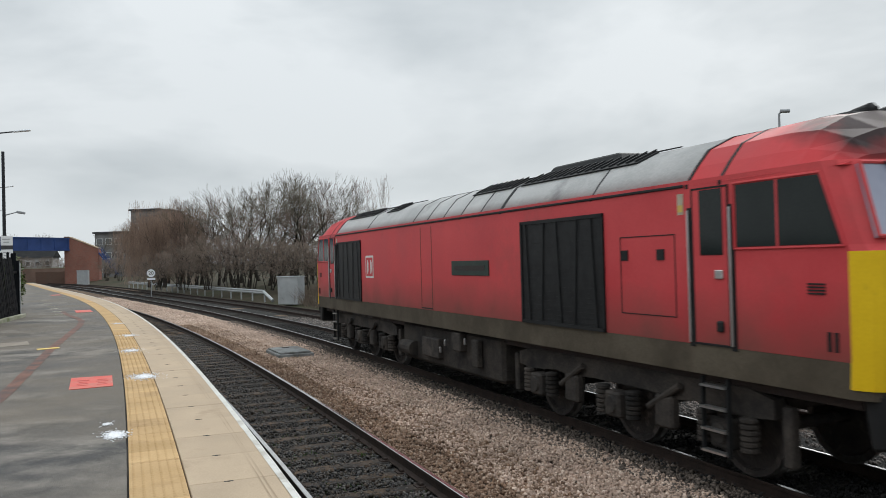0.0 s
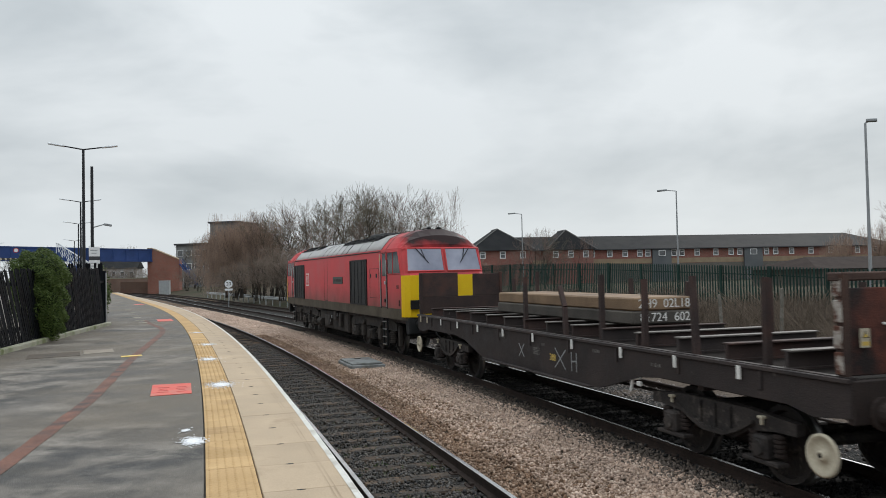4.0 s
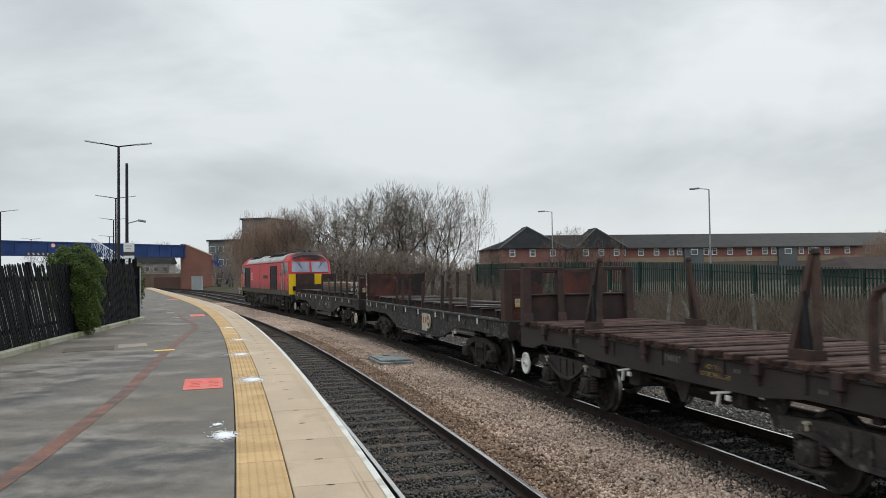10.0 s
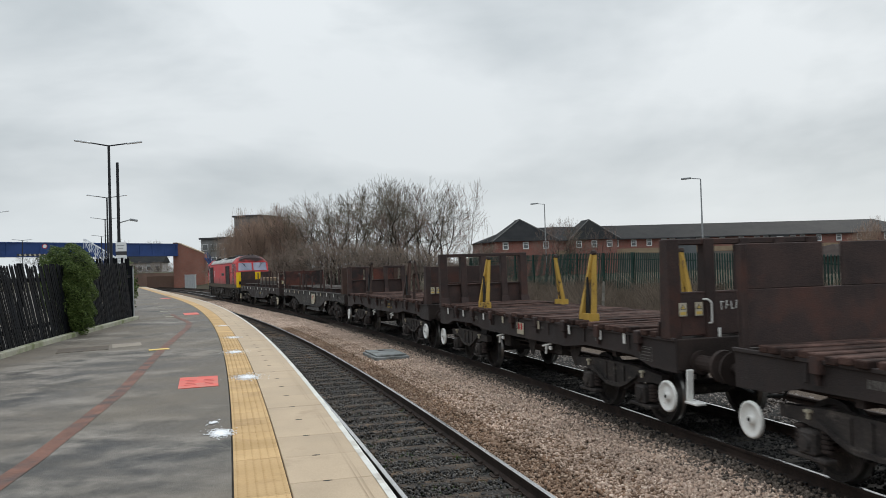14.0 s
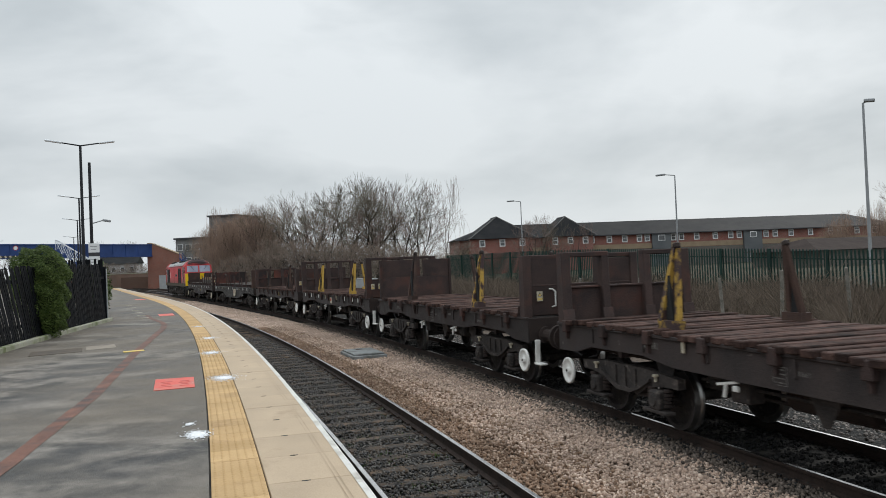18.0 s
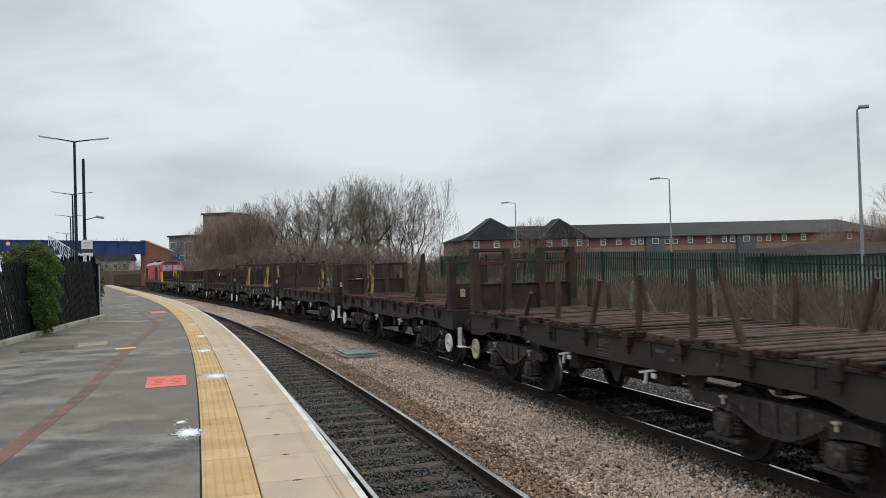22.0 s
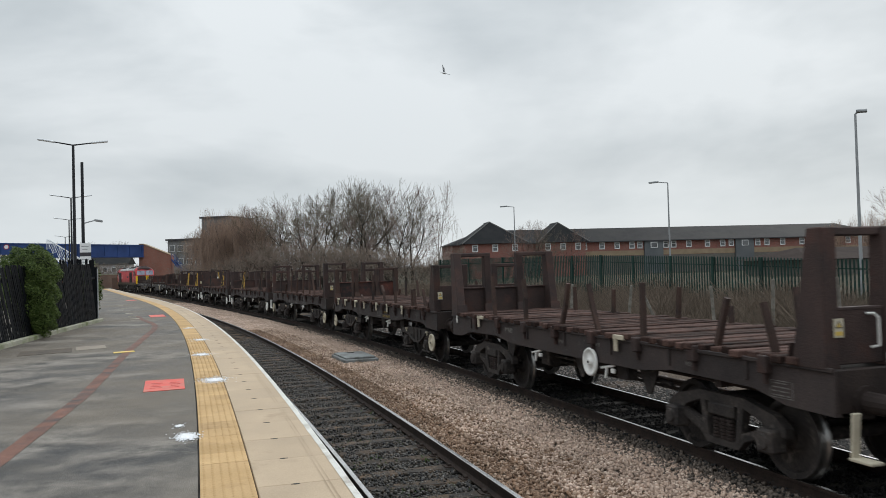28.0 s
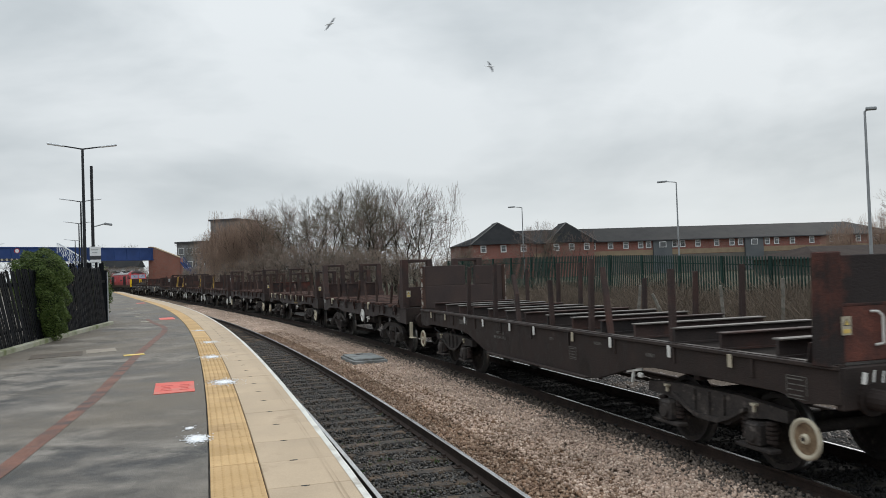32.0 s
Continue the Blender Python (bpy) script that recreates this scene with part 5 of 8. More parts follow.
def hook(parent, x, d):
    bm = bmesh.new()
    box(bm, (x + d * 0.18, 0, 1.04), (0.36, 0.07, 0.12), bevel=0.02)
    for k in range(3):
        box(bm, (x + d * (0.30 + 0.12 * k), 0, 0.92 - 0.07 * k), (0.07, 0.16, 0.13), (0, 30 * d, 0), bevel=0.02)
    part("coupling_hook", bm, GREASE, parent)
    bm = bmesh.new()
    for y, r in ((-0.35, 0.028), (0.4, 0.022)):
        tube(bm, (x, y, 0.95), (x + d * 0.22, y, 0.72), r, n=8)
        tube(bm, (x + d * 0.22, y, 0.72), (x + d * 0.55, y, 0.66), r, n=8)
    part("brake_hose", bm, RUBBER, parent)


PORTALS = (1.19, 0.42, -0.42, -1.19)


def bulkhead(parent, x, d, spec, mat):
    """An end wall across the wagon: posts that taper upwards, low plate, upper plates, bars from post to post."""
    top, plate = spec["top"], spec.get("plate", 2.0)
    slim = spec.get("slim", False)
    deck = 1.42
    post_mat = spec.get("post_mat", mat)
    wall = part("bulkhead", boxed((x, 0, (deck + plate) / 2), (0.05, 2.46, plate - deck), bevel=0.01), spec.get("mat", mat), parent, spec.get("label", "rusty steel end wall"))
    ys = spec.get("posts", PORTALS)
    for y in ys:
        edge = abs(y) > 1.0
        w = 0.08 if slim else spec.get("wide", 0.17) if edge else spec.get("wide", 0.17) * 0.85
        foot, head = (0.07, 0.07) if slim else (spec.get("foot", 0.20), 0.15) if edge else (0.18, 0.12)
        bm = bmesh.new()
        prism(bm, [(x - d * foot, deck - 0.04), (x + d * 0.06, deck - 0.04), (x + d * 0.06, top), (x - d * head, top)], y - w / 2, y + w / 2)
        bmesh.ops.bevel(bm, geom=bm.edges[:], offset=0.012, segments=1, affect="EDGES")
        part("end_post", bm, post_mat, wall)
        if not slim:
            part("post_flange", boxed((x - d * (foot + 0.012), y, deck + 0.10), (0.02, w + 0.05, 0.22), (0, d * 12, 0), bevel=0.004), post_mat, wall)
    for y0, y1, z in spec.get("bars", ()):
        part("top_bar", boxed((x - d * 0.05, (y0 + y1) / 2, z - 0.045), (0.15, abs(y0 - y1) + 0.16, 0.09), bevel=0.014), post_mat, wall)
    for y0, y1, z1 in spec.get("solid", ()):
        part("upper_plate", boxed((x, (y0 + y1) / 2, (plate + z1) / 2), (0.045, abs(y1 - y0), z1 - plate), bevel=0.008), spec.get("mat", mat), wall)
        if not slim:
            part("plate_rib", boxed((x - d * 0.035, (y0 + y1) / 2, (deck + z1) / 2), (0.03, 0.07, z1 - deck - 0.06), bevel=0.008), spec.get("mat", mat), wall)
    if not slim:
        part("wall_lip", boxed((x - d * 0.02, 0, plate + 0.005), (0.10, 2.30, 0.035), bevel=0.008), spec.get("mat", mat), wall)
    if spec.get("flaky"):
        for y in (1.235, -1.235):
            for k in range(4):
                z0 = deck + (top - deck) * k / 4
                part("flaked_edge", boxed((x - d * 0.02 + 0.008 * (k % 2), y, z0 + (top - deck) / 8), (0.10, 0.035, (top - deck) / 4 - 0.03), (0, 3 - 6 * (k % 2), 0), bevel=0.01), FLAKE, wall, "edge strip of flaking pale paint")
    # on the outer face: hooked handrails, notices, chalk strokes
    xf = x + d * 0.028
    for y in (0.62, -0.62):
        bm = bmesh.new()
        tube(bm, (xf + d * 0.06, y, 1.60), (xf + d * 0.06, y, 1.88), 0.014, n=8)
        tube(bm, (xf + d * 0.06, y, 1.88), (xf + d * 0.05, y + 0.05, 1.93), 0.014, n=8)
        tube(bm, (xf + d * 0.05, y + 0.05, 1.93), (xf, y + 0.10, 1.93), 0.014, n=8)
        tube(bm, (xf, y + 0.05, 1.58), (xf + d * 0.06, y, 1.60), 0.014, n=8)
        part("handrail", bm, WHITE, wall, "white-painted hooked handrail")
    for y in (1.16, -1.16):
        part("lamp_iron", boxed((x + d * 0.10, y * 0.2 + 0.28, 1.44), (0.02, 0.045, 0.16), bevel=0.004), WHITE, wall, "white-painted lamp iron")
    for y in spec.get("notes", (1.0,)):
        note = part("notice", boxed((xf + d * 0.045, y, 1.80), (0.008, 0.12, 0.19)), CREAM, wall, "small cream warning notice")
        part("notice_mark", prism(bmesh.new(), [(y - 0.045, 1.80), (y + 0.045, 1.80), (y, 1.875)], *sorted((xf + d * 0.049, xf + d * 0.053)), "x"), SIGN_DARK, note)
        part("notice_mark", prism(bmesh.new(), [(y - 0.028, 1.808), (y + 0.028, 1.808), (y, 1.858)], *sorted((xf + d * 0.051, xf + d * 0.055)), "x"), PAINT_YELLOW, note)
        part("notice_mark", boxed((xf + d * 0.051, y, 1.745), (0.004, 0.09, 0.04)), PAINT_YELLOW, note)
    if spec.get("chalk"):
        for k in range(6):
            part("chalk_bar", boxed((xf + d * 0.004, 0.42 - k * 0.085, 1.83 + 0.012 * (k % 2)), (0.004, 0.014, 0.12), (10 if k % 2 else -6, 0, 0)), WHITE, wall)
            part("chalk_bar", boxed((xf + d * 0.004, 0.40 - k * 0.085, 1.885 - 0.05 * (k % 3)), (0.004, 0.05, 0.013), (12, 0, 0)), WHITE, wall)
    return wall


def handwheel(parent, x, z, y=1.24, material=WHITE, r=0.222):
    stain = {WHITE: (0.14, GALV), CREAM: (0.26, RAIL_SIDE), TAN: (0.76, TAN)}[material]
    material = CREAM if material is TAN else material
    bm = bmesh.new()
    turned(bm, [(r, 0.0), (r, 0.035), (r - 0.03, 0.045), (r - 0.045, 0.02), (0.06, 0.012), (0.05, 0.05), (0.03, 0.06), (0.03, -0.05), (r - 0.05, -0.01)], y, (x, 0, z), 28)
    w = part("handbrake_wheel", smooth(shared("handbrake_wheel", bm, material)), None, parent, "white-painted handbrake wheel" if material is WHITE else "dirty cream handbrake wheel")
    part("hub_bolt", tube(bmesh.new(), (x, y + 0.045, z), (x, y + 0.066, z), 0.02, n=8), GREASE, w)
    part("hub_stain", tube(bmesh.new(), (x, y + 0.016, z), (x, y + 0.0205, z), r * stain[0], n=16), stain[1], w)


def footstep(parent, x, d, y=1.12, material=WHITE):
    bm = bmesh.new()
    box(bm, (x + d * 0.12, y, 0.76), (0.035, 0.10, 0.44), (0, 4 * d, 0), bevel=0.008)
    box(bm, (x + d * 0.24, y, 0.53), (0.28, 0.16, 0.03), bevel=0.006)
    part("footstep", bm, material, parent, "painted shunter's footstep")


def stake(parent, x, side, top, lean=0.0, tilt=0.0, mat=RUST_BROWN, bent=0.0, w=0.10):
    """A side stanchion in two pieces, leaning or bent as it stands."""
    bm = bmesh.new()
    y = side * 1.10
    h = top - 1.40
    p0 = Vector((x, y, 1.36))
    p1 = p0 + Vector((math.sin(radians(lean)) * h * 0.6, -side * math.sin(radians(tilt)) * h * 0.6, h * 0.6))
    p2 = p1 + Vector((math.sin(radians(lean + bent)) * h * 0.45, -side * math.sin(radians(tilt)) * h * 0.4, h * 0.45 * math.cos(radians(lean + bent))))
    tube(bm, p0, p1, w * 0.68, w * 0.66, n=4)
    tube(bm, p1, p2, w * 0.66, w * 0.60, n=4)
    part("stanchion", bm, mat, parent)


def a_frame(parent, x, side, top, mat, length=0.42):
    """A braced stanchion: upright, sloping strut, foot plate and cap."""
    y = side * 1.02
    bm = bmesh.new()
    h = top - 1.47
    prism(bm, [(x - length / 2, 1.47), (x + length / 2, 1.47), (x + length / 2, 1.60), (x - length / 2, 1.60)], y - 0.09, y + 0.09)
    ob = part("load_bracket", bm, mat, parent, "scraped yellow load bracket" if mat in (YELLOW_OLD, YELLOW_WORN) else "rust-brown load bracket")
    bm = bmesh.new()
    tube(bm, (x + length * 0.38, y + side * 0.05, 1.58), (x + length * 0.05, y - side * 0.12, top), 0.062, 0.05, n=4)
    part("front_leg", bm, mat, ob)
    bm = bmesh.new()
    tube(bm, (x - length * 0.36, y - side * 0.02, 1.58), (x - length * 0.02, y - side * 0.14, top), 0.055, 0.045, n=4)
    part("rear_leg", bm, mat, ob)
    part("cap", boxed((x, y - side * 0.13, top + 0.03), (0.11, 0.09, 0.09), (0, 18, 0), bevel=0.02), SOLE_PLAIN, ob)
    part("web_plate", prism(bmesh.new(), [(x - length * 0.2, 1.60), (x + length * 0.22, 1.60), (x + 0.02, 1.60 + h * 0.55)], y - 0.02, y + 0.02), SOOT, ob)


# places of the white brake levers, on planked wagons and on deep-sided ones
LEVERS = {False: (1.25, -1.35), True: (-3.6,)}


def wagon(u0, u1, label, fish=False, cast=False, front=None, rear=None, hand=(), whites=(), stakes=(), frames=(), mat=RUST_DARK, body=SOLE, step=(), extra=None, brackets=()):
    """A flat wagon between the ends u0 (leading) and u1, measured along the train."""
    length, mid_u = u0 - u1, (u0 + u1) / 2
    w = thing("flat_wagon", label, "wagon", group="wagons of the freight train")
    hl = length / 2
    # solebars
    for s in (-1, 1):
        y0, y1 = sorted((s * 1.16, s * 1.245))
        if fish:
            poly = [(-hl, 1.42), (hl, 1.42), (hl, 1.02), (hl - 0.5, 0.96), (hl - 0.9, 1.04), (hl - 3.3, 1.04), (hl - 3.9, 0.98), (hl - 5.0, 0.70), (hl - 5.4, 0.65), (-hl + 5.4, 0.65), (-hl + 5.0, 0.70), (-hl + 3.9, 0.98), (-hl + 3.3, 1.04), (-hl + 0.9, 1.04), (-hl + 0.5, 0.96), (-hl, 1.02)]
        else:
            poly = [(-hl, 1.38), (hl, 1.38), (hl, 0.92), (hl - 0.7, 0.94), (hl - 1.2, 1.06), (hl - 2.8, 1.08), (hl - 3.6, 0.99), (hl - 5.0, 0.98), (-hl + 5.0, 0.98), (-hl + 3.6, 0.99), (-hl + 2.8, 1.08), (-hl + 1.2, 1.06), (-hl + 0.7, 0.94), (-hl, 0.92)]
        sole = part("solebar", prism(bmesh.new(), poly, y0, y1), body, w, "grimy flaking solebar")
        bm = bmesh.new()
        box(bm, (0, s * 1.255, 1.385), (length, 0.05, 0.05), bevel=0.008)
        if fish:
            box(bm, (0, s * 1.265, 0.675), (length - 10.6, 0.12, 0.03), bevel=0.006)
        part("flange", bm, body, sole)
        n = 9 if fish else 7
        for k in range(n):
            x = -hl + 1.3 + (length - 2.6) * k / (n - 1)
            part("solebar_rib", boxed((x, s * 1.255, 1.25), (0.05, 0.03, 0.22), bevel=0.006), body, sole)
        if not fish:
            for k in range(int(length / 1.32)):
                x = -hl + 0.95 + k * 1.32
                pk = boxed((x, s * 1.285, 1.355), (0.15, 0.10, 0.20), bevel=0.012)
                box(pk, (x, s * 1.27, 1.22), (0.05, 0.05, 0.16), (0, 0, 0))
                part("stake_pocket", pk, mat, sole, "rusty stake pocket")
        if s == 1:
            for u in whites:
                part("side_plate", boxed((u - mid_u, 1.275, 1.30), (0.07, 0.02, 0.16), bevel=0.004), WHITE if u % 0.2 < 0.12 else CREAM, sole, "small white side plate")
            for k in range(3):
                x = -hl * 0.55 + k * 1.7 + random.uniform(-0.4, 0.4)
                for j in range(random.randint(3, 5)):
                    part("stencil_bar", boxed((x + j * 0.05, 1.247, 1.20 + (k % 2) * 0.05), (0.024, 0.003, 0.05)), STENCIL, sole)
    # deck and cross members
    if fish:
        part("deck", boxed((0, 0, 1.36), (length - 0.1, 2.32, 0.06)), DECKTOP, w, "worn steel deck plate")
        n = 14
        for k in range(n):
            x = hl - 1.0 - (length - 2.0) * k / (n - 1)
            bm = bmesh.new()
            box(bm, (x, 0, 1.49), (0.05, 2.28, 0.20))
            box(bm, (x, 0, 1.405), (0.16, 2.28, 0.025))
            b = part("cross_beam", bm, SOLE if k % 2 else RUST_DARK, w, "dark load bearer across the deck")
            part("flange", boxed((x, 0, 1.598), (0.17, 2.28, 0.022), bevel=0.005), BEAMTOP if k % 3 else RUST_DARK, b, "worn bright flange")
    else:
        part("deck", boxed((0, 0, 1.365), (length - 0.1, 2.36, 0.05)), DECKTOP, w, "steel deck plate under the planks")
        n = int((length - 0.7) / 0.225)
        bm = boxed((0, 0, 0), (0.165, 2.62, 0.085), bevel=0.012)
        me = shared("deck_plank", bm, PLANK)
        for k in range(n):
            p = part("deck_plank", me, None, w)
            p.matrix_local = Matrix.Translation((-hl + 0.4 + (k + 0.5) * 0.225, random.uniform(-0.045, 0.045), 1.434 + random.uniform(-0.012, 0.018))) @ Matrix.Rotation(random.uniform(-0.012, 0.012), 4, "Z") @ Matrix.Rotation(random.uniform(-0.006, 0.006), 4, "X")
    bm = bmesh.new()
    for y in (-0.35, 0.35):
        box(bm, (0, y, 1.12), (length - 0.3, 0.12, 0.42))
    for k in range(5):
        box(bm, (-hl + length * (k + 1) / 6, 0, 1.14), (0.12, 2.3, 0.36))
    part("underframe", bm, SOLE_PLAIN, w)
    bm = bmesh.new()
    tube(bm, (0.9, 0.45, 0.78), (-0.4, 0.45, 0.78), 0.20, n=16)
    part("air_tank", bm, SOLE_PLAIN, w)
    bm = bmesh.new()
    tube(bm, (-1.2, 0.9, 0.86), (-2.6, 0.9, 0.80), 0.03, n=8)
    tube(bm, (2.2, 0.9, 0.84), (-1.0, 0.9, 0.84), 0.022, n=8)
    box(bm, (-1.5, 0.95, 0.86), (0.30, 0.2, 0.24), bevel=0.02)
    part("brake_rigging", bm, GREASE, w)
    part("brake_cylinder", tube(tube(bmesh.new(), (1.75, 0.62, 0.84), (2.25, 0.62, 0.84), 0.17, n=16), (2.25, 0.62, 0.84), (2.55, 0.62, 0.84), 0.03, n=8), GREASE, w)
    part("distributor", boxed((1.25, 0.92, 0.84), (0.34, 0.24, 0.34), bevel=0.02), GREASE, w)
    for x in (-2.2, -0.15, 2.9):
        part("hanger", prism(bmesh.new(), [(x - 0.30, 1.06), (x + 0.30, 1.06), (x + 0.05, 0.62), (x - 0.05, 0.62)], 1.00, 1.02), GREASE, w)
    part("brake_rod", tube(bmesh.new(), (-hl + 3.2, 0.55, 0.66), (hl - 3.2, 0.55, 0.66), 0.026, n=8), GREASE, w)
    part("brake_pipe", tube(bmesh.new(), (-hl + 0.4, 1.02, 1.0), (hl - 0.4, 1.02, 1.0), 0.022, n=8), RAIL_SIDE, w)
    for x in LEVERS[fish]:
        bm = bmesh.new()
        box(bm, (x, 1.2, 0.93), (0.42, 0.04, 0.035), (0, 10, 0), bevel=0.006)
        box(bm, (x - 0.16, 1.2, 0.88), (0.10, 0.045, 0.07), bevel=0.01)
        box(bm, (x + 0.05, 1.2, 0.83), (0.035, 0.035, 0.16), (0, -14, 0))
        part("brake_lever", bm, WHITE, w, "white-painted brake lever")
    for d in (1, -1):
        part("headstock", boxed((d * (hl - 0.04), 0, 1.17), (0.10, 2.44, 0.44), bevel=0.012), body if d > 0 else SOLE_PLAIN, w)
        buffer_parts(w, d * hl, d)
        hook(w, d * hl, d)
        bogie(w, d * (hl - (2.35 if fish else 2.05)), cast)
    if front:
        bulkhead(w, hl - 0.12, 1, front, mat)
    if rear:
        bulkhead(w, -hl + 0.12, -1, rear, mat)
    for u, z, m in hand:
        handwheel(w, u - mid_u, z, 1.27, m)
    for u, side, top, lean, tilt, bent in stakes:
        stake(w, u - mid_u, side, top, lean, tilt, mat if fish else RUST_BROWN, bent, 0.082 if fish else 0.074)
    for u, side, top, m in frames:
        a_frame(w, u - mid_u, side, top, m)
    for d in step:
        footstep(w, d * hl, d, 1.12, CREAM if cast else WHITE)
    for u in brackets:
        bm = boxed((u - mid_u, 1.27, 1.42), (0.30, 0.10, 0.07), bevel=0.008)
        box(bm, (u - mid_u + 0.09, 1.30, 1.31), (0.10, 0.03, 0.20), bevel=0.008)
        part("rope_cleat", bm, CREAM, w, "cream-painted side cleat")
    if extra:
        extra(w, mid_u)
    MOVING.append((w, mid_u))
    return w


def mark_panel(x, z, big=True):
    """A pale panel with a red boxed mark drawn as plain shapes."""
    def add_panel(w, mid):
        p = part("logo_panel", boxed((x - mid, 1.262, z), (0.55 if big else 0.36, 0.012, 0.52 if big else 0.24)), CREAM, w, "pale panel with a red mark")
        k = 1.0 if big else 0.7
        for dx in (-0.10 * k, 0.10 * k):
            part("logo_shape", boxed((x - mid + dx, 1.270, z + 0.06 * k), (0.035, 0.006, 0.20 * k)), SIGN_RED, p)
            part("logo_shape", boxed((x - mid + dx - 0.05 * k, 1.270, z + 0.06 * k), (0.02, 0.006, 0.15 * k)), SIGN_RED, p)
    return add_panel


def headstock_chalk(w, mid):
    for k in range(6):
        part("chalk_bar", boxed((-mid - 136.795, 1.02 - k * 0.12, 1.28 + 0.015 * (k % 2)), (0.004, 0.022 if k % 3 else 0.06, 0.12), (10, 0, 0)), WHITE, w)


def chalk(w, x, z, lines, size=0.03, mat=WHITE):
    """Chalk strokes on the near side, each from one corner to another."""
    for x0, z0, x1, z1 in lines:
        bm = bmesh.new()
        a, b = Vector((x + x0, 1.2485, z + z0)), Vector((x + x1, 1.2485, z + z1))
        n = (b - a).normalized().cross(Vector((0, 1, 0))) * size / 2
        q = [a + n, b + n, b - n, a - n]
        loft(bm, [q, [p + Vector((0, 0.002, 0)) for p in q]])
        part("chalk_stroke", bm, mat, w)


def chalked_side(w, mid):
    chalk(w, -3.40 - mid, 1.02, ((0.13, -0.13, -0.13, 0.13), (-0.12, -0.12, 0.12, 0.12)), 0.02, GALV)
    chalk(w, -5.10 - mid, 1.00, ((0.22, -0.16, -0.22, 0.18), (-0.20, -0.16, 0.20, 0.18)), 0.02, GALV)
    chalk(w, -5.62 - mid, 1.00, ((0.09, -0.16, 0.09, 0.16), (-0.09, -0.16, -0.09, 0.16), (0.09, 0.0, -0.09, 0.02)), 0.026, GALV)
    t = part("lettering", lettering("388", 0.17, PAINT_YELLOW), None, w, "yellow stencilled figures")
    t.matrix_local = Matrix.Translation((-4.80 - mid, 1.252, 1.0)) @ Matrix.Rotation(math.pi, 4, "Z")


def near(*rows):
    """Stanchions on the near side: place, height of the top, how far the top leans forward, and a kink."""
    return [(u, 1, top, math.degrees(math.atan2(du, top - 1.42)), 0, kink) for u, top, du, kink in rows]


def far(*rows):
    return [(u, -1, top - 0.10, math.degrees(math.atan2(du, top - 1.42)), 0, kink) for u, top, du, kink in rows]


def words_at(u, z, lines, size, material):
    """Stencilled words on the near solebar."""
    def add_words(w, mid):
        for k, words in enumerate(lines):
            t = part("lettering", lettering(words, size, material), None, w, "stencilled words")
            t.matrix_local = Matrix.Translation((u - mid, 1.252, z - size * 1.15 * k)) @ Matrix.Rotation(math.pi, 4, "Z")
    return add_words


def number_bars(u, z, count=6, size=0.09, material=None):
    """A running number, drawn as plain bars."""
    def add_bars(w, mid):
        for k in range(count):
            part("number_bar", boxed((u - mid - k * size * 0.72, 1.2485, z), (size * 0.45, 0.003, size), (0, 0, 0)), material or STENCIL, w)
    return add_bars


def data_panel(u, z, width=0.42, height=0.24):
    """A ruled data panel: thin frame, rows of small bars."""
    def add_data(w, mid):
        x = u - mid
        for dz in (-height / 2, height / 2):
            part("panel_line", boxed((x, 1.2485, z + dz), (width, 0.003, 0.009)), STENCIL, w)
        for dx in (-width / 2, width / 2):
            part("panel_line", boxed((x + dx, 1.2485, z), (0.009, 0.003, height)), STENCIL, w)
        for k in range(4):
            part("panel_line", boxed((x + 0.02 * (k % 2), 1.2485, z - height * 0.36 + k * height * 0.24), (width * 0.8, 0.003, 0.013)), STENCIL, w)
    return add_data


def each(*adders):
    def add_all(w, mid):
        for f in adders:
            f(w, mid)
    return add_all


def bent_rail(u, way=-1):
    """A stanchion bent over at the top like a walking stick."""
    def add_hook(w, mid):
        bm = bmesh.new()
        pts = [(0, 1.40), (-0.02 * way, 1.9), (0.0, 2.18), (0.06 * way, 2.28), (0.18 * way, 2.32), (0.34 * way, 2.33)]
        for (x0, z0), (x1, z1) in zip(pts, pts[1:]):
            tube(bm, (u - mid + x0, 1.08, z0), (u - mid + x1, 1.08, z1), 0.05, n=6)
        part("stanchion", bm, RUST_BROWN, w, "rusty stanchion bent over at the top")
    return add_hook


NOT_LOOSE = ("NOT TO BE", "LOOSE SHUNTED")
PAIRED = ((1.19, 0.42), (-0.42, -1.19))


def bars(*zs):
    return [(a, b, z) for a, b in PAIRED for z in zs]


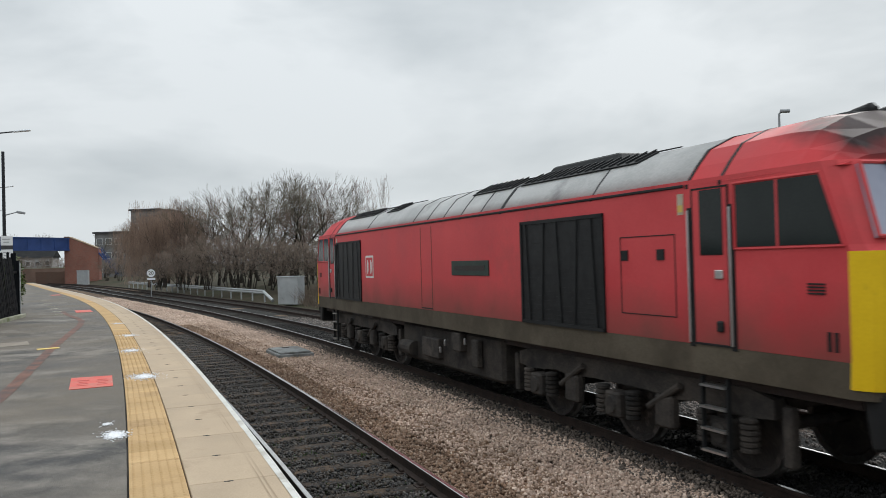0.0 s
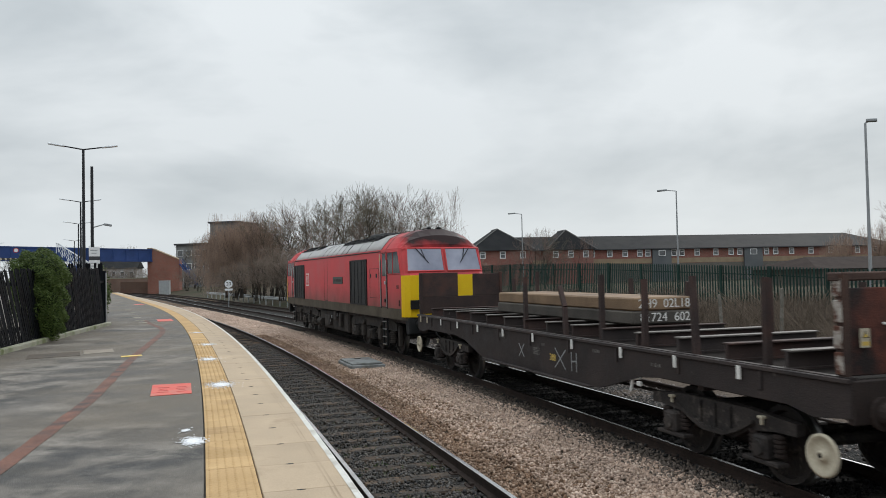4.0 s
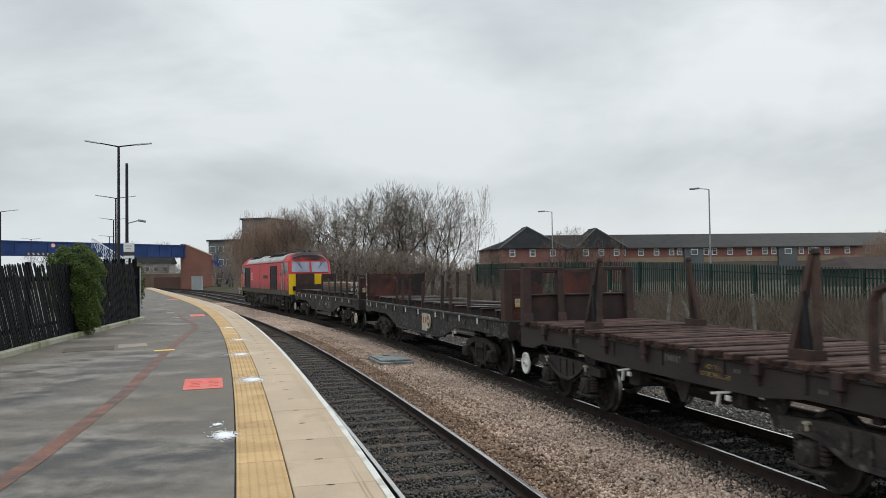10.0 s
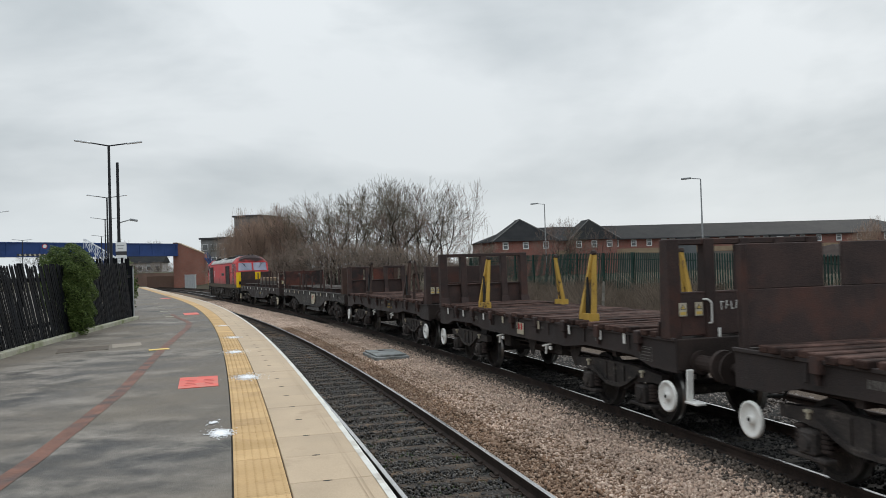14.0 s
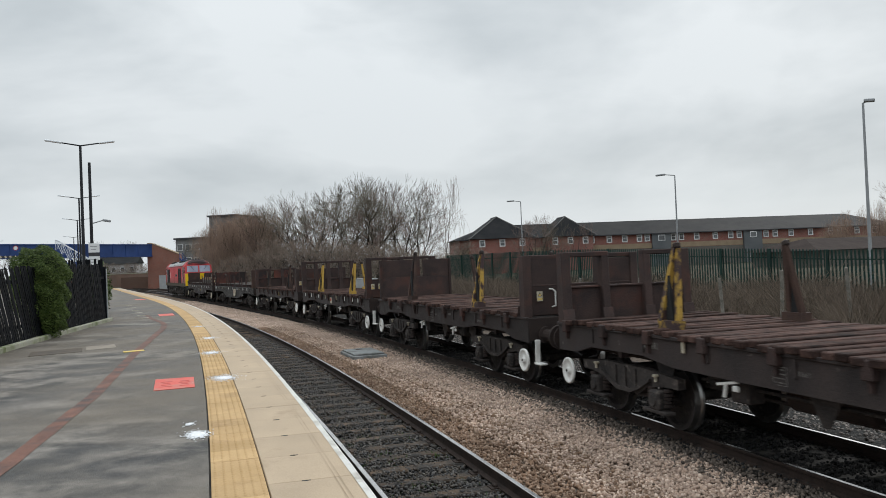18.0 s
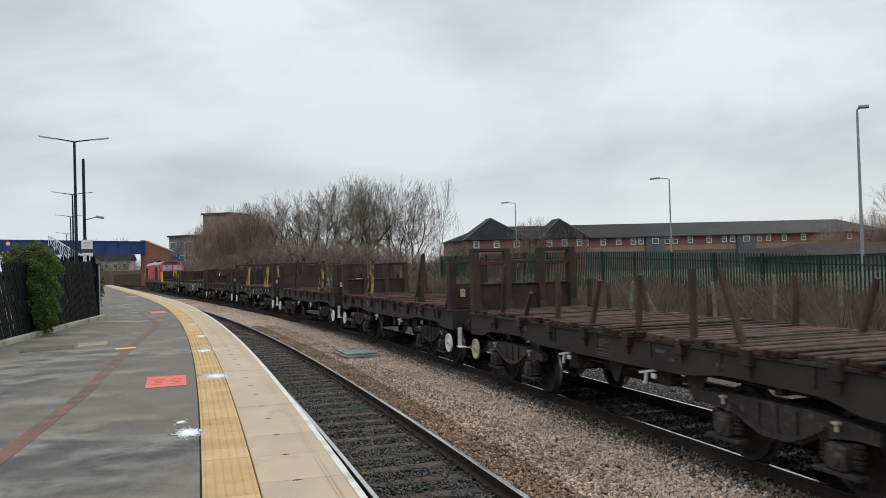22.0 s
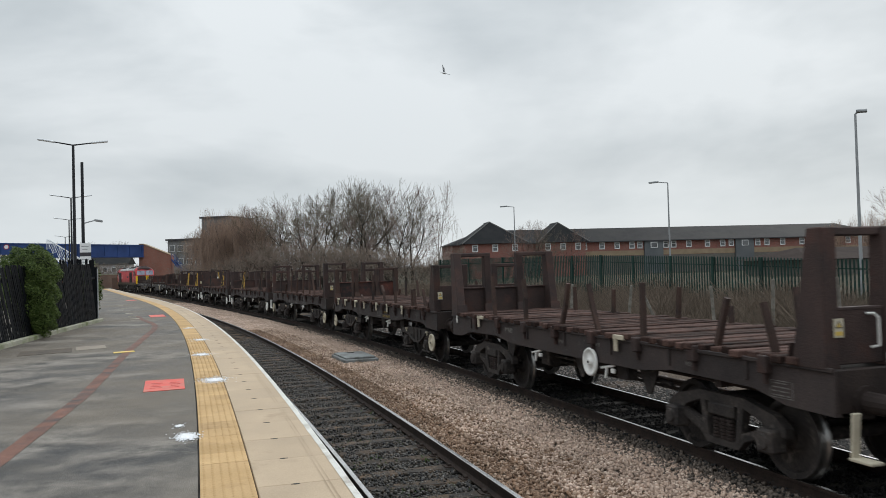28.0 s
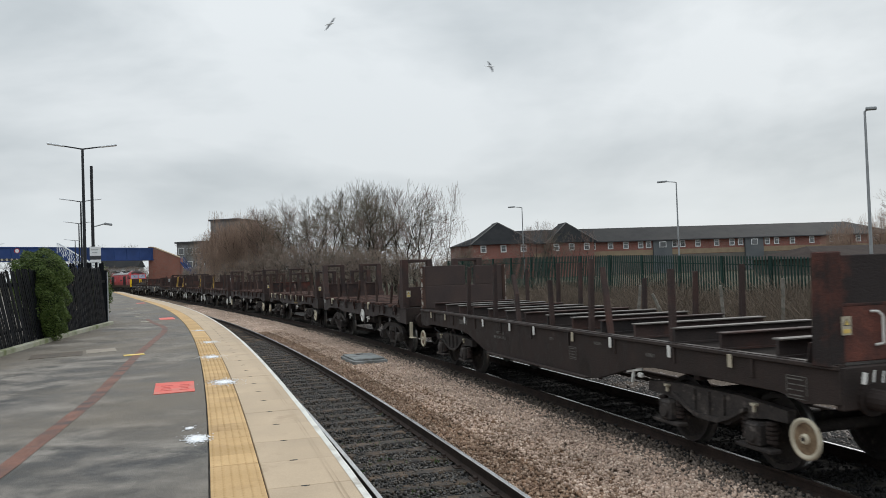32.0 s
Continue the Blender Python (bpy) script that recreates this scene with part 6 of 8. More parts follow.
wagon(3.90, -11.55, "rusty flat wagon with deep sides carrying cast steel slabs", True, False,
      dict(top=2.56, plate=1.9, posts=(1.19, -1.19), solid=((1.22, 0.10, 2.56), (-0.35, -1.22, 2.52)), mat=RUST_DARK, notes=(), slim=True, label="dark steel end wall with a notched top"),
      dict(top=2.46, plate=2.30, posts=(1.19, 0.4, -0.4, -1.19), slim=True, bars=((1.19, -1.19, 2.46),), mat=RUST_RED, post_mat=RUST_BROWN, notes=(1.0,), flaky=True),
      hand=((3.66, 0.60, CREAM), (-11.2, 0.60, CREAM)), whites=(3.55, 2.93, 1.72, 0.4, -1.0, -2.5, -4.0, -5.6, -7.2, -8.6, -9.9),
      stakes=near((-3.3, 2.42, 0.0, 0), (-5.05, 2.30, 0.05, 24), (-6.35, 2.45, 0.0, 0), (-7.6, 2.38, -0.05, 5), (-8.85, 2.42, 0.05, 0), (-10.2, 2.4, 0.0, 0)) + far((2.5, 2.45, 0.05, 0), (1.0, 2.62, 0.0, 0), (-3.6, 2.45, 0.05, 0), (-5.4, 2.40, -0.1, 0), (-7.6, 2.45, 0.0, 0), (-9.4, 2.4, 0.0, 0)),
      extra=each(chalked_side, number_bars(-2.2, 1.24), data_panel(-4.1, 1.06, 0.3, 0.12)))
wagon(-12.95, -28.35, "rust-streaked flat wagon with deep sides and empty load bearers", True, True,
      dict(top=2.52, plate=2.48, posts=(1.19, 0, -1.19), slim=True, mat=RUST_RED, post_mat=RUST_RED, chalk=True, notes=(), flaky=True, label="red flaking rust end wall"),
      dict(top=2.56, plate=1.98, posts=(1.19, -1.19), wide=0.2, mat=RUST_RED, post_mat=RUST_BROWN, notes=(0.98,), solid=((1.1, 0.32, 2.5), (-0.15, -1.2, 2.5)), bars=((1.19, -1.19, 2.56),), label="red rust end wall with an opening in the middle"),
      hand=((-22.15, 1.06, TAN),), whites=(-13.3, -13.9, -15.06, -16.62, -17.88, -19.4, -20.95, -22.8, -23.6, -25.0, -26.4),
      stakes=near((-18.4, 2.30, 0, 0), (-19.25, 2.28, -0.15, 0), (-20.85, 2.2, -0.1, 4), (-22.9, 2.42, -0.08, 0), (-23.7, 2.08, -0.05, 0), (-25.3, 2.45, 0, 0)) + far((-14.6, 2.22, 0.1, 0), (-16.5, 2.26, -0.05, 0), (-17.7, 2.6, -0.05, 0), (-21.4, 2.5, 0.06, 8), (-22.45, 2.4, 0.05, 0), (-24.6, 2.4, 0.1, 0), (-26.2, 2.35, 0, 0)),
      extra=each(bent_rail(-17.45, 1), mark_panel(-21.62, 1.02), number_bars(-15.7, 1.24, 8), data_panel(-27.6, 1.12, 0.34, 0.2)), body=SOLE_FLAKED)
wagon(-29.30, -40.9, "planked flat wagon with dark braced load brackets", False, False,
      dict(top=2.60, plate=2.0, posts=PORTALS, bars=bars(2.60), notes=(-0.42,)),
      dict(top=2.52, plate=2.0, posts=(1.19, -1.19), solid=((1.15, -1.15, 2.50),), notes=(1.08, 0.9), chalk=True),
      hand=((-29.68, 0.60, WHITE), (-40.73, 0.60, WHITE)), frames=[(u, s, 2.66, RUST_BROWN) for u in (-32.4, -37.85) for s in (1, -1)], brackets=(),
      extra=each(bent_rail(-38.9), words_at(-36.4, 1.24, NOT_LOOSE, 0.085, STENCIL_YELLOW), number_bars(-35.2, 1.26, 6, 0.10, STENCIL), number_bars(-31.9, 1.26), data_panel(-39.9, 1.12, 0.34, 0.2)))
wagon(-42.15, -54.0, "planked flat wagon with scraped yellow load brackets", False, False,
      dict(top=2.84, plate=1.98, posts=(1.19, 0.6, 0.0, -0.6, -1.19), wide=0.2, bars=((1.19, -1.19, 2.84),), notes=(1.12,)),
      dict(top=2.80, plate=2.02, posts=(1.19, 0.6, 0.0, -0.6, -1.19), wide=0.2, bars=((1.19, -1.19, 2.80),), notes=(1.08, 0.82), chalk=True),
      hand=((-42.55, 0.58, WHITE), (-53.82, 0.58, WHITE)), whites=(-43.0, -44.35, -45.9, -47.2, -49.2, -50.6, -51.8, -52.6), frames=[(u, s, 2.64, YELLOW_OLD) for u in (-45.3, -50.9) for s in (1, -1)],
      step=(-1,), extra=each(mark_panel(-48.2, 1.17, False), number_bars(-45.05, 1.24), data_panel(-53.2, 1.12, 0.34, 0.2)))
wagon(-55.40, -67.1, "planked flat wagon with a high plated end and hooked posts", False, False,
      dict(top=2.68, plate=2.12, posts=(1.19, -1.19), slim=True, solid=((1.2, 0.02, 2.68), (-0.25, -1.2, 2.68)), notes=(), label="dark brown end wall with a slot in the middle"),
      dict(top=2.60, plate=2.0, posts=PORTALS, bars=bars(2.60), solid=((1.12, 0.42, 2.56), (-0.42, -1.12, 2.5)), notes=(0.95,)),
      hand=((-55.75, 0.58, WHITE), (-66.95, 0.58, WHITE)), frames=[(-58.55, 1, 2.80, RUST_BROWN), (-58.55, -1, 2.62, RUST_BROWN), (-63.9, 1, 2.70, YELLOW_WORN), (-63.9, -1, 2.62, RUST_BROWN)],
      step=(-1,), extra=each(number_bars(-57.6, 1.24), data_panel(-61.0, 1.14)))
wagon(-68.5, -80.4, "planked flat wagon with four rust-brown load brackets", False, False,
      dict(top=2.62, plate=2.0, posts=PORTALS, bars=bars(2.62), notes=()),
      dict(top=2.58, plate=2.0, posts=PORTALS, bars=bars(2.58), notes=(0.95,)),
      hand=((-68.93, 0.6, WHITE), (-80.2, 0.6, WHITE)), frames=[(-71.75, 1, 2.60, YELLOW_WORN), (-71.8, -1, 2.58, RUST_BROWN), (-77.2, 1, 2.74, RUST_BROWN), (-77.2, -1, 2.62, RUST_BROWN)],
      whites=(-72.4,), step=(-1,), extra=each(number_bars(-71.4, 1.25), data_panel(-74.2, 1.14, 0.22, 0.2)))
wagon(-81.7, -93.45, "planked flat wagon with thin leaning stanchions", False, False,
      dict(top=2.84, plate=2.02, posts=PORTALS, bars=bars(2.84, 2.54), notes=(-0.25,), chalk=True),
      dict(top=2.82, plate=2.0, posts=PORTALS, bars=bars(2.82, 2.54), notes=(0.98,)),
      hand=((-82.08, 0.62, CREAM), (-93.3, 0.58, CREAM)),
      stakes=near((-83.25, 2.45, -0.2, 0), (-84.4, 1.98, -0.4, 0), (-85.85, 2.28, -0.15, 12), (-87.1, 2.22, -0.35, 0), (-88.55, 2.28, -0.08, 0), (-89.9, 2.35, 0.0, 0), (-90.9, 2.4, 0.45, 0)) + far((-82.9, 2.22, -0.05, 0), (-83.8, 2.08, 0.05, 0), (-85.3, 2.22, 0.25, 0), (-87.2, 2.0, 0, 0), (-89.2, 2.3, -0.1, 10), (-90.4, 2.3, -0.35, 0)),
      extra=each(data_panel(-87.75, 1.16), number_bars(-84.5, 1.25), words_at(-89.6, 1.16, ("ICB",), 0.07, STENCIL)))
wagon(-95.05, -106.93, "planked flat wagon with bent stanchions and cream cleats", False, False,
      dict(top=2.56, plate=2.02, posts=PORTALS, bars=bars(2.56), notes=(), mat=RUST_RED, post_mat=RUST_BROWN),
      dict(top=2.58, plate=2.02, posts=PORTALS, bars=bars(2.58), notes=(1.12,), foot=0.42),
      hand=((-95.32, 0.58, CREAM), (-106.62, 0.6, CREAM)), brackets=(-95.97, -97.12, -98.64, -99.89, -101.43, -102.67, -104.2),
      stakes=near((-97.45, 2.45, 0, 0), (-98.98, 1.72, 0.5, 0), (-100.25, 2.34, -0.08, 0), (-101.7, 2.1, 0.2, 32), (-102.9, 2.26, 0.14, 0), (-104.76, 1.95, 0.08, 0), (-104.5, 1.93, 0.0, 0), (-105.73, 1.98, 0.3, 0)) + far((-95.9, 1.86, -0.4, 20), (-96.9, 2.15, 0, 0), (-98.4, 2.18, 0.16, 0), (-100.4, 2.22, 0.05, 0), (-102.03, 2.3, 0, 0), (-104.0, 2.2, 0.1, 0)),
      extra=each(words_at(-102.3, 1.18, NOT_LOOSE, 0.10, STENCIL_YELLOW), number_bars(-98.2, 1.22), data_panel(-101.45, 1.12, 0.4, 0.16)))
wagon(-108.2, -120.05, "planked flat wagon on cast bogies with bent stanchions", False, True,
      dict(top=2.84, plate=2.0, posts=PORTALS, bars=bars(2.84), wide=0.19, notes=(), foot=0.42),
      dict(top=2.82, plate=1.98, posts=PORTALS, bars=bars(2.82), wide=0.19, notes=(1.12,), foot=0.42),
      hand=((-115.08, 0.97, WHITE),), whites=(-108.6,), brackets=(-110.2, -116.0), step=(-1,),
      stakes=near((-110.6, 2.3, 0.1, 0), (-112.2, 2.25, 0, 10), (-113.7, 2.2, -0.4, 10), (-115.08, 2.2, 0.4, -10), (-116.36, 2.22, 0, 0), (-118.0, 2.08, -0.25, 0), (-119.1, 2.04, 0.2, 0)) + far((-110.0, 2.1, 0.05, 0), (-111.66, 2.08, -0.05, 0), (-113.95, 2.16, -0.08, 0), (-115.44, 1.88, 0, 0), (-117.0, 2.2, 0.1, 0), (-118.5, 2.2, 0, 0)),
      extra=each(data_panel(-119.3, 1.10, 0.34, 0.18), number_bars(-111.5, 1.24)))
wagon(-121.55, -136.7, "dark flat wagon with deep sides and empty load bearers", True, False,
      dict(top=2.60, plate=2.05, posts=(1.19, -1.19), slim=True, solid=((1.22, -0.04, 2.60), (-0.34, -1.22, 2.58)), mat=RUST_DULL, post_mat=RUST_BROWN, notes=(), flaky=True, label="rusty end wall with a slot and flaking pale edges"),
      dict(top=2.56, plate=2.0, posts=(1.19, 0.0, -1.19), wide=0.2, solid=((1.12, 0.06, 2.52), (-0.06, -1.2, 2.5)), mat=RUST_RED, post_mat=RUST_RED, notes=(1.08,), chalk=True),
      hand=((-121.85, 0.62, TAN), (-136.25, 0.60, TAN)), whites=(-122.61, -123.82, -125.33, -126.55, -128.10, -129.29, -130.88, -132.16, -133.75, -135.03),
      stakes=near((-125.15, 2.52, -0.12, 0), (-126.9, 2.56, -0.04, 0), (-128.2, 2.36, 0.14, 12), (-129.75, 2.24, 0.04, 0), (-131.25, 2.58, -0.06, 0), (-131.9, 2.45, 0.2, 0), (-133.6, 2.4, 0, 0)) + far((-123.6, 2.5, 0, 0), (-125.45, 2.64, -0.04, 0), (-126.6, 2.64, -0.04, 0), (-129.3, 2.3, -0.04, 0), (-130.97, 2.42, -0.04, 0), (-132.23, 2.52, -0.04, 0), (-134.2, 2.4, 0, 0)),
      body=SOLE_PLAIN, extra=each(headstock_chalk, words_at(-127.5, 1.14, NOT_LOOSE, 0.085, STENCIL), data_panel(-130.82, 1.02, 0.26, 0.2), number_bars(-124.9, 1.24, 8, 0.10, STENCIL), data_panel(-136.1, 1.12, 0.3, 0.24)))

# cast steel slabs on the first wagon: things of their own that ride with it
slab_u = (-0.1, -6.13)
slab_mid = sum(slab_u) / 2
for k, (z, h, mtl) in enumerate(((1.725, 0.22, SLAB_SIDE), (1.952, 0.22, SLAB_TOP))):
    sl = thing("steel_slab", "long cast steel slab with pale scale lying on a wagon" if k else "dark cast steel slab lying on wagon bearers", "steel slab", group="steel slabs")
    part("slab_body", boxed((0, -0.17 - 0.02 * k, z), (slab_u[0] - slab_u[1] - 0.03 * k, 1.18, h), bevel=0.025), mtl, sl)
    for y, words in (((0.02, "81724"), (-0.53, "602")), ((0.12, "2H9"), (-0.44, "02L18")))[k]:
        t = part("lettering", lettering(words, 0.21, WHITE), None, sl, "white hand-painted figures")
        t.matrix_local = Matrix.Translation((-(slab_u[0] - slab_u[1] - 0.03 * k) / 2 - 0.003, y, z)) @ Matrix.Rotation(-math.pi / 2, 4, "Z")
    MOVING.append((sl, slab_mid))

# ---- locomotive ----
LOCO_U = 15.16
loco = thing("locomotive", "faded red diesel freight locomotive with a yellow front and grey roof", "locomotive")
HC = 9.71


def ring(z, corner, bulge, hw=1.32, mid=None):
    """A plan outline at height z."""
    mid = bulge + 0.05 if mid is None else mid
    half = [(-corner, hw), (-corner - 0.13, hw - 0.06), (-bulge + 0.05, 1.12), (-mid, 0.0), (-bulge + 0.05, -1.12), (-corner - 0.13, -hw + 0.06), (-corner, -hw)]
    other = [(-x, -y) for x, y in half]
    return [Vector((x, y, z)) for x, y in half + other]


RINGS = [(1.5, 9.71, 10.0), (2.5, 9.71, 10.0), (2.56, 9.67, 9.95), (3.34, 9.40, 9.66)]
bm = loft(bmesh.new(), [ring(*r) for r in RINGS])
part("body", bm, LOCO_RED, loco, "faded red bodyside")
bm = loft(bmesh.new(), [ring(1.17, 9.69, 9.97, 1.31), ring(1.498, 9.705, 9.99, 1.318)])
part("skirt", bm, LOCO_SKIRT, loco, "dusty grey lower skirt")


def roof_section(x, k=1.0, drop=0.0):
    pts = [(1.322, 3.285), (1.16, 3.50), (0.98, 3.70), (0.62, 3.86), (0.25, 3.93), (0, 3.94), (-0.25, 3.93), (-0.62, 3.86), (-0.98, 3.70), (-1.16, 3.50), (-1.322, 3.285)]
    return [Vector((x, y * (1 - 0.06 * (1 - k)), 3.285 + (z - 3.285) * k - drop)) for y, z in pts]


bm = loft(bmesh.new(), [roof_section(x) for x in (-7.5, -4, 0, 4, 7.5)])
part("roof", smooth(shared("roof", bm, LOCO_GREY)), None, loco, "weathered grey roof panels")
for d in (-1, 1):
    secs = [roof_section(d * 7.505), roof_section(d * 8.75, 1.03), roof_section(d * 9.12, 0.97), roof_section(d * 9.46, 0.66), roof_section(d * 9.60, 0.24), roof_section(d * 9.61, 0.05)]
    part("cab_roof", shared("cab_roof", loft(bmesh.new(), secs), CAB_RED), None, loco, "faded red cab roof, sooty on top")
    for x in (7.52, 8.05):
        bm = bmesh.new()
        a = [p + Vector((0, 0, 0.012)) for p in roof_section(d * x)]
        b = [p + Vector((0, 0, 0.012)) for p in roof_section(d * (x + 0.05))]
        loft(bm, [a + [p + Vector((0, 0, -0.05)) for p in a[::-1]], b + [p + Vector((0, 0, -0.05)) for p in b[::-1]]])
        part("roof_seam", bm, SOOT, loco)
    # horns on a base plate
    base_ = part("horn_base", boxed((d * 8.75, 0, 3.88), (0.5, 0.8, 0.10), bevel=0.03), SOOT, loco)
    for y in (-0.16, 0.16):
        bm = tube(bmesh.new(), (d * 8.80, y, 3.92), (d * 9.02, y, 3.94), 0.06, 0.075, n=14)
        part("horn", tube(bm, (d * 9.02, y, 3.94), (d * 9.08, y, 3.93), 0.075, 0.04, n=14), SOOT, base_)
# roof seams, dark vents and the silencer hump
for x in (-5.6, -2.9, -2.05, -1.2, -0.35, 0.5, 1.35, 4.6):
    bm = bmesh.new()
    a = [p + Vector((0, 0, 0.010)) for p in roof_section(x)]
    b = [p + Vector((0, 0, 0.010)) for p in roof_section(x + (0.10 if x == -2.9 else 0.03))]
    loft(bm, [a + [p + Vector((0, 0, -0.04)) for p in a[::-1]], b + [p + Vector((0, 0, -0.04)) for p in b[::-1]]])
    part("roof_seam", bm, SOOT, loco)
for x0, x1 in ((-6.2, -3.0), (-2.7, -1.1), (4.9, 7.2), (3.0, 3.9)):
    for s in (1, -1):
        bm = bmesh.new()
        prism(bm, [(s * 0.98, 3.705), (s * 0.62, 3.868), (s * 0.25, 3.942), (s * 0.25, 3.96), (s * 0.62, 3.888), (s * 1.0, 3.72)], x0, x1, "x")
        v = part("roof_vent", bm, SOOT, loco, "black roof vent")
        n = int((x1 - x0) / 0.2)
        for k in range(n):
            part("vent_slat", prism(bmesh.new(), [(s * 0.96, 3.725), (s * 0.62, 3.885), (s * 0.62, 3.92), (s * 0.97, 3.76)], x0 + 0.2 * k + 0.06, x0 + 0.2 * k + 0.09, "x"), GRILLE, v)
part("silencer_hump", boxed((-4.0, 0, 3.97), (2.2, 0.9, 0.14), taper=0.85, bevel=0.03), SOOT, loco)
for s in (1, -1):
    part("cantrail_gutter", boxed((0, s * 1.326, 3.285), (15.0, 0.024, 0.034), bevel=0.006), SOOT, loco)
    # bodyside fittings, mirrored to the other side
    for r0, r1, z0, z1 in ((3.83, 6.13, 1.50, 3.08), (14.8, 17.15, 1.50, 3.08)):
        x0, x1 = -HC + r0, -HC + r1
        g = part("side_grille", boxed(((x0 + x1) / 2, s * 1.322, (z0 + z1) / 2), (x1 - x0, 0.02, z1 - z0)), GRILLE, loco, "dark side grille")
        bm = bmesh.new()
        for a, b, c, d in ((x0, x1, z0, z0 + 0.05), (x0, x1, z1 - 0.05, z1), (x0, x0 + 0.05, z0, z1), (x1 - 0.05, x1, z0, z1)):
            box(bm, ((a + b) / 2, s * 1.335, (c + d) / 2), (b - a, 0.03, d - c))
        part("grille_frame", bm, SOOT, g)
        for k in range(22):
            z = z0 + 0.09 + k * (z1 - z0 - 0.16) / 21
            part("grille_slat", boxed(((x0 + x1) / 2, s * 1.3325, z), (x1 - x0 - 0.1, 0.006, 0.016), (0, 0, 0)), GRILLE, g)
        for k in range(5):
            part("grille_strut", boxed((x0 + (x1 - x0) * (k + 0.5) / 5, s * 1.347, (z0 + z1) / 2), (0.022, 0.012, z1 - z0 - 0.1), (0, 4 * (-1) ** k, 0)), SOOT, g)
    n = part("nameplate", boxed((-HC + 8.12, s * 1.327, 2.355), (1.60, 0.02, 0.27), bevel=0.004), PLATE, loco, "dark cast nameplate")
    part("plate_bar", boxed((-HC + 8.12, s * 1.340, 2.355), (1.3, 0.006, 0.09)), SOLE, n)
    for r, w, z0, z1 in ((9.95, 0.014, 1.52, 3.2), (10.55, 0.014, 1.52, 3.2), (2.4, 0.012, 1.78, 2.74), (3.47, 0.012, 1.78, 2.74)):
        part("panel_seam", boxed((-HC + r, s * 1.322, (z0 + z1) / 2), (w, 0.006, z1 - z0)), SOOT if r < 9 else LOCO_SKIRT, loco)
    for z in (1.78, 2.74):
        part("panel_seam", boxed((-HC + 2.935, s * 1.322, z), (1.07, 0.006, 0.012)), SOOT, loco)
    part("panel_seam", boxed((-HC + 10.25, s * 1.322, 1.53), (0.6, 0.008, 0.025)), SOOT, loco)
    for r in (2.66, 3.38):
        part("small_vent", boxed((-HC + r, s * 1.325, 2.51), (0.14, 0.014, 0.13)), SOOT, loco)
    lg = part("logo_panel", boxed((-HC + 14.1, s * 1.323, 2.39), (0.62, 0.008, 0.56)), WHITE, loco, "white boxed mark")
    part("logo_ground", boxed((-HC + 14.1, s * 1.328, 2.39), (0.52, 0.006, 0.46)), LOCO_RED, lg)
    for dx in (-0.13, 0.13):
        part("logo_shape", boxed((-HC + 14.1 + dx, s * 1.333, 2.39), (0.05, 0.006, 0.34)), WHITE, lg)
        part("logo_shape", boxed((-HC + 14.1 + dx - 0.06 * s, s * 1.333, 2.39), (0.03, 0.006, 0.24)), WHITE, lg)
    for d in (-1, 1):
        def X(r):
            return d * (HC - r)
        # cab side windows with seals
        bm = prism(bmesh.new(), [(X(0.10), 2.57), (X(1.40), 2.57), (X(1.40), 3.22), (X(0.33), 3.22)], *sorted((s * 1.316, s * 1.327)))
        wn_ = part("cab_window", bm, CABGLASS, loco, "dark cab side window")
        bm = bmesh.new()
        for a, b in (((0.06, 2.55), (1.43, 2.55)), ((1.43, 2.55), (1.43, 3.24)), ((1.43, 3.24), (0.31, 3.24)), ((0.31, 3.24), (0.06, 2.55)), ((0.84, 2.55), (0.84, 3.24))):
            tube(bm, (X(a[0]), s * 1.325, a[1]), (X(b[0]), s * 1.325, b[1]), 0.015, n=6)
        part("window_frame", bm, LOCO_RED, wn_)
        # cab door with its window and rails
        dr = part("cab_door", boxed((X(1.80), s * 1.322, 2.37), (0.56, 0.012, 1.72), bevel=0.004), LOCO_RED, loco, "red cab door")
        bm = bmesh.new()
        for a, b, c, e in ((1.51, 1.53, 1.52, 3.24), (2.07, 2.09, 1.52, 3.24), (1.51, 2.09, 3.22, 3.24), (1.51, 2.09, 1.50, 1.525)):
            box(bm, ((X(a) + X(b)) / 2, s * 1.326, (c + e) / 2), (abs(b - a), 0.014, e - c))
        part("door_gap", bm, SOOT, dr)
        part("door_window", boxed((X(1.78), s * 1.329, 2.85), (0.36, 0.012, 0.72), bevel=0.005), CABGLASS, dr, "green-tinted door window")
        part("door_handle", boxed((X(1.66), s * 1.34, 2.28), (0.12, 0.03, 0.10), bevel=0.01), STEEL, dr)
        part("door_handle", boxed((X(1.66), s * 1.34, 1.72), (0.10, 0.04, 0.12), bevel=0.015), SOOT, dr)
        for r in (1.47, 2.13):
            part("handrail_recess", boxed((X(r), s * 1.323, 2.25), (0.075, 0.012, 1.56)), SOOT, loco)
            bm = bmesh.new()
            tube(bm, (X(r), s * 1.355, 1.52), (X(r), s * 1.355, 3.0), 0.013, n=8)
            part("handrail", bm, STEEL, loco, "polished handrail")
        for z in (2.11, 2.14, 2.17, 2.20):
            part("vent_slat", boxed((X(0.39), s * 1.325, z), (0.20, 0.014, 0.015)), SOOT, loco)
        for r in (0.18, 0.26):
            part("drain_slot", boxed((X(r), s * 1.323, 1.67), (0.04, 0.012, 0.18)), SOOT, loco)
        nt = part("notice", boxed((X(2.28), s * 1.323, 3.08), (0.10, 0.008, 0.24)), CREAM, loco, "small yellow warning notice")
        part("notice_mark", boxed((X(2.28), s * 1.329, 3.03), (0.08, 0.004, 0.08)), PAINT_YELLOW, nt)
        # steps
        bm = bmesh.new()
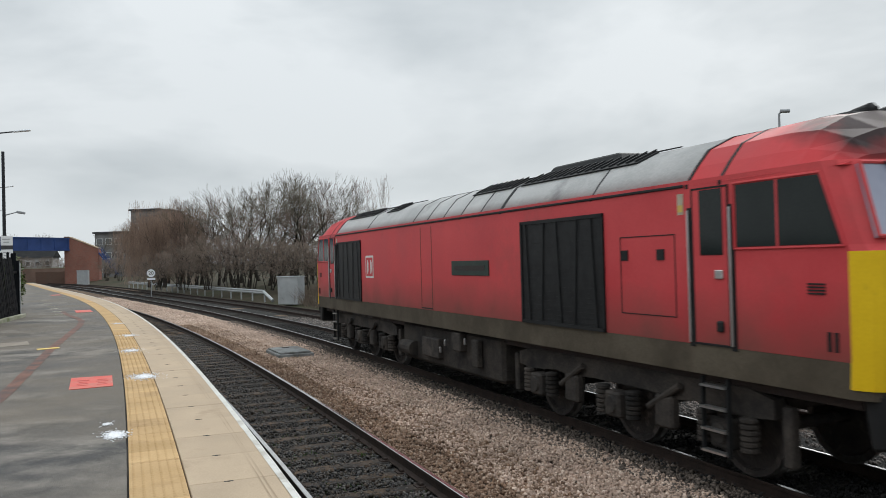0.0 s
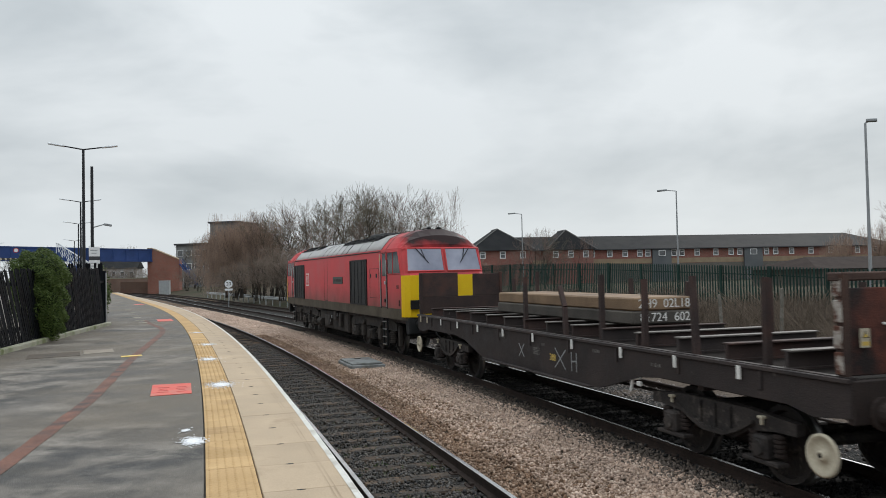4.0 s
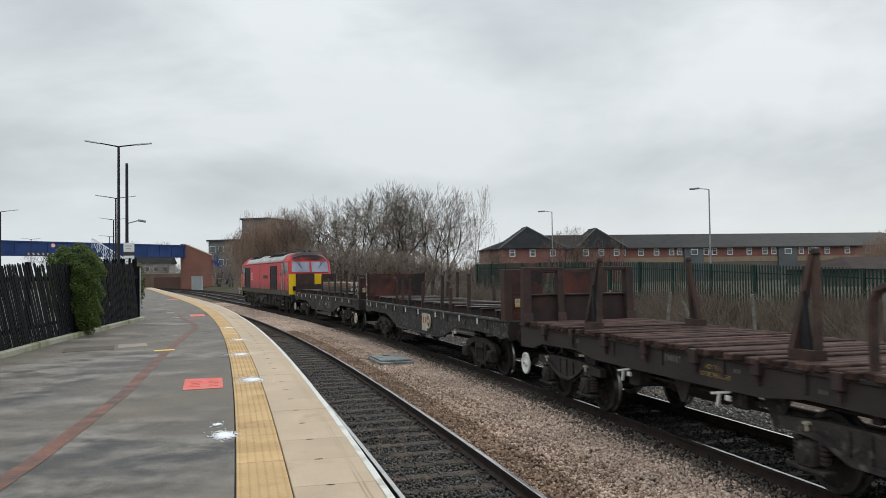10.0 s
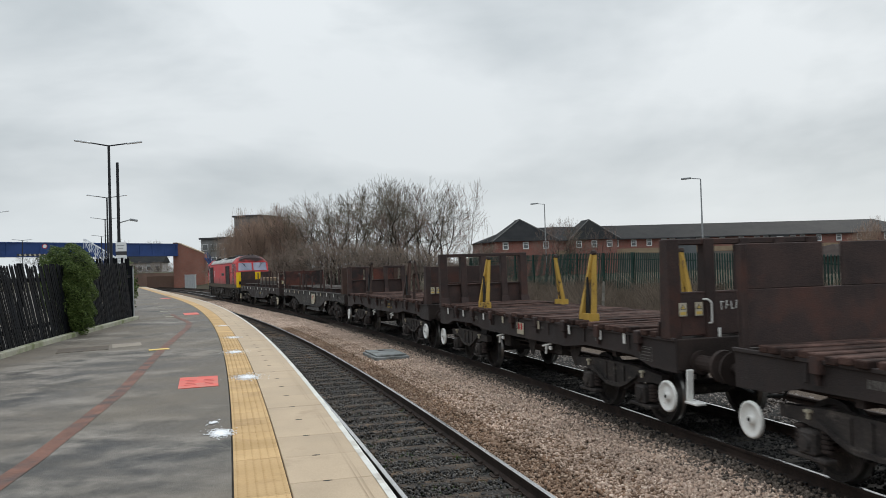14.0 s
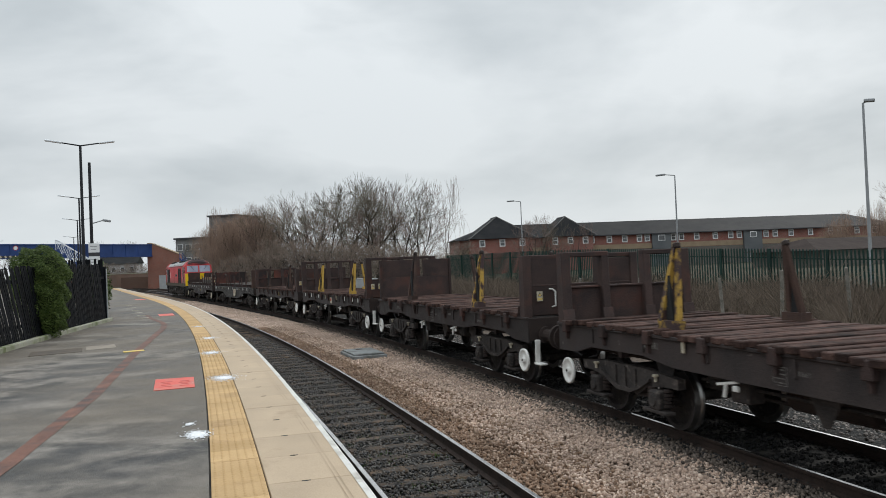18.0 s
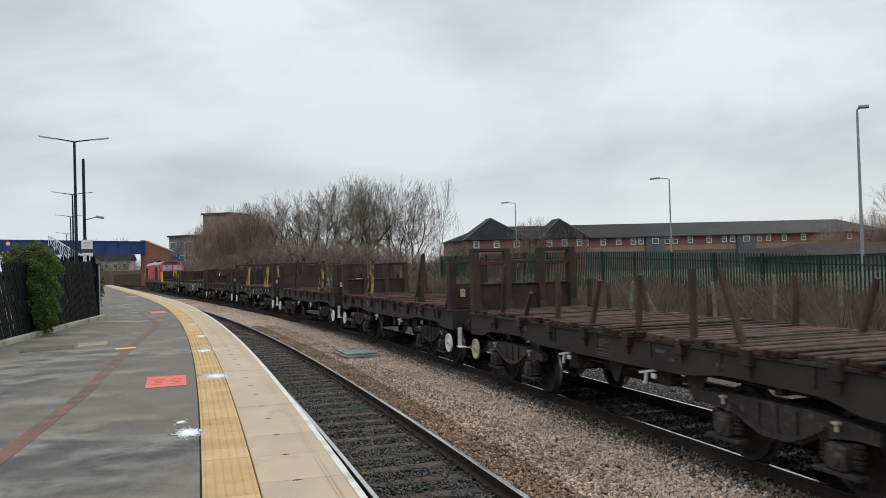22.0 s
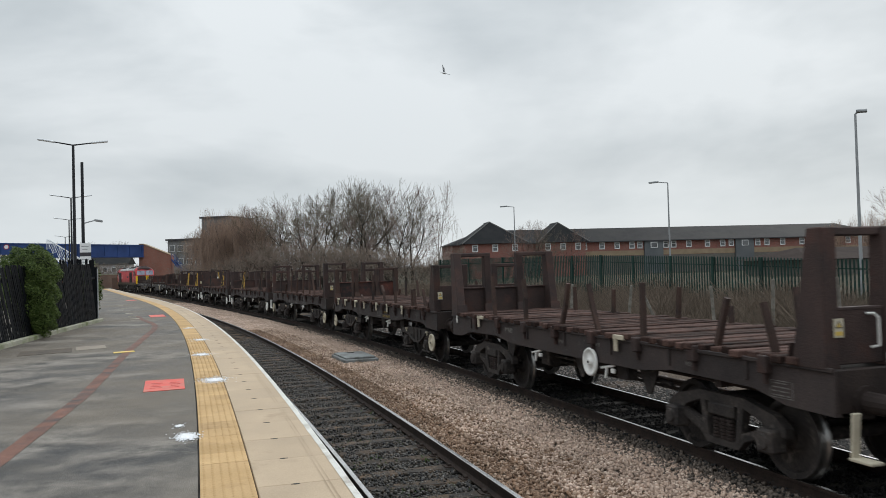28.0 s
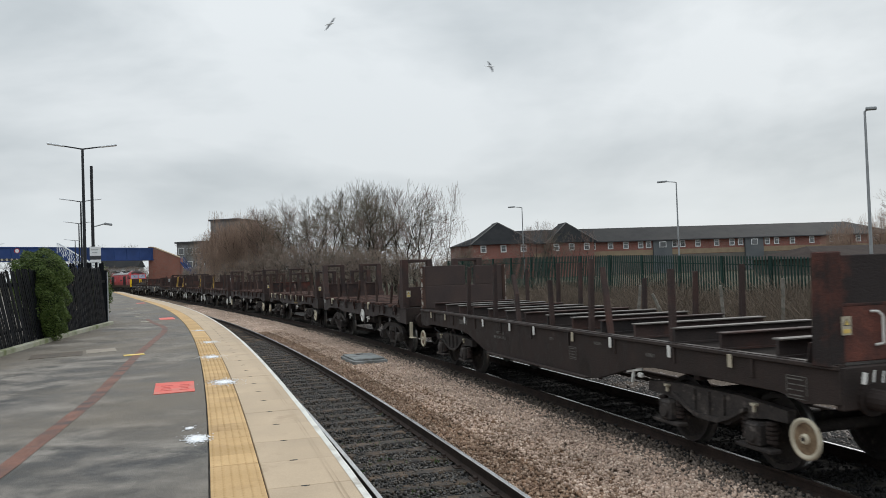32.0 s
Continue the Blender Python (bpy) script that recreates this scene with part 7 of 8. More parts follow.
        for r in (1.65, 2.05):
            box(bm, (X(r), s * 1.27, 0.72), (0.03, 0.05, 0.85))
        st = part("cab_steps", bm, SOOT, loco)
        for z in (0.33, 0.57, 0.81, 1.05):
            part("tread", boxed((X(1.85), s * 1.28, z), (0.38, 0.09, 0.025)), STEEL, st, "bright step tread")
for d in (-1, 1):
    # yellow front shell
    def arc(z, grow):
        c, b = 9.71 + grow, 10.0 + grow
        return [Vector((d * x, y, z)) for x, y in ((c - 0.02, 1.324 + grow * 0.3), (c + 0.13, 1.262), (b - 0.05, 1.12), (b + 0.05, 0.0), (b - 0.05, -1.12), (c + 0.13, -1.262), (c - 0.02, -1.324 - grow * 0.3))]
    rings_ = [arc(z, 0.008) + arc(z, -0.05)[::-1] for z in (1.26, 1.9, 2.5)]
    ye = part("front_panel", loft(bmesh.new(), rings_), LOCO_YELLOW, loco, "warning-yellow front panel")
    for y in (0.78, -0.78):
        lb = part("lamp_recess", boxed((d * 10.0, y, 1.63), (0.06, 0.74, 0.27), (0, 0, -5 * d * (1 if y > 0 else -1)), bevel=0.01), SOOT, ye, "black lamp recess")
        bm = bmesh.new()
        tube(bm, (d * 10.0, y + 0.05, 1.62), (d * 10.04, y + 0.05, 1.62), 0.06, n=14)
        part("headlamp", bm, LENS, lb)
        bm = bmesh.new()
        tube(bm, (d * 10.0, y - 0.2, 1.62), (d * 10.034, y - 0.2, 1.62), 0.036, n=12)
        part("tail_lamp", bm, SIGN_RED, lb)
    part("lamp_bracket", boxed((d * 10.06, 0.45, 1.92), (0.05, 0.07, 0.22), bevel=0.01), WHITE, ye)
    part("notice", boxed((d * 10.045, 0.30, 2.38), (0.012, 0.12, 0.24)), CREAM, ye)
    part("apron", boxed((d * 9.85, 0, 0.98), (0.30, 2.4, 0.50), (0, -10 * d, 0), bevel=0.03), SOOT, loco, "dark lower apron")
    # windscreens on the raked front, with seals and wipers
    for s in (1, -1):
        quad = [(9.985, 0.05, 2.62), (9.885, 1.19, 2.62), (9.655, 1.13, 3.30), (9.745, 0.05, 3.30)]
        q3 = [Vector((d * x, s * y, z)) for x, y, z in quad]
        cen = sum(q3, Vector()) / 4
        outw = Vector((d * 0.93, 0, 0.36)) * 0.012
        bm = bmesh.new()
        loft(bm, [[p + outw for p in q3], [p - outw * 3 for p in q3]])
        ws = part("windscreen", bm, SCREEN_SHEEN, loco, "pale reflecting windscreen")
        bm = bmesh.new()
        for a, b in zip(q3, q3[1:] + q3[:1]):
            tube(bm, a + outw, b + outw, 0.020, n=6)
        part("screen_seal", bm, LOCO_RED, ws)
        bm = bmesh.new()
        tube(bm, q3[3].lerp(q3[2], 0.75) + outw * 3, q3[0].lerp(q3[1], 0.62).lerp(q3[3], 0.35) + outw * 3, 0.012, n=6)
        tube(bm, q3[3].lerp(q3[2], 0.6) + outw * 2, cen + outw * 4, 0.012, n=6)
        part("wiper", bm, SOOT, ws)
    buffer_parts(loco, d * 9.95, d, SOOT, 0.87, 1.05, 0.62)
    hook(loco, d * 9.98, d)
    # three-axle bogie
    bx = d * 5.80
    bm = bmesh.new()
    box(bm, (0, 0, 0.86), (4.6, 1.5, 0.22), bevel=0.02)
    bg = part("bogie", bm, LOCO_DUST, loco, "three-axle bogie thick with grime")
    bg.matrix_local = Matrix.Translation((bx, 0, 0))
    for s in (1, -1):
        bm = bmesh.new()
        prism(bm, [(-2.75, 0.98), (-2.4, 1.06), (2.4, 1.06), (2.75, 0.98), (2.75, 0.78), (2.35, 0.74), (1.6, 0.80), (1.2, 0.76), (0.6, 0.80), (-0.6, 0.80), (-1.2, 0.76), (-1.6, 0.80), (-2.35, 0.74), (-2.75, 0.78)], *sorted((s * 0.98, s * 1.12)))
        for x in (-2.9, 2.9):
            box(bm, (x, s * 1.05, 0.62), (0.14, 0.12, 0.62), bevel=0.02)
        for x in (-1.05, 1.05):
            box(bm, (x, s * 1.14, 0.60), (0.34, 0.14, 0.40), bevel=0.03)
            tube(bm, (x - 0.3, s * 1.18, 0.95), (x + 0.3, s * 1.18, 0.62), 0.045, n=8)
        part("side_frame", bm, LOCO_DUST, bg)
        for ax in (-2.06, 0.0, 2.06):
            bm = bmesh.new()
            box(bm, (ax, s * 1.10, 0.53), (0.34, 0.26, 0.34), bevel=0.03)
            tube(bm, (ax, s * 1.22, 0.53), (ax, s * 1.26, 0.53), 0.13, 0.11, n=14)
            part("axle_box", bm, LOCO_DUST, bg)
            for dx in (-0.34, 0.34):
                part("coil_spring", spring(bmesh.new(), (ax + dx, s * 1.12, 0.56), 0.105, 0.38, 6), LOCO_DUST, bg)
    for ax in (-2.06, 0.0, 2.06):
        w_ = part("wheelset", WS_LOCO, None, bg, "large dark wheelset")
        SPINNING.append((w_, 0.53, (ax, 0, 0.53)))
bm = boxed((0, 0, 0.74), (5.0, 2.3, 0.80), bevel=0.06)
part("fuel_tank", bm, LOCO_DUST, loco, "grimy black fuel tank")
for s in (1, -1):
    part("filter_box", boxed((-0.8, s * 1.2, 0.95), (0.4, 0.2, 0.35), bevel=0.02), LOCO_DUST, loco)
    part("battery_box", boxed((0.6, s * 1.2, 0.72), (0.9, 0.14, 0.4), bevel=0.02), LOCO_DUST, loco)
    part("valve_box", boxed((-1.6, s * 1.22, 0.80), (0.25, 0.12, 0.5), bevel=0.02), LOCO_DUST, loco)
    part("air_tank", tube(bmesh.new(), (1.6, s * 1.2, 0.6), (2.3, s * 1.2, 0.6), 0.16, n=14), LOCO_DUST, loco)
    for x, z in ((-1.15, 0.98), (-0.2, 0.88), (0.05, 0.72)):
        part("fuel_valve", boxed((x, s * 1.26, z), (0.05, 0.04, 0.12), bevel=0.01), STEEL, loco)
part("frame", boxed((0, 0, 1.12), (19.2, 2.2, 0.16)), SOLE_PLAIN, loco)
MOVING.append((loco, LOCO_U))

# ---- beyond the tracks ----
# green palisade fence
pf = thing("palisade_fence", "green steel palisade fence on a weedy bank", "fence")
PF = [polar(46, 25.5), polar(28.7, 31.2), polar(24.2, 33.8), polar(13.7, 42.5), polar(8.0, 50.0), polar(2.4, 62.5)]
PZ = [2.30, 2.43, 2.58, 2.93, 3.05, 3.1]
bm = bmesh.new()
prism(bm, [(-0.033, 0.0), (0.033, 0.0), (0.033, 1.0 - 0.03), (0.018, 1.0), (0.008, 0.985), (-0.008, 0.985), (-0.018, 1.0), (-0.033, 1.0 - 0.03)], -0.012, 0.012)
for v in bm.verts:
    v.co.z *= 2.35
me_p = shared("pale", bm, FENCE_GREEN)
made = 0
seg = []
for k in range(len(PF) - 1):
    seg.append((PF[k + 1] - PF[k]).length)
total = sum(seg)


def on_fence(d):
    for k, l in enumerate(seg):
        if d <= l or k == len(seg) - 1:
            f = d / l
            a = PF[k + 1] - PF[k]
            return PF[k].lerp(PF[k + 1], f), PZ[k] + (PZ[k + 1] - PZ[k]) * f, math.atan2(a.y, a.x)
        d -= l


n_p = int(total / 0.165)
rest = []
for i in range(n_p):
    p, zt, ang = on_fence((i + 0.5) * 0.165)
    m = Matrix.Translation((p.x, p.y, zt - 2.35)) @ Matrix.Rotation(ang, 4, "Z")
    if 20 < i <= 318:
        part("pale", me_p, None, pf).matrix_local = m
    else:
        rest.append(m)
pv = np.array([v.co[:] for v in me_p.vertices])
if rest:
    mm = np.array([[list(r) for r in m][:3] for m in rest])
    quads = np.array([list(p.vertices) for p in me_p.polygons if len(p.vertices) == 4])
    tagged(part("pale_run", heap_mesh("pale_run", pv, quads, mm, FENCE_GREEN), None, pf, "far run of fence pales"), kind="stuff")
n_b = int(total / 2.75)
for i in range(n_b + 1):
    p, zt, ang = on_fence(min(i * 2.75, total - 0.01))
    part("post", boxed((0, 0.07, zt - 1.25), (0.12, 0.08, 2.5), bevel=0.006), FENCE_GREEN, pf).matrix_local = Matrix.Translation((p.x, p.y, 0)) @ Matrix.Rotation(ang, 4, "Z")
    if i < n_b:
        q, zq, _ = on_fence(min((i + 1) * 2.75, total - 0.01))
        for dz in (0.35, 1.85):
            bm = tube(bmesh.new(), (p.x, p.y, zt - dz), (q.x, q.y, zq - dz), 0.03, n=4)
            part("rail", bm, FENCE_GREEN, pf).matrix_local = Matrix.Translation((0.03, 0.03, 0))

# dry weeds on the bank
count = 74000
d = rng.uniform(0, total, count)
off = rng.uniform(-1.2, 8.5, count) * rng.uniform(0.3, 1.0, count)
base = np.array([on_fence(x)[0][:2] for x in np.linspace(0, total, 400)])
ang = np.array([on_fence(x)[2] for x in np.linspace(0, total, 400)])
di = np.interp(d, np.linspace(0, total, 400), np.arange(400)).astype(int)
px = base[di, 0] - off * np.sin(ang[di])
py = base[di, 1] + off * np.cos(ang[di])
s_, o_ = along(px, py)
keep = (o_ > 6.8)
px, py, s_, o_ = px[keep], py[keep], s_[keep], o_[keep]
pz = ground_height(s_, o_)
clump = 0.5 + 0.5 * np.sin(px * 1.3 + 2 * np.sin(py * 0.7)) * np.sin(py * 1.1)
hgt = rng.uniform(0.2, 1.0, len(px)) * (0.45 + 1.0 * clump) * np.where(rng.random(len(px)) < 0.04, 1.6, 1.0)
p0 = np.stack([px, py, pz - 0.05], 1)
lean = rng.normal(scale=0.62, size=(len(px), 2)) * hgt[:, None]
p1 = np.stack([px + lean[:, 0], py + lean[:, 1], pz + hgt], 1)
tagged(new("dry_weeds", sticks("dry_weeds", p0, p1, np.full(len(px), 0.012), np.full(len(px), 0.004), GRASS_DRY)), "tall dry brown winter weeds and grass", "weeds", kind="stuff")

# old pale posts that stand or lean on the bank
for az, r, top, lean in ((11.6, 31, 1.75, 4), (15.5, 29, 1.72, 6), (17.7, 28, 1.55, -24), (21.2, 27, 1.7, -3), (24.8, 26, 1.9, 2), (28.9, 25.2, 1.95, -3), (32.5, 24, 1.9, 3)):
    p = polar(az, r, 0.2)
    post = thing("bank_post", "old pale timber post leaning on the bank" if abs(lean) > 10 else "old pale timber post on the weedy bank", "post", Matrix.Translation(p) @ Matrix.Rotation(radians(-az), 4, "Z") @ Matrix.Rotation(radians(lean), 4, "Y"), group="old posts on the bank")
    part("shaft", boxed((0, 0, (top - 0.2) / 2), (0.11, 0.11, top - 0.2), bevel=0.015, taper=0.9), POST_PALE, post)

# street lamps behind the fence
def street_lamp(az, r, top, arm, label, head=0.75):
    b = polar(az, r, 0.4)
    t = thing("street_lamp", label, "street lamp", Matrix.Translation(b), group="street lamps by the road")
    h = top - 0.4
    part("column", tube(tube(bmesh.new(), (0, 0, 0), (0, 0, 1.2), 0.10, 0.10, n=10), (0, 0, 1.2), (0, 0, h), 0.075, 0.045, n=10), LAMP_GREY, t)
    d = Vector((-math.cos(radians(az)), math.sin(radians(az)), 0)) * arm
    part("arm", tube(bmesh.new(), (0, 0, h), (d.x * 0.5, d.y * 0.5, h + 0.08), 0.035, n=8), LAMP_GREY, t)
    m = Matrix.Translation((d.x * 0.8, d.y * 0.8, h + 0.09)) @ Matrix.Rotation(math.atan2(d.y, d.x), 4, "Z")
    part("lantern", boxed((0, 0, 0), (head, 0.26, 0.13), (0, 3, 0), bevel=0.03), LAMP_GREY, t).matrix_local = m


street_lamp(18.46, 64, 8.5, 1.3, "grey steel street lamp with one arm")
street_lamp(7.87, 83, 8.5, 1.3, "grey steel street lamp with one arm")
street_lamp(30.1, 38.0, 8.48, -0.3, "tall grey steel street lamp with a flat head", 0.42)

# long brick hall with slate roof
A, B = polar(3.4, 121, 0.6), polar(31.6, 149, 0.6)
hall = thing("brick_hall", "long two-storey red brick building with a grey slate roof", "building", facing(A, B))
L = (B - A).length
EAVE, RIDGE, DEPTH = 5.2, 7.5, 11.0
part("wall", boxed((L / 2, DEPTH / 2, EAVE / 2), (L, DEPTH, EAVE)), BRICK_HALL, hall)
part("ground_floor", boxed((L / 2, -0.012, 1.46), (L, 0.05, 2.92)), BUFF_GREY, hall, "grey-buff brick ground floor")
part("stone_band", boxed((L / 2, -0.02, 3.35), (L, 0.08, 0.75)), BUFF, hall, "buff stone band")
bm = bmesh.new()
e = 0.5
v = [bm.verts.new(p) for p in ((-e, -e, EAVE), (L + e, -e, EAVE), (L + e, DEPTH + e, EAVE), (-e, DEPTH + e, EAVE), (5.5, DEPTH / 2, RIDGE), (L - 5.5, DEPTH / 2, RIDGE))]
for f in ((0, 1, 5, 4), (1, 2, 5), (2, 3, 4, 5), (3, 0, 4), (3, 2, 1, 0)):
    bm.faces.new([v[i] for i in f])
part("roof", bm, SLATE, hall, "grey slate roof")
part("gutter", boxed((L / 2, -0.55, EAVE - 0.02), (L + 1, 0.12, 0.14)), SIGN_DARK, hall)
me_fr = shared("window", boxed((0, 0, 0), (0.86, 0.10, 1.08)), FRAME_W)
me_pn = shared("pane", boxed((0, -0.055, 0), (0.60, 0.02, 0.80)), PANE)
me_bar = shared("glazing_bar", boxed((0, -0.07, 0.1), (0.60, 0.02, 0.06)), FRAME_W)


def hall_x(az):
    """Where the bearing az meets the hall's front."""
    d, w = (B - A).normalized(), polar(az, 1.0)
    return (A.y * w.x - A.x * w.y) / (d.x * w.y - d.y * w.x)


stairs = (hall_x(17.35), hall_x(23.2))
for az in (12.7, 13.9, 14.94, 15.93, 16.46, 18.19, 18.71, 19.7, 20.9, 21.87, 22.41, 24.06, 24.62, 25.58, 26.73, 27.9, 28.4, 29.4, 30.4):
    for z in (4.55,):
        w_ = part("window", me_fr, None, hall)
        w_.matrix_local = Matrix.Translation((hall_x(az), -0.03, z))
        part("pane", me_pn, None, w_)
        part("glazing_bar", me_bar, None, w_)
for s in stairs:
    part("stair_bay", boxed((s, -0.15, 2.55), (3.0, 0.5, 5.1)), CLAD, hall, "blue-grey clad stair bay")
    w_ = part("window", boxed((s, -0.43, 4.5), (1.1, 0.08, 0.9)), FRAME_W, hall)
    part("pane", boxed((s, -0.48, 4.5), (0.9, 0.03, 0.7)), PANE, w_)
# two hipped wings at the near end
for x0, wdt, top, out_ in ((1.5, 9.0, 8.6, 3.0), (13.2, 7.0, 8.3, 1.6)):
    part("wing", boxed((x0 + wdt / 2, -out_ / 2, EAVE / 2), (wdt, out_, EAVE)), BRICK_HALL, hall)
    bm = bmesh.new()
    v = [bm.verts.new(p) for p in ((x0 - e, -out_ - e, EAVE + 0.02), (x0 + wdt + e, -out_ - e, EAVE + 0.02), (x0 + wdt + e, DEPTH / 2, EAVE + 0.02), (x0 - e, DEPTH / 2, EAVE + 0.02), (x0 + wdt / 2, 1.0, top), (x0 + wdt / 2, DEPTH / 2, top))]
    for f in ((0, 1, 4), (1, 2, 5, 4), (2, 3, 5), (3, 0, 4, 5), (3, 2, 1, 0)):
        bm.faces.new([v[i] for i in f])
    tips = [Vector(p) for p in ((x0 - e, -out_ - e, EAVE + 0.04), (x0 + wdt + e, -out_ - e, EAVE + 0.04), (x0 + wdt / 2, 1.0, top + 0.02), (x0 + wdt / 2, DEPTH / 2, top + 0.02))]
    wr = part("wing_roof", bm, SLATE, hall, "hipped slate wing roof")
    for a, b in ((0, 2), (1, 2), (2, 3)):
        part("ridge_tiles", tube(bmesh.new(), tips[a], tips[b], 0.09, n=6), RIDGE_TILE, wr)
    for k in range(3):
        for z in (4.55,):
            w_ = part("window", me_fr, None, hall)
            w_.matrix_local = Matrix.Translation((x0 + wdt * (k + 0.5) / 3, -out_ - 0.03, z))
            part("pane", me_pn, None, w_)
            part("glazing_bar", me_bar, None, w_)

# lower house with a tiled roof in front of the hall's far end
A2, B2 = polar(26.4, 92, 0.4), polar(35.0, 112, 0.4)
low_house = thing("low_house", "low house with a brown tiled roof", "building", facing(A2, B2))
L2 = (B2 - A2).length
part("wall", boxed((L2 / 2, 0, 0.94), (L2 + 6, 9, 1.9)), BUFF_GREY, low_house)
bm = bmesh.new()
v = [bm.verts.new(p) for p in ((-4, -5, 1.9), (L2 + 4, -5, 1.9), (L2 + 4, 5, 1.9), (-4, 5, 1.9), (0, 0, 3.15), (L2, 0, 3.15))]
for f in ((0, 1, 5, 4), (1, 2, 5), (2, 3, 4, 5), (3, 0, 4), (3, 2, 1, 0)):
    bm.faces.new([v[i] for i in f])
part("roof", bm, TILE, low_house, "brown tiled roof")
A3 = polar(36.5, 150, 0.5)
far_house = thing("far_house", "small far brick house with a pitched roof", "building", facing(A3, polar(46, 140, 0.5)))
part("wall", boxed((6, 4, 2.5), (12, 8, 5)), BRICK_HALL, far_house)
bm = prism(bmesh.new(), [(-0.4, 5), (8.4, 5), (4, 7.6)], -0.4, 12.4, "x")
part("roof", bm, TILE, far_house)

# ---- trees without leaves ----
def grow(seed, height, angle=32, stems=1, forks=6, trunk=0.26, up=0.10, side=0.5, thick=0.016):
    """Sticks of a bare tree that forks again and again: trunk and limbs, then twigs. Returns two lists of (p0, p1, r0, r1)."""
    rd = random.Random(seed)
    wood, fine = [], []

    def turn(d, degrees_):
        s_ = d.orthogonal().normalized()
        s_ = Matrix.Rotation(rd.uniform(0, 6.283), 3, d) @ s_
        a = radians(degrees_)
        return (d * math.cos(a) + s_ * math.sin(a)).normalized()

    def limb(p, d, length, r, level):
        n = 3 if level < 3 else 2
        for k in range(n):
            d = (d + Vector((rd.gauss(0, 0.09), rd.gauss(0, 0.09), rd.gauss(up, 0.06)))).normalized()
            q = p + d * (length / n)
            r1 = max(r * 0.86, 0.0065)
            (wood if level < 4 else fine).append((p[:], q[:], r, r1))
            p, r = q, r1
            if level < forks and rd.random() < side and (level or k):
                limb(p, turn(d, rd.uniform(35, 62)), length * rd.uniform(0.45, 0.65), r * 0.5, level + 1 + (rd.random() < 0.5))
        if level < forks:
            for j in range(3 if rd.random() < 0.25 else 2):
                limb(p, turn(d, rd.gauss(angle * (0.55 if j == 0 else 1.0), 7)), length * rd.uniform(0.70, 0.88), r * (0.78 if j == 0 else 0.60), level + 1)

    for k in range(stems):
        a = rd.uniform(0, 6.283)
        tilt = 0.05 if stems == 1 else rd.uniform(0.12, 0.42)
        limb(Vector((math.cos(a) * 0.25 * (stems > 1), math.sin(a) * 0.25 * (stems > 1), 0)), Vector((math.cos(a) * tilt, math.sin(a) * tilt, 1)).normalized(), height * trunk * rd.uniform(0.9, 1.1), height * thick, 0)
    return wood, fine


def tree_model(name, label, seed, height, bark, twig, hang=0, **kw):
    wood, fine = grow(seed, height, **kw)
    t = thing(name, label, "tree" if name == "bare_tree" else "shrub")
    if hang:
        rd = random.Random(seed + 5)
        tips = [x[1] for x in fine if x[1][2] > height * 0.25]
        for _ in range(hang):
            q = Vector(rd.choice(tips)) + Vector((rd.gauss(0, 0.2), rd.gauss(0, 0.2), rd.gauss(0, 0.2)))
            for _k in range(rd.randint(2, 4)):
                e = q + Vector((rd.gauss(0, 0.09), rd.gauss(0, 0.09), -rd.uniform(0.4, 0.8)))
                if e.z < 0.1:
                    break
                fine.append((q[:], e[:], 0.0075, 0.006))
                q = e
    TALL[t.name] = max(max(x[1][2] for x in wood), max(x[1][2] for x in fine))
    for nm, lst, mt, sd in (("trunk", wood, bark, 5), ("crown", fine, twig, 3)):
        a = np.array([x[0] for x in lst])
        b = np.array([x[1] for x in lst])
        part(nm, sticks(nm, a, b, [x[2] for x in lst], [x[3] for x in lst], mt, sd), None, t)
    return t


random.seed(11)
TALL = {}
MODELS = {
    "broad": [tree_model("bare_tree", "bare grey-brown winter tree beside the railway", 20 + k, 10.0, BARK, TWIG_GREY, angle=27, forks=6, trunk=0.20, up=0.06, side=0.60) for k in range(3)],
    "pink": [tree_model("bare_tree", "slim bare tree with pinkish twigs", 40 + k, 10.0, BARK, TWIG_RED, angle=22, forks=6, trunk=0.21, up=0.05, side=0.60) for k in range(2)],
    "willow": [tree_model("bare_tree", "bare willow with orange-brown hanging twigs", 60 + k, 9.0, BARK, TWIG_WILLOW, hang=2100, angle=26, forks=5, stems=2, trunk=0.24, up=0.05) for k in range(2)],
    "birch": [tree_model("bare_tree", "thin pale birch without leaves", 80, 11.0, BARK_PALE, TWIG_RED, hang=60, angle=12, forks=4, trunk=0.27, up=0.10, side=0.7, thick=0.009)],
    "shrub": [tree_model("bare_shrub", "tangled winter shrub by the tracks", 90 + k, 4.0, BARK, TWIG_DARK, angle=34, forks=5, stems=6, trunk=0.24, up=0.02, side=0.6, thick=0.009) for k in range(2)],
}
used = set()


def plant(kind, az, r, top, z=0.3):
    """A copy of a model at a bearing and distance, grown to the height of its crown over the eye line."""
    opts = MODELS[kind]
    src = opts[int(az * 10 + r) % len(opts)]
    k = (EYE[2] + top * r - z) / TALL[src.name]
    m = Matrix.Translation(polar(az, r, z)) @ Matrix.Rotation(random.uniform(0, 6.28), 4, "Z")
    if src.name not in used:
        used.add(src.name)
        ob = src
    else:
        ob = copy_thing(src, m)
    ob.matrix_basis = m @ Matrix.Diagonal((k, k, k, 1))


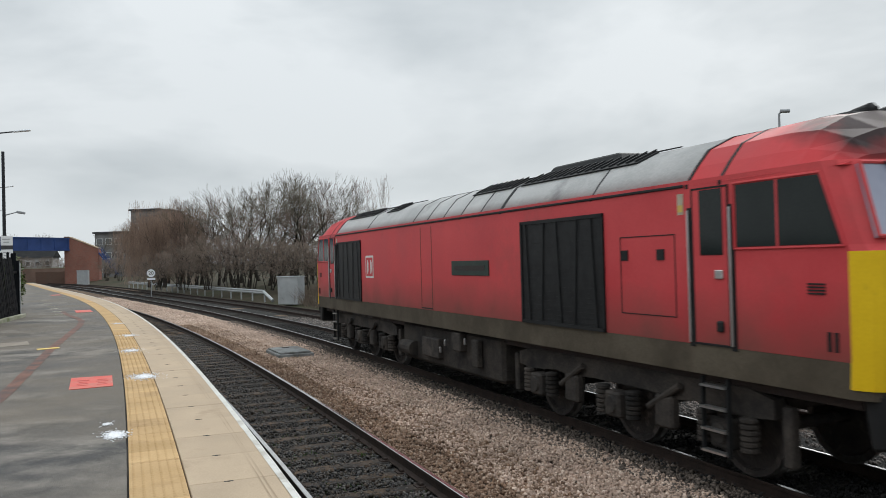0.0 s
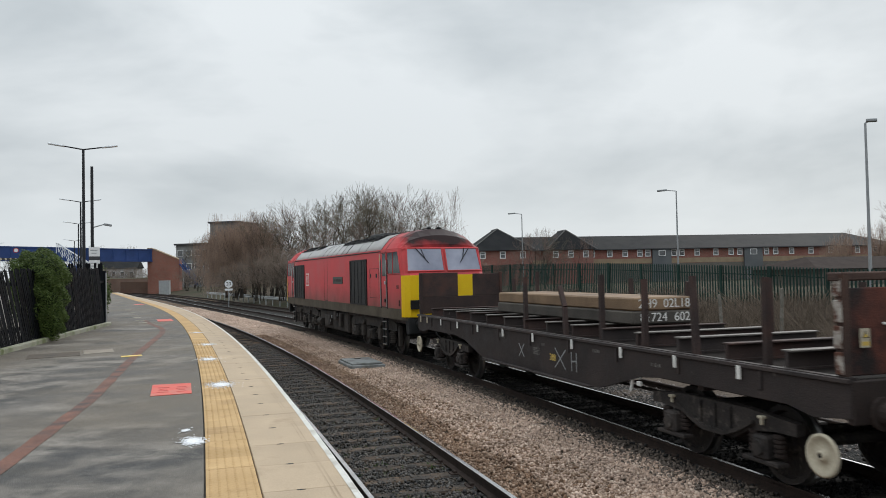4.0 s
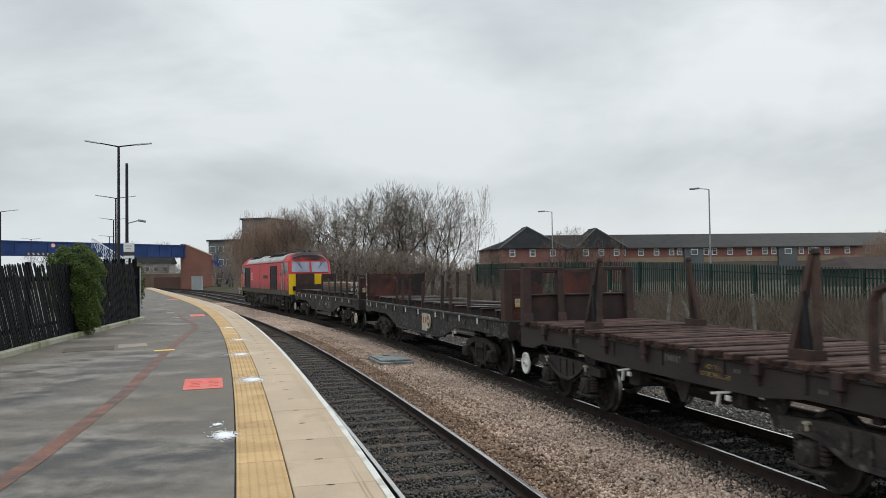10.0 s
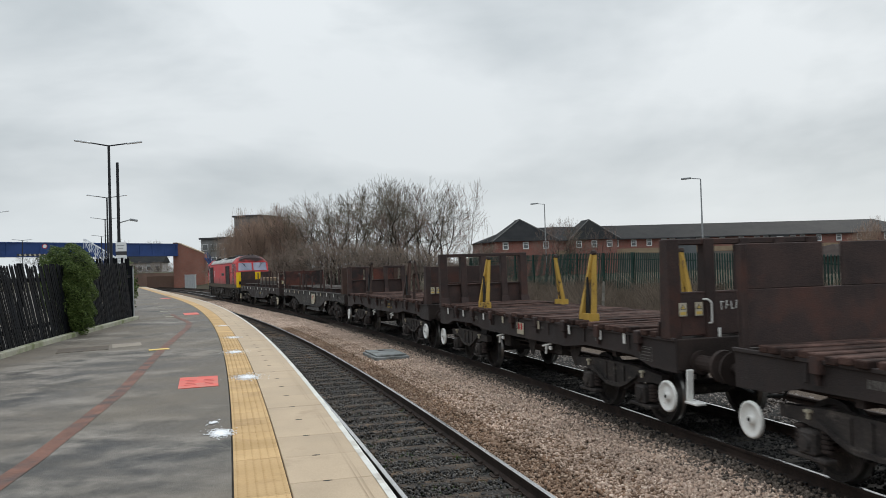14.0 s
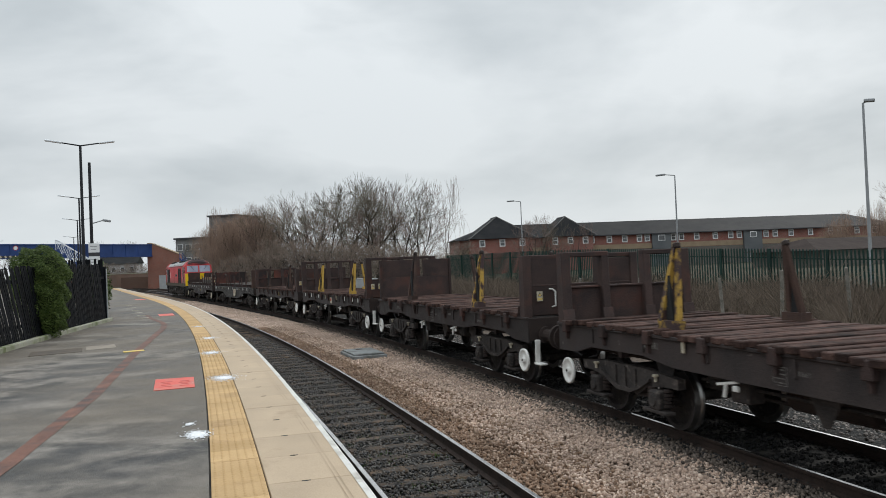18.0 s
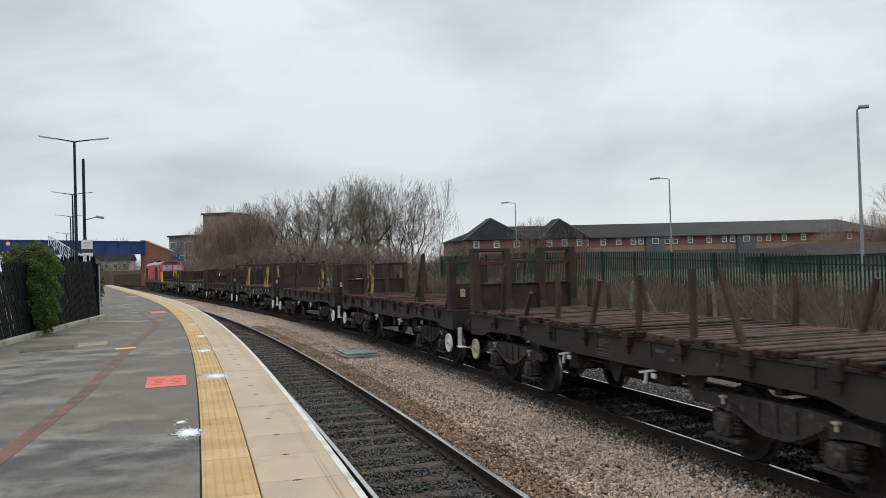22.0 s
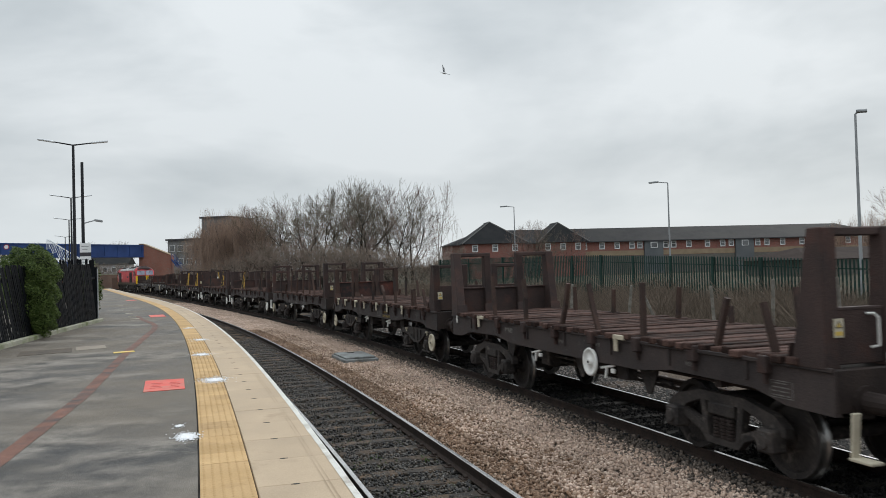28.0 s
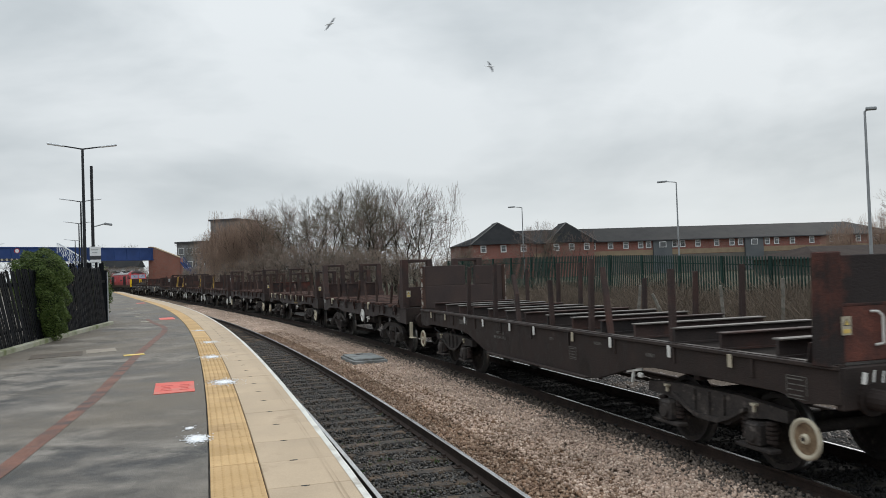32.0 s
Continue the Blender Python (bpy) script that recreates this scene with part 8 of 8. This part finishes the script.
# kind, bearing, distance, crown over the eye line as a slope
for kind, az, r, top in (
    ("willow", -12.7, 97, 0.064), ("willow", -12.3, 94, 0.070), ("willow", -11.9, 93, 0.078), ("willow", -11.0, 95, 0.080), ("willow", -11.6, 102, 0.074), ("pink", -10.3, 92, 0.082), ("broad", -9.8, 96, 0.080),
    ("broad", -9.0, 90, 0.083), ("pink", -8.3, 94, 0.086), ("broad", -7.4, 86, 0.094), ("broad", -6.3, 84, 0.110), ("broad", -4.9, 82, 0.113), ("broad", -3.6, 80, 0.114),
    ("broad", -2.5, 78, 0.112), ("pink", -1.3, 80, 0.104), ("broad", -0.6, 76, 0.106), ("pink", 0.5, 78, 0.105), ("birch", 2.45, 74, 0.104), ("birch", 1.6, 80, 0.075), ("birch", 3.0, 82, 0.062),
    ("broad", -14.9, 176, 0.056), ("broad", -15.5, 182, 0.048), ("broad", -5.6, 100, 0.10), ("pink", -3.0, 96, 0.095), ("broad", -8.0, 104, 0.080), ("broad", -6.8, 96, 0.095), ("broad", -4.2, 94, 0.102), ("pink", -1.9, 92, 0.098), ("broad", 0.1, 90, 0.088), ("pink", -9.4, 100, 0.078), ("broad", -10.5, 104, 0.072), ("pink", -7.0, 78, 0.07), ("pink", -3.1, 74, 0.07),
    ("shrub", -12.2, 84, 0.020), ("shrub", -10.6, 80, 0.026), ("shrub", -9.0, 78, 0.032), ("shrub", -7.6, 76, 0.036), ("shrub", -6.2, 73, 0.036), ("shrub", -4.9, 71, 0.032), ("shrub", -3.7, 70, 0.034), ("shrub", -2.5, 68, 0.030),
    ("shrub", -1.3, 67, 0.030), ("shrub", -0.1, 66, 0.024), ("shrub", 1.1, 66, 0.022), ("shrub", 2.2, 66, 0.016), ("shrub", -6.9, 84, 0.045), ("shrub", -9.8, 88, 0.040), ("shrub", -4.3, 80, 0.040), ("shrub", -1.9, 78, 0.034),
    ("pink", 8.7, 68, 0.056), ("pink", 7.9, 72, 0.050), ("broad", 9.4, 70, 0.048), ("pink", 11.7, 72, 0.044), ("shrub", 3.6, 84, 0.028),
    ("pink", 33.2, 78, 0.075), ("pink", 36.0, 74, 0.08), ("willow", 29.0, 112, 0.040), ("willow", 30.4, 110, 0.046), ("willow", 31.8, 108, 0.05),
    ("shrub", -24.5, 205, 0.016), ("shrub", -23.2, 200, 0.017), ("shrub", -21.8, 198, 0.018), ("shrub", -20.4, 200, 0.017), ("shrub", -19.0, 204, 0.016), ("shrub", -17.9, 206, 0.016), ("shrub", -16.2, 176, 0.008), ("shrub", -14.6, 150, 0.014), ("shrub", -13.6, 130, 0.016), ("shrub", -15.4, 160, 0.012),
    ("broad", -24.0, 260, 0.041), ("broad", -21.0, 260, 0.043), ("broad", -19.0, 255, 0.042), ("broad", -26.5, 260, 0.043), ("broad", -18.4, 250, 0.040),
):
    plant(kind, az, r, top)


# ---- along the platform ----
def platform_lamp(s, o, top, label):
    t = thing("platform_lamp", label, "lamp post", Matrix.Translation(at(s, o, PLAT)) @ Matrix.Rotation(heading(s) + math.pi / 2, 4, "Z"), group="lamps along the platform")
    h = top - PLAT
    part("column", tube(tube(bmesh.new(), (0, 0, 0), (0, 0, 1.3), 0.10, 0.10, n=10), (0, 0, 1.3), (0, 0, h), 0.07, 0.05, n=10), LAMP_DARK, t)
    for d in (-1, 1):
        a = part("arm", tube(bmesh.new(), (0, 0, h), (d * 0.75, 0, h + 0.12), 0.03, 0.025, n=8), LAMP_DARK, t)
        part("lantern", boxed((d * 1.0, 0, h + 0.16), (0.62, 0.20, 0.07), (0, -8 * d, 0), bevel=0.02), LANTERN, a, "pale flat lantern")
    return t


def lamp_at(az, r, top, label="dark twin-armed platform lamp post"):
    s, o = along([polar(az, r).x], [polar(az, r).y])
    return platform_lamp(float(s[0]), float(o[0]), top, label)


lamp_at(-21.74, 36, 7.9)
lamp_at(-21.92, 60, 7.9)
lamp_at(-22.06, 83, 7.9)
lamp_at(-22.3, 118, 7.9)
lamp_at(-28.6, 75, 7.9)
lamp_at(-26.9, 128, 7.9)
pole = thing("camera_pole", "dark steel pole with a camera and a station sign", "pole", Matrix.Translation(polar(-21.24, 38, PLAT)) @ Matrix.Rotation(radians(21.24), 4, "Z"))
part("column", tube(bmesh.new(), (0, 0, 0), (0, 0, 6.55), 0.075, 0.06, n=10), LAMP_DARK, pole)
cm = part("camera_arm", tube(bmesh.new(), (0, 0, 3.9), (0.5, 0, 4.05), 0.025, n=8), LAMP_GREY, pole)
part("camera_housing", boxed((0.62, -0.02, 4.02), (0.34, 0.12, 0.10), (0, 10, 0), bevel=0.02), LAMP_GREY, cm)
sign = thing("station_sign", "white station sign with a dark band on two posts", "sign", Matrix.Translation(polar(-21.12, 37, PLAT)) @ Matrix.Rotation(radians(21.1), 4, "Z"))
for x in (-0.17, 0.17):
    part("post", tube(bmesh.new(), (x, 0.04, 0), (x, 0.04, 3.0), 0.035, n=8), LAMP_DARK, sign)
for z, h in ((2.82, 0.388), (2.28, 0.373)):
    b = part("board", boxed((0, 0, z), (0.43, 0.03, h), bevel=0.005), SIGN_WHITE, sign)
    for k in range(2):
        part("writing_bar", boxed((-0.02, -0.018, z + 0.06 - 0.12 * k), (0.28 - 0.08 * k, 0.004, 0.035)), GALV, b)
part("dark_band", boxed((0, 0.0, 2.547), (0.43, 0.034, 0.15), bevel=0.004), SIGN_DARK, sign)


# blue footbridge with brick stair towers
fb = thing("footbridge", "blue steel footbridge with a red brick stair tower", "footbridge")
R0, L0 = polar(-17.6, 172, 0), polar(-31.5, 146, 0)
d = L0 - R0
ang = math.atan2(d.y, d.x)
ZB, ZT = 6.15, 8.6
span = part("span", boxed((d.length / 2, 0, (ZB + ZT) / 2), (d.length, 2.6, ZT - ZB)), BLUE, fb, "blue panelled bridge span")
span.matrix_local = Matrix.Translation(R0) @ Matrix.Rotation(ang, 4, "Z")
for z in (ZB + 0.1, ZT - 0.1):
    part("edge_beam", boxed((d.length / 2, 1.33, z), (d.length, 0.12, 0.22)), BLUE, span)
for k in range(16):
    part("panel_rib", boxed((d.length * (k + 0.5) / 16, 1.33, (ZB + ZT) / 2), (0.12, 0.10, ZT - ZB - 0.3)), BLUE, span)
T1 = polar(-15.9, 171, 0)
dt = T1 - R0
tw = part("stair_tower", prism(bmesh.new(), [(-0.5, -0.4), (dt.length + 0.4, -0.4), (dt.length + 0.4, 6.4), (0.3, 8.7), (-0.5, 8.7)], -1.6, 1.6), BRICK_TOWER, fb, "orange-red brick stair tower")
tw.matrix_local = Matrix.Translation(R0) @ Matrix.Rotation(math.atan2(dt.y, dt.x), 4, "Z")
part("coping_stone", prism(bmesh.new(), [(-0.5, 8.7), (0.3, 8.7), (dt.length + 0.4, 6.4), (dt.length + 0.4, 6.55), (0.3, 8.85), (-0.5, 8.85)], -1.7, 1.7), BUFF, tw)
low_w = part("side_wall", boxed((-3.0, 0, 0.9), (6.0, 0.4, 2.6)), BRICK_OLD, fb)
# blue stair flight on the platform side
p = polar(-23.3, 148, 0)
bm = bmesh.new()
for k in range(12):
    box(bm, (k * 0.5, 0, 6.2 - k * 0.42), (0.55, 2.0, 0.08))
for y in (-1.0, 1.0):
    tube(bm, (0, y, 7.4), (6, y, 2.3), 0.06, n=6)
    tube(bm, (0, y, 6.2), (6, y, 1.2), 0.14, n=6)
    for k in range(6):
        tube(bm, (k, y, 7.4 - k * 0.85), (k, y, 6.2 - k * 0.83), 0.05, n=6)
fl = part("stair_flight", bm, BLUE, fb, "blue steel stair flight")
bm = bmesh.new()
for y in (-1.08, 1.08):
    for k in range(7):
        tube(bm, (k * 0.9, y, 8.9 - k * 0.62), (k * 0.9, y, 7.2 - k * 0.72), 0.05, n=6)
        tube(bm, (k * 0.9, y, 8.9 - k * 0.62), (k * 0.9 + 0.9, y, 6.5 - k * 0.72), 0.04, n=6)
    tube(bm, (0, y, 8.9), (6.3, y, 4.6), 0.06, n=6)
part("stair_lattice", bm, LANTERN, fl, "pale steel lattice balustrade")
hz = part("hazard_board", boxed((-1.5, 0, 0), (11.0, 0.06, 0.40)), SIGN_DARK, fb, "black and yellow hazard board")
hz.matrix_local = Matrix.Translation(polar(-25.9, 149, 6.35)) @ Matrix.Rotation(ang, 4, "Z") @ Matrix.Translation((0, 0, 0))
for k in range(13):
    part("hazard_stripe", boxed((-6.6 + k * 0.84, 0.04, 0), (0.30, 0.03, 0.38), (0, 28, 0)), CREAM, hz)
hs = part("height_sign", turned(bmesh.new(), [(0.40, 0.0), (0.40, -0.04)], 0, (0, 0, 0), 24), SIGN_RED, fb, "round white sign with a red ring")
hs.matrix_local = Matrix.Translation(polar(-25.64, 148, 7.75)) @ Matrix.Rotation(radians(25.6), 4, "Z")
part("sign_face", turned(bmesh.new(), [(0.30, 0.0), (0.30, -0.03)], 0, (0, -0.03, 0), 24), SIGN_WHITE, hs)

fl.matrix_local = Matrix.Translation(p) @ Matrix.Rotation(radians(15), 4, "Z")
low_w.matrix_local = Matrix.Translation(R0) @ Matrix.Rotation(math.atan2(dt.y, dt.x), 4, "Z")

# old brick wall and bank beyond the platform end
WA, WB = polar(-23.5, 158, 0.4), polar(-17.3, 190, 0.4)
ow = thing("old_brick_wall", "brown old brick wall under the footbridge", "wall", facing(WA, WB))
part("wall", boxed(((WB - WA).length / 2, 0, 1.2), ((WB - WA).length, 0.5, 2.6)), BRICK_OLD, ow)
part("wall_coping", boxed(((WB - WA).length / 2, 0, 2.56), ((WB - WA).length, 0.6, 0.14)), KERB, ow)

# blue stair on the far side of the tower
sf = bmesh.new()
p0, p1 = polar(-15.75, 170, 5.6), polar(-14.75, 169, 1.4)
for y in (-0.9, 0.9):
    off = Vector((0, y, 0))
    tube(sf, p0 + off, p1 + off, 0.16, n=6)
    tube(sf, p0 + off + Vector((0, 0, 1.1)), p1 + off + Vector((0, 0, 1.1)), 0.06, n=6)
    for k in range(6):
        q = p0.lerp(p1, k / 5) + off
        tube(sf, q, q + Vector((0, 0, 1.1)), 0.04, n=6)
for k in range(14):
    q = p0.lerp(p1, (k + 0.5) / 14)
    box(sf, q[:], (0.3, 1.8, 0.06))
part("stair_flight", sf, BLUE, fb, "blue steel stair flight")

# pale low building seen under the bridge
PA, PB = polar(-22.4, 236, 0.4), polar(-18.6, 232, 0.4)
pale = thing("pale_building", "pale rendered low building beyond the footbridge", "building", facing(PA, PB))
LP = (PB - PA).length
part("wall", boxed((LP / 2, 4, 2.7), (LP, 8, 5.4)), RENDER_PALE, pale)
part("roof", prism(bmesh.new(), [(-0.5, 5.4), (8.5, 5.4), (4, 7.4)], -0.4, LP + 0.4, "x"), SLATE, pale, "grey slate roof")
for k in range(7):
    w_ = part("window", boxed((LP * (k + 0.5) / 7, -0.03, 3.9), (1.2, 0.1, 1.3)), FRAME_W, pale)
    part("pane", boxed((LP * (k + 0.5) / 7, -0.085, 3.9), (1.0, 0.03, 1.1)), PANE, w_)

# flat-roofed block behind the trees
FBA, FBB = polar(-16.05, 205, 0.5), polar(-12.1, 197, 0.5)
blk = thing("office_block", "grey flat-roofed office block behind the trees", "building", facing(FBA, FBB))
LB = (FBB - FBA).length
for x0, x1, top in ((0, LB * 0.57, 10.2), (LB * 0.57, LB, 15.2)):
    part("storey_block", boxed(((x0 + x1) / 2, 6, top / 2), (x1 - x0, 12, top)), CONCRETE, blk)
    part("roof_edge", boxed(((x0 + x1) / 2, 6, top + 0.2), (x1 - x0 + 0.8, 12.8, 0.4)), SIGN_DARK, blk)
    nz = int(top / 3.2)
    for iz in range(nz):
        n = int((x1 - x0) / 2.0)
        for k in range(n):
            w_ = part("window", boxed((x0 + (k + 0.5) * (x1 - x0) / n, -0.02, 1.9 + iz * 3.2), (1.5, 0.10, 1.5)), FRAME_W, blk)
            part("pane", boxed((x0 + (k + 0.5) * (x1 - x0) / n, -0.075, 1.9 + iz * 3.2), (1.3, 0.03, 1.3)), PANE, w_)

# lineside: cabinets, low barrier, speed sign
def cabinet(m, size, label):
    t = thing("relay_cabinet", label, "cabinet", m)
    part("body", boxed((0, 0, size[2] / 2), size, bevel=0.02), GALV, t)
    part("lid", boxed((0, 0, size[2] + 0.03), (size[0] + 0.1, size[1] + 0.1, 0.06), bevel=0.01), GALV, t)
    n = max(2, int(size[0] / 0.45))
    for k in range(n):
        part("rib", boxed((-size[0] / 2 + (k + 0.5) * size[0] / n, -size[1] / 2 - 0.02, size[2] / 2), (0.06, 0.05, size[2] - 0.1), bevel=0.01), GALV, t)
    return t


cabinet(Matrix.Translation(at(55.5, 6.9, -0.30)) @ Matrix.Rotation(heading(55) + 0.5, 4, "Z"), (1.9, 0.7, 1.9), "pale galvanised lineside cabinet with ribs")
cabinet(Matrix.Translation(polar(-16.8, 160, -0.3)), (1.9, 1.0, 2.6), "pale grey relay cabinet by the brick tower")
gb = thing("low_barrier", "low galvanised steel barrier beside the far track", "barrier")
for k in range(21):
    s = 62 + k * 3.2
    part("post", boxed((0, 0, 0), (0.10, 0.10, 0.95)), GALV, gb).matrix_local = Matrix.Translation(at(s, 7.0, 0.10)) @ Matrix.Rotation(heading(s), 4, "Z")
part("barrier_rail", ribbon("barrier_rail", 62, 127, [(6.92, 0.25), (6.88, 0.33), (6.92, 0.41), (6.88, 0.49), (6.92, 0.57), (6.96, 0.57), (6.96, 0.25)], GALV, 1.5, closed=True), None, gb)
part("barrier_end", tube(bmesh.new(), at(62, 6.94, 0.41), at(60.3, 7.1, -0.2), 0.12, n=6), GALV, gb)
sg = thing("speed_sign", "white round speed sign with black figures on a post", "sign", Matrix.Translation(polar(-12.66, 78, -0.5)) @ Matrix.Rotation(radians(12.66), 4, "Z"))
part("post", tube(bmesh.new(), (0, 0, 0), (0, 0, 2.5), 0.04, n=8), LAMP_GREY, sg)
dk = part("disc", turned(bmesh.new(), [(0.36, 0.0), (0.36, -0.03)], 0, (0, -0.06, 2.50), 28), SIGN_WHITE, sg, "white sign disc")
part("rim", turned(bmesh.new(), [(0.40, 0.0), (0.40, -0.02)], 0, (0, -0.035, 2.50), 28), SIGN_DARK, sg)
tx = part("figures", lettering("20", 0.46, SIGN_DARK, "figures"), None, dk)
tx.matrix_local = Matrix.Translation((0, -0.10, 2.50))
part("lower_plate", boxed((0, -0.06, 1.98), (0.7, 0.03, 0.18)), SIGN_WHITE, sg)

# ---- gulls ----
def gull(label):
    g = thing("gull", label, "bird", group="gulls in the sky")
    bm = bmesh.new()
    loft(bm, [[Vector((x, r * math.cos(t), r * 0.9 * math.sin(t))) for t in (k * 0.785 for k in range(8))] for x, r in ((-0.28, 0.02), (-0.16, 0.055), (0.0, 0.075), (0.12, 0.06), (0.2, 0.045), (0.27, 0.015))])
    part("body", bm, GULL_W, g, "white body")
    wings = []
    for s in (1, -1):
        bm = bmesh.new()
        prism(bm, [(0.08, 0.0), (0.13, s * 0.28), (0.02, s * 0.66), (-0.03, s * 0.66), (-0.04, s * 0.3), (-0.10, 0.0)], -0.008, 0.008, "z")
        wings.append((part("wing", bm, GULL_G, g, "grey wing"), s))
    part("tail", prism(bmesh.new(), [(-0.24, 0.03), (-0.40, 0.09), (-0.40, -0.09), (-0.24, -0.03)], -0.006, 0.006, "z"), GULL_W, g)
    return g, wings


GULLS = [gull("grey and white gull gliding with spread wings"), gull("grey and white gull in flight")]

# ---- what moves ----
TRAVEL_T = np.arange(0, 33, 2.0)
TRAVEL_S = np.array([0, 9.02, 18.14, 27.28, 36.45, 45.73, 55.03, 64.22, 73.11, 81.71, 90.28, 99.06, 108.18, 117.54, 126.7, 135.31, 143.47])


def spline(tk, v):
    """Second derivatives of a natural cubic spline."""
    n = len(tk)
    h = np.diff(tk)
    a, b = np.eye(n), np.zeros(n)
    for i in range(1, n - 1):
        a[i, i - 1], a[i, i], a[i, i + 1] = h[i - 1], 2 * (h[i - 1] + h[i]), h[i]
        b[i] = 6 * ((v[i + 1] - v[i]) / h[i] - (v[i] - v[i - 1]) / h[i - 1])
    return np.linalg.solve(a, b)


TRAVEL_M = spline(TRAVEL_T, TRAVEL_S)


def travelled(t):
    j = min(max(int(np.searchsorted(TRAVEL_T, t)) - 1, 0), len(TRAVEL_T) - 2)
    h = TRAVEL_T[j + 1] - TRAVEL_T[j]
    a, c = (TRAVEL_T[j + 1] - t) / h, (t - TRAVEL_T[j]) / h
    return a * TRAVEL_S[j] + c * TRAVEL_S[j + 1] + ((a ** 3 - a) * TRAVEL_M[j] + (c ** 3 - c) * TRAVEL_M[j + 1]) * h * h / 6


def ride(u, t, half=4.5):
    """The pose of a vehicle whose middle is at u along the train: it stands on the track with both bogies."""
    s = travelled(t) + u
    a, b = at(s - half), at(s + half)
    d = b - a
    mid = (a + b) / 2
    return Matrix.Translation((mid.x, mid.y, 0)) @ Matrix.Rotation(math.atan2(d.y, d.x), 4, "Z")


GULL_ROWS = (
    ((0.0, 3, 48, 70), (24.0, 4, 46, 62), (26.5, 0.2, 23, 60), (27.5, 1.1, 15.8, 58), (28.0, 3.2, 13.6, 60), (28.5, 6.2, 11.7, 62), (29.0, 6.1, 9.6, 64), (29.5, -0.4, 8.8, 64), (30.0, -5.4, 11.1, 62), (30.5, -10.4, 15.0, 60), (31.0, -11.9, 15.7, 58), (31.5, -10.5, 16.1, 54), (32.0, -5.3, 17.1, 50)),
    ((0.0, -20, 50, 80), (26.0, -12, 44, 60), (28.0, -8.0, 22.5, 56), (28.5, -4.6, 17.3, 54), (29.0, 2.7, 13.5, 54), (29.5, 2.7, 11.7, 56), (30.0, -4.5, 12.7, 54), (30.5, -7.1, 13.1, 56), (31.0, -6.1, 14.3, 56), (31.5, -0.8, 14.5, 56), (32.0, 6.0, 14.0, 58)),
)


def motions():
    times = [k * 0.5 for k in range(65)]
    for ob, u in MOVING:
        half = 5.8 if ob is loco else 4.2
        walk(ob, [(t, ride(u, t, half)) for t in times])
    spins = [k / 7.5 for k in range(241)]
    turn = [travelled(t) for t in spins]
    for w, r, c in SPINNING:
        walk(w, [(t, Matrix.Translation(c) @ Matrix.Rotation(s / r, 4, "Y")) for t, s in zip(spins, turn)])
    for (g, wings), rows in zip(GULLS, GULL_ROWS):
        pts = [(t, Vector((r * math.sin(radians(az)) * math.cos(radians(el)), r * math.cos(radians(az)) * math.cos(radians(el)), 2.5 + r * math.sin(radians(el))))) for t, az, el, r in rows]
        keyed = []
        for k, (t, p) in enumerate(pts):
            d = pts[min(k + 1, len(pts) - 1)][1] - pts[max(k - 1, 0)][1]
            d = d if d.length > 0.1 else Vector((1, 0, 0))
            bank = 62 if k % 2 else 48
            keyed.append((t, Matrix.Translation(p) @ Matrix.Rotation(math.atan2(d.y, d.x), 4, "Z") @ Matrix.Rotation(radians(bank), 4, "X")))
        walk(g, keyed)
        for w, s in wings:
            walk(w, [(t, Matrix.Rotation(radians((14 + 16 * math.sin(t * 7.0 + 1)) * s), 4, "X")) for t in [0.0] + [24 + k * 0.2 for k in range(41)]])


motions()
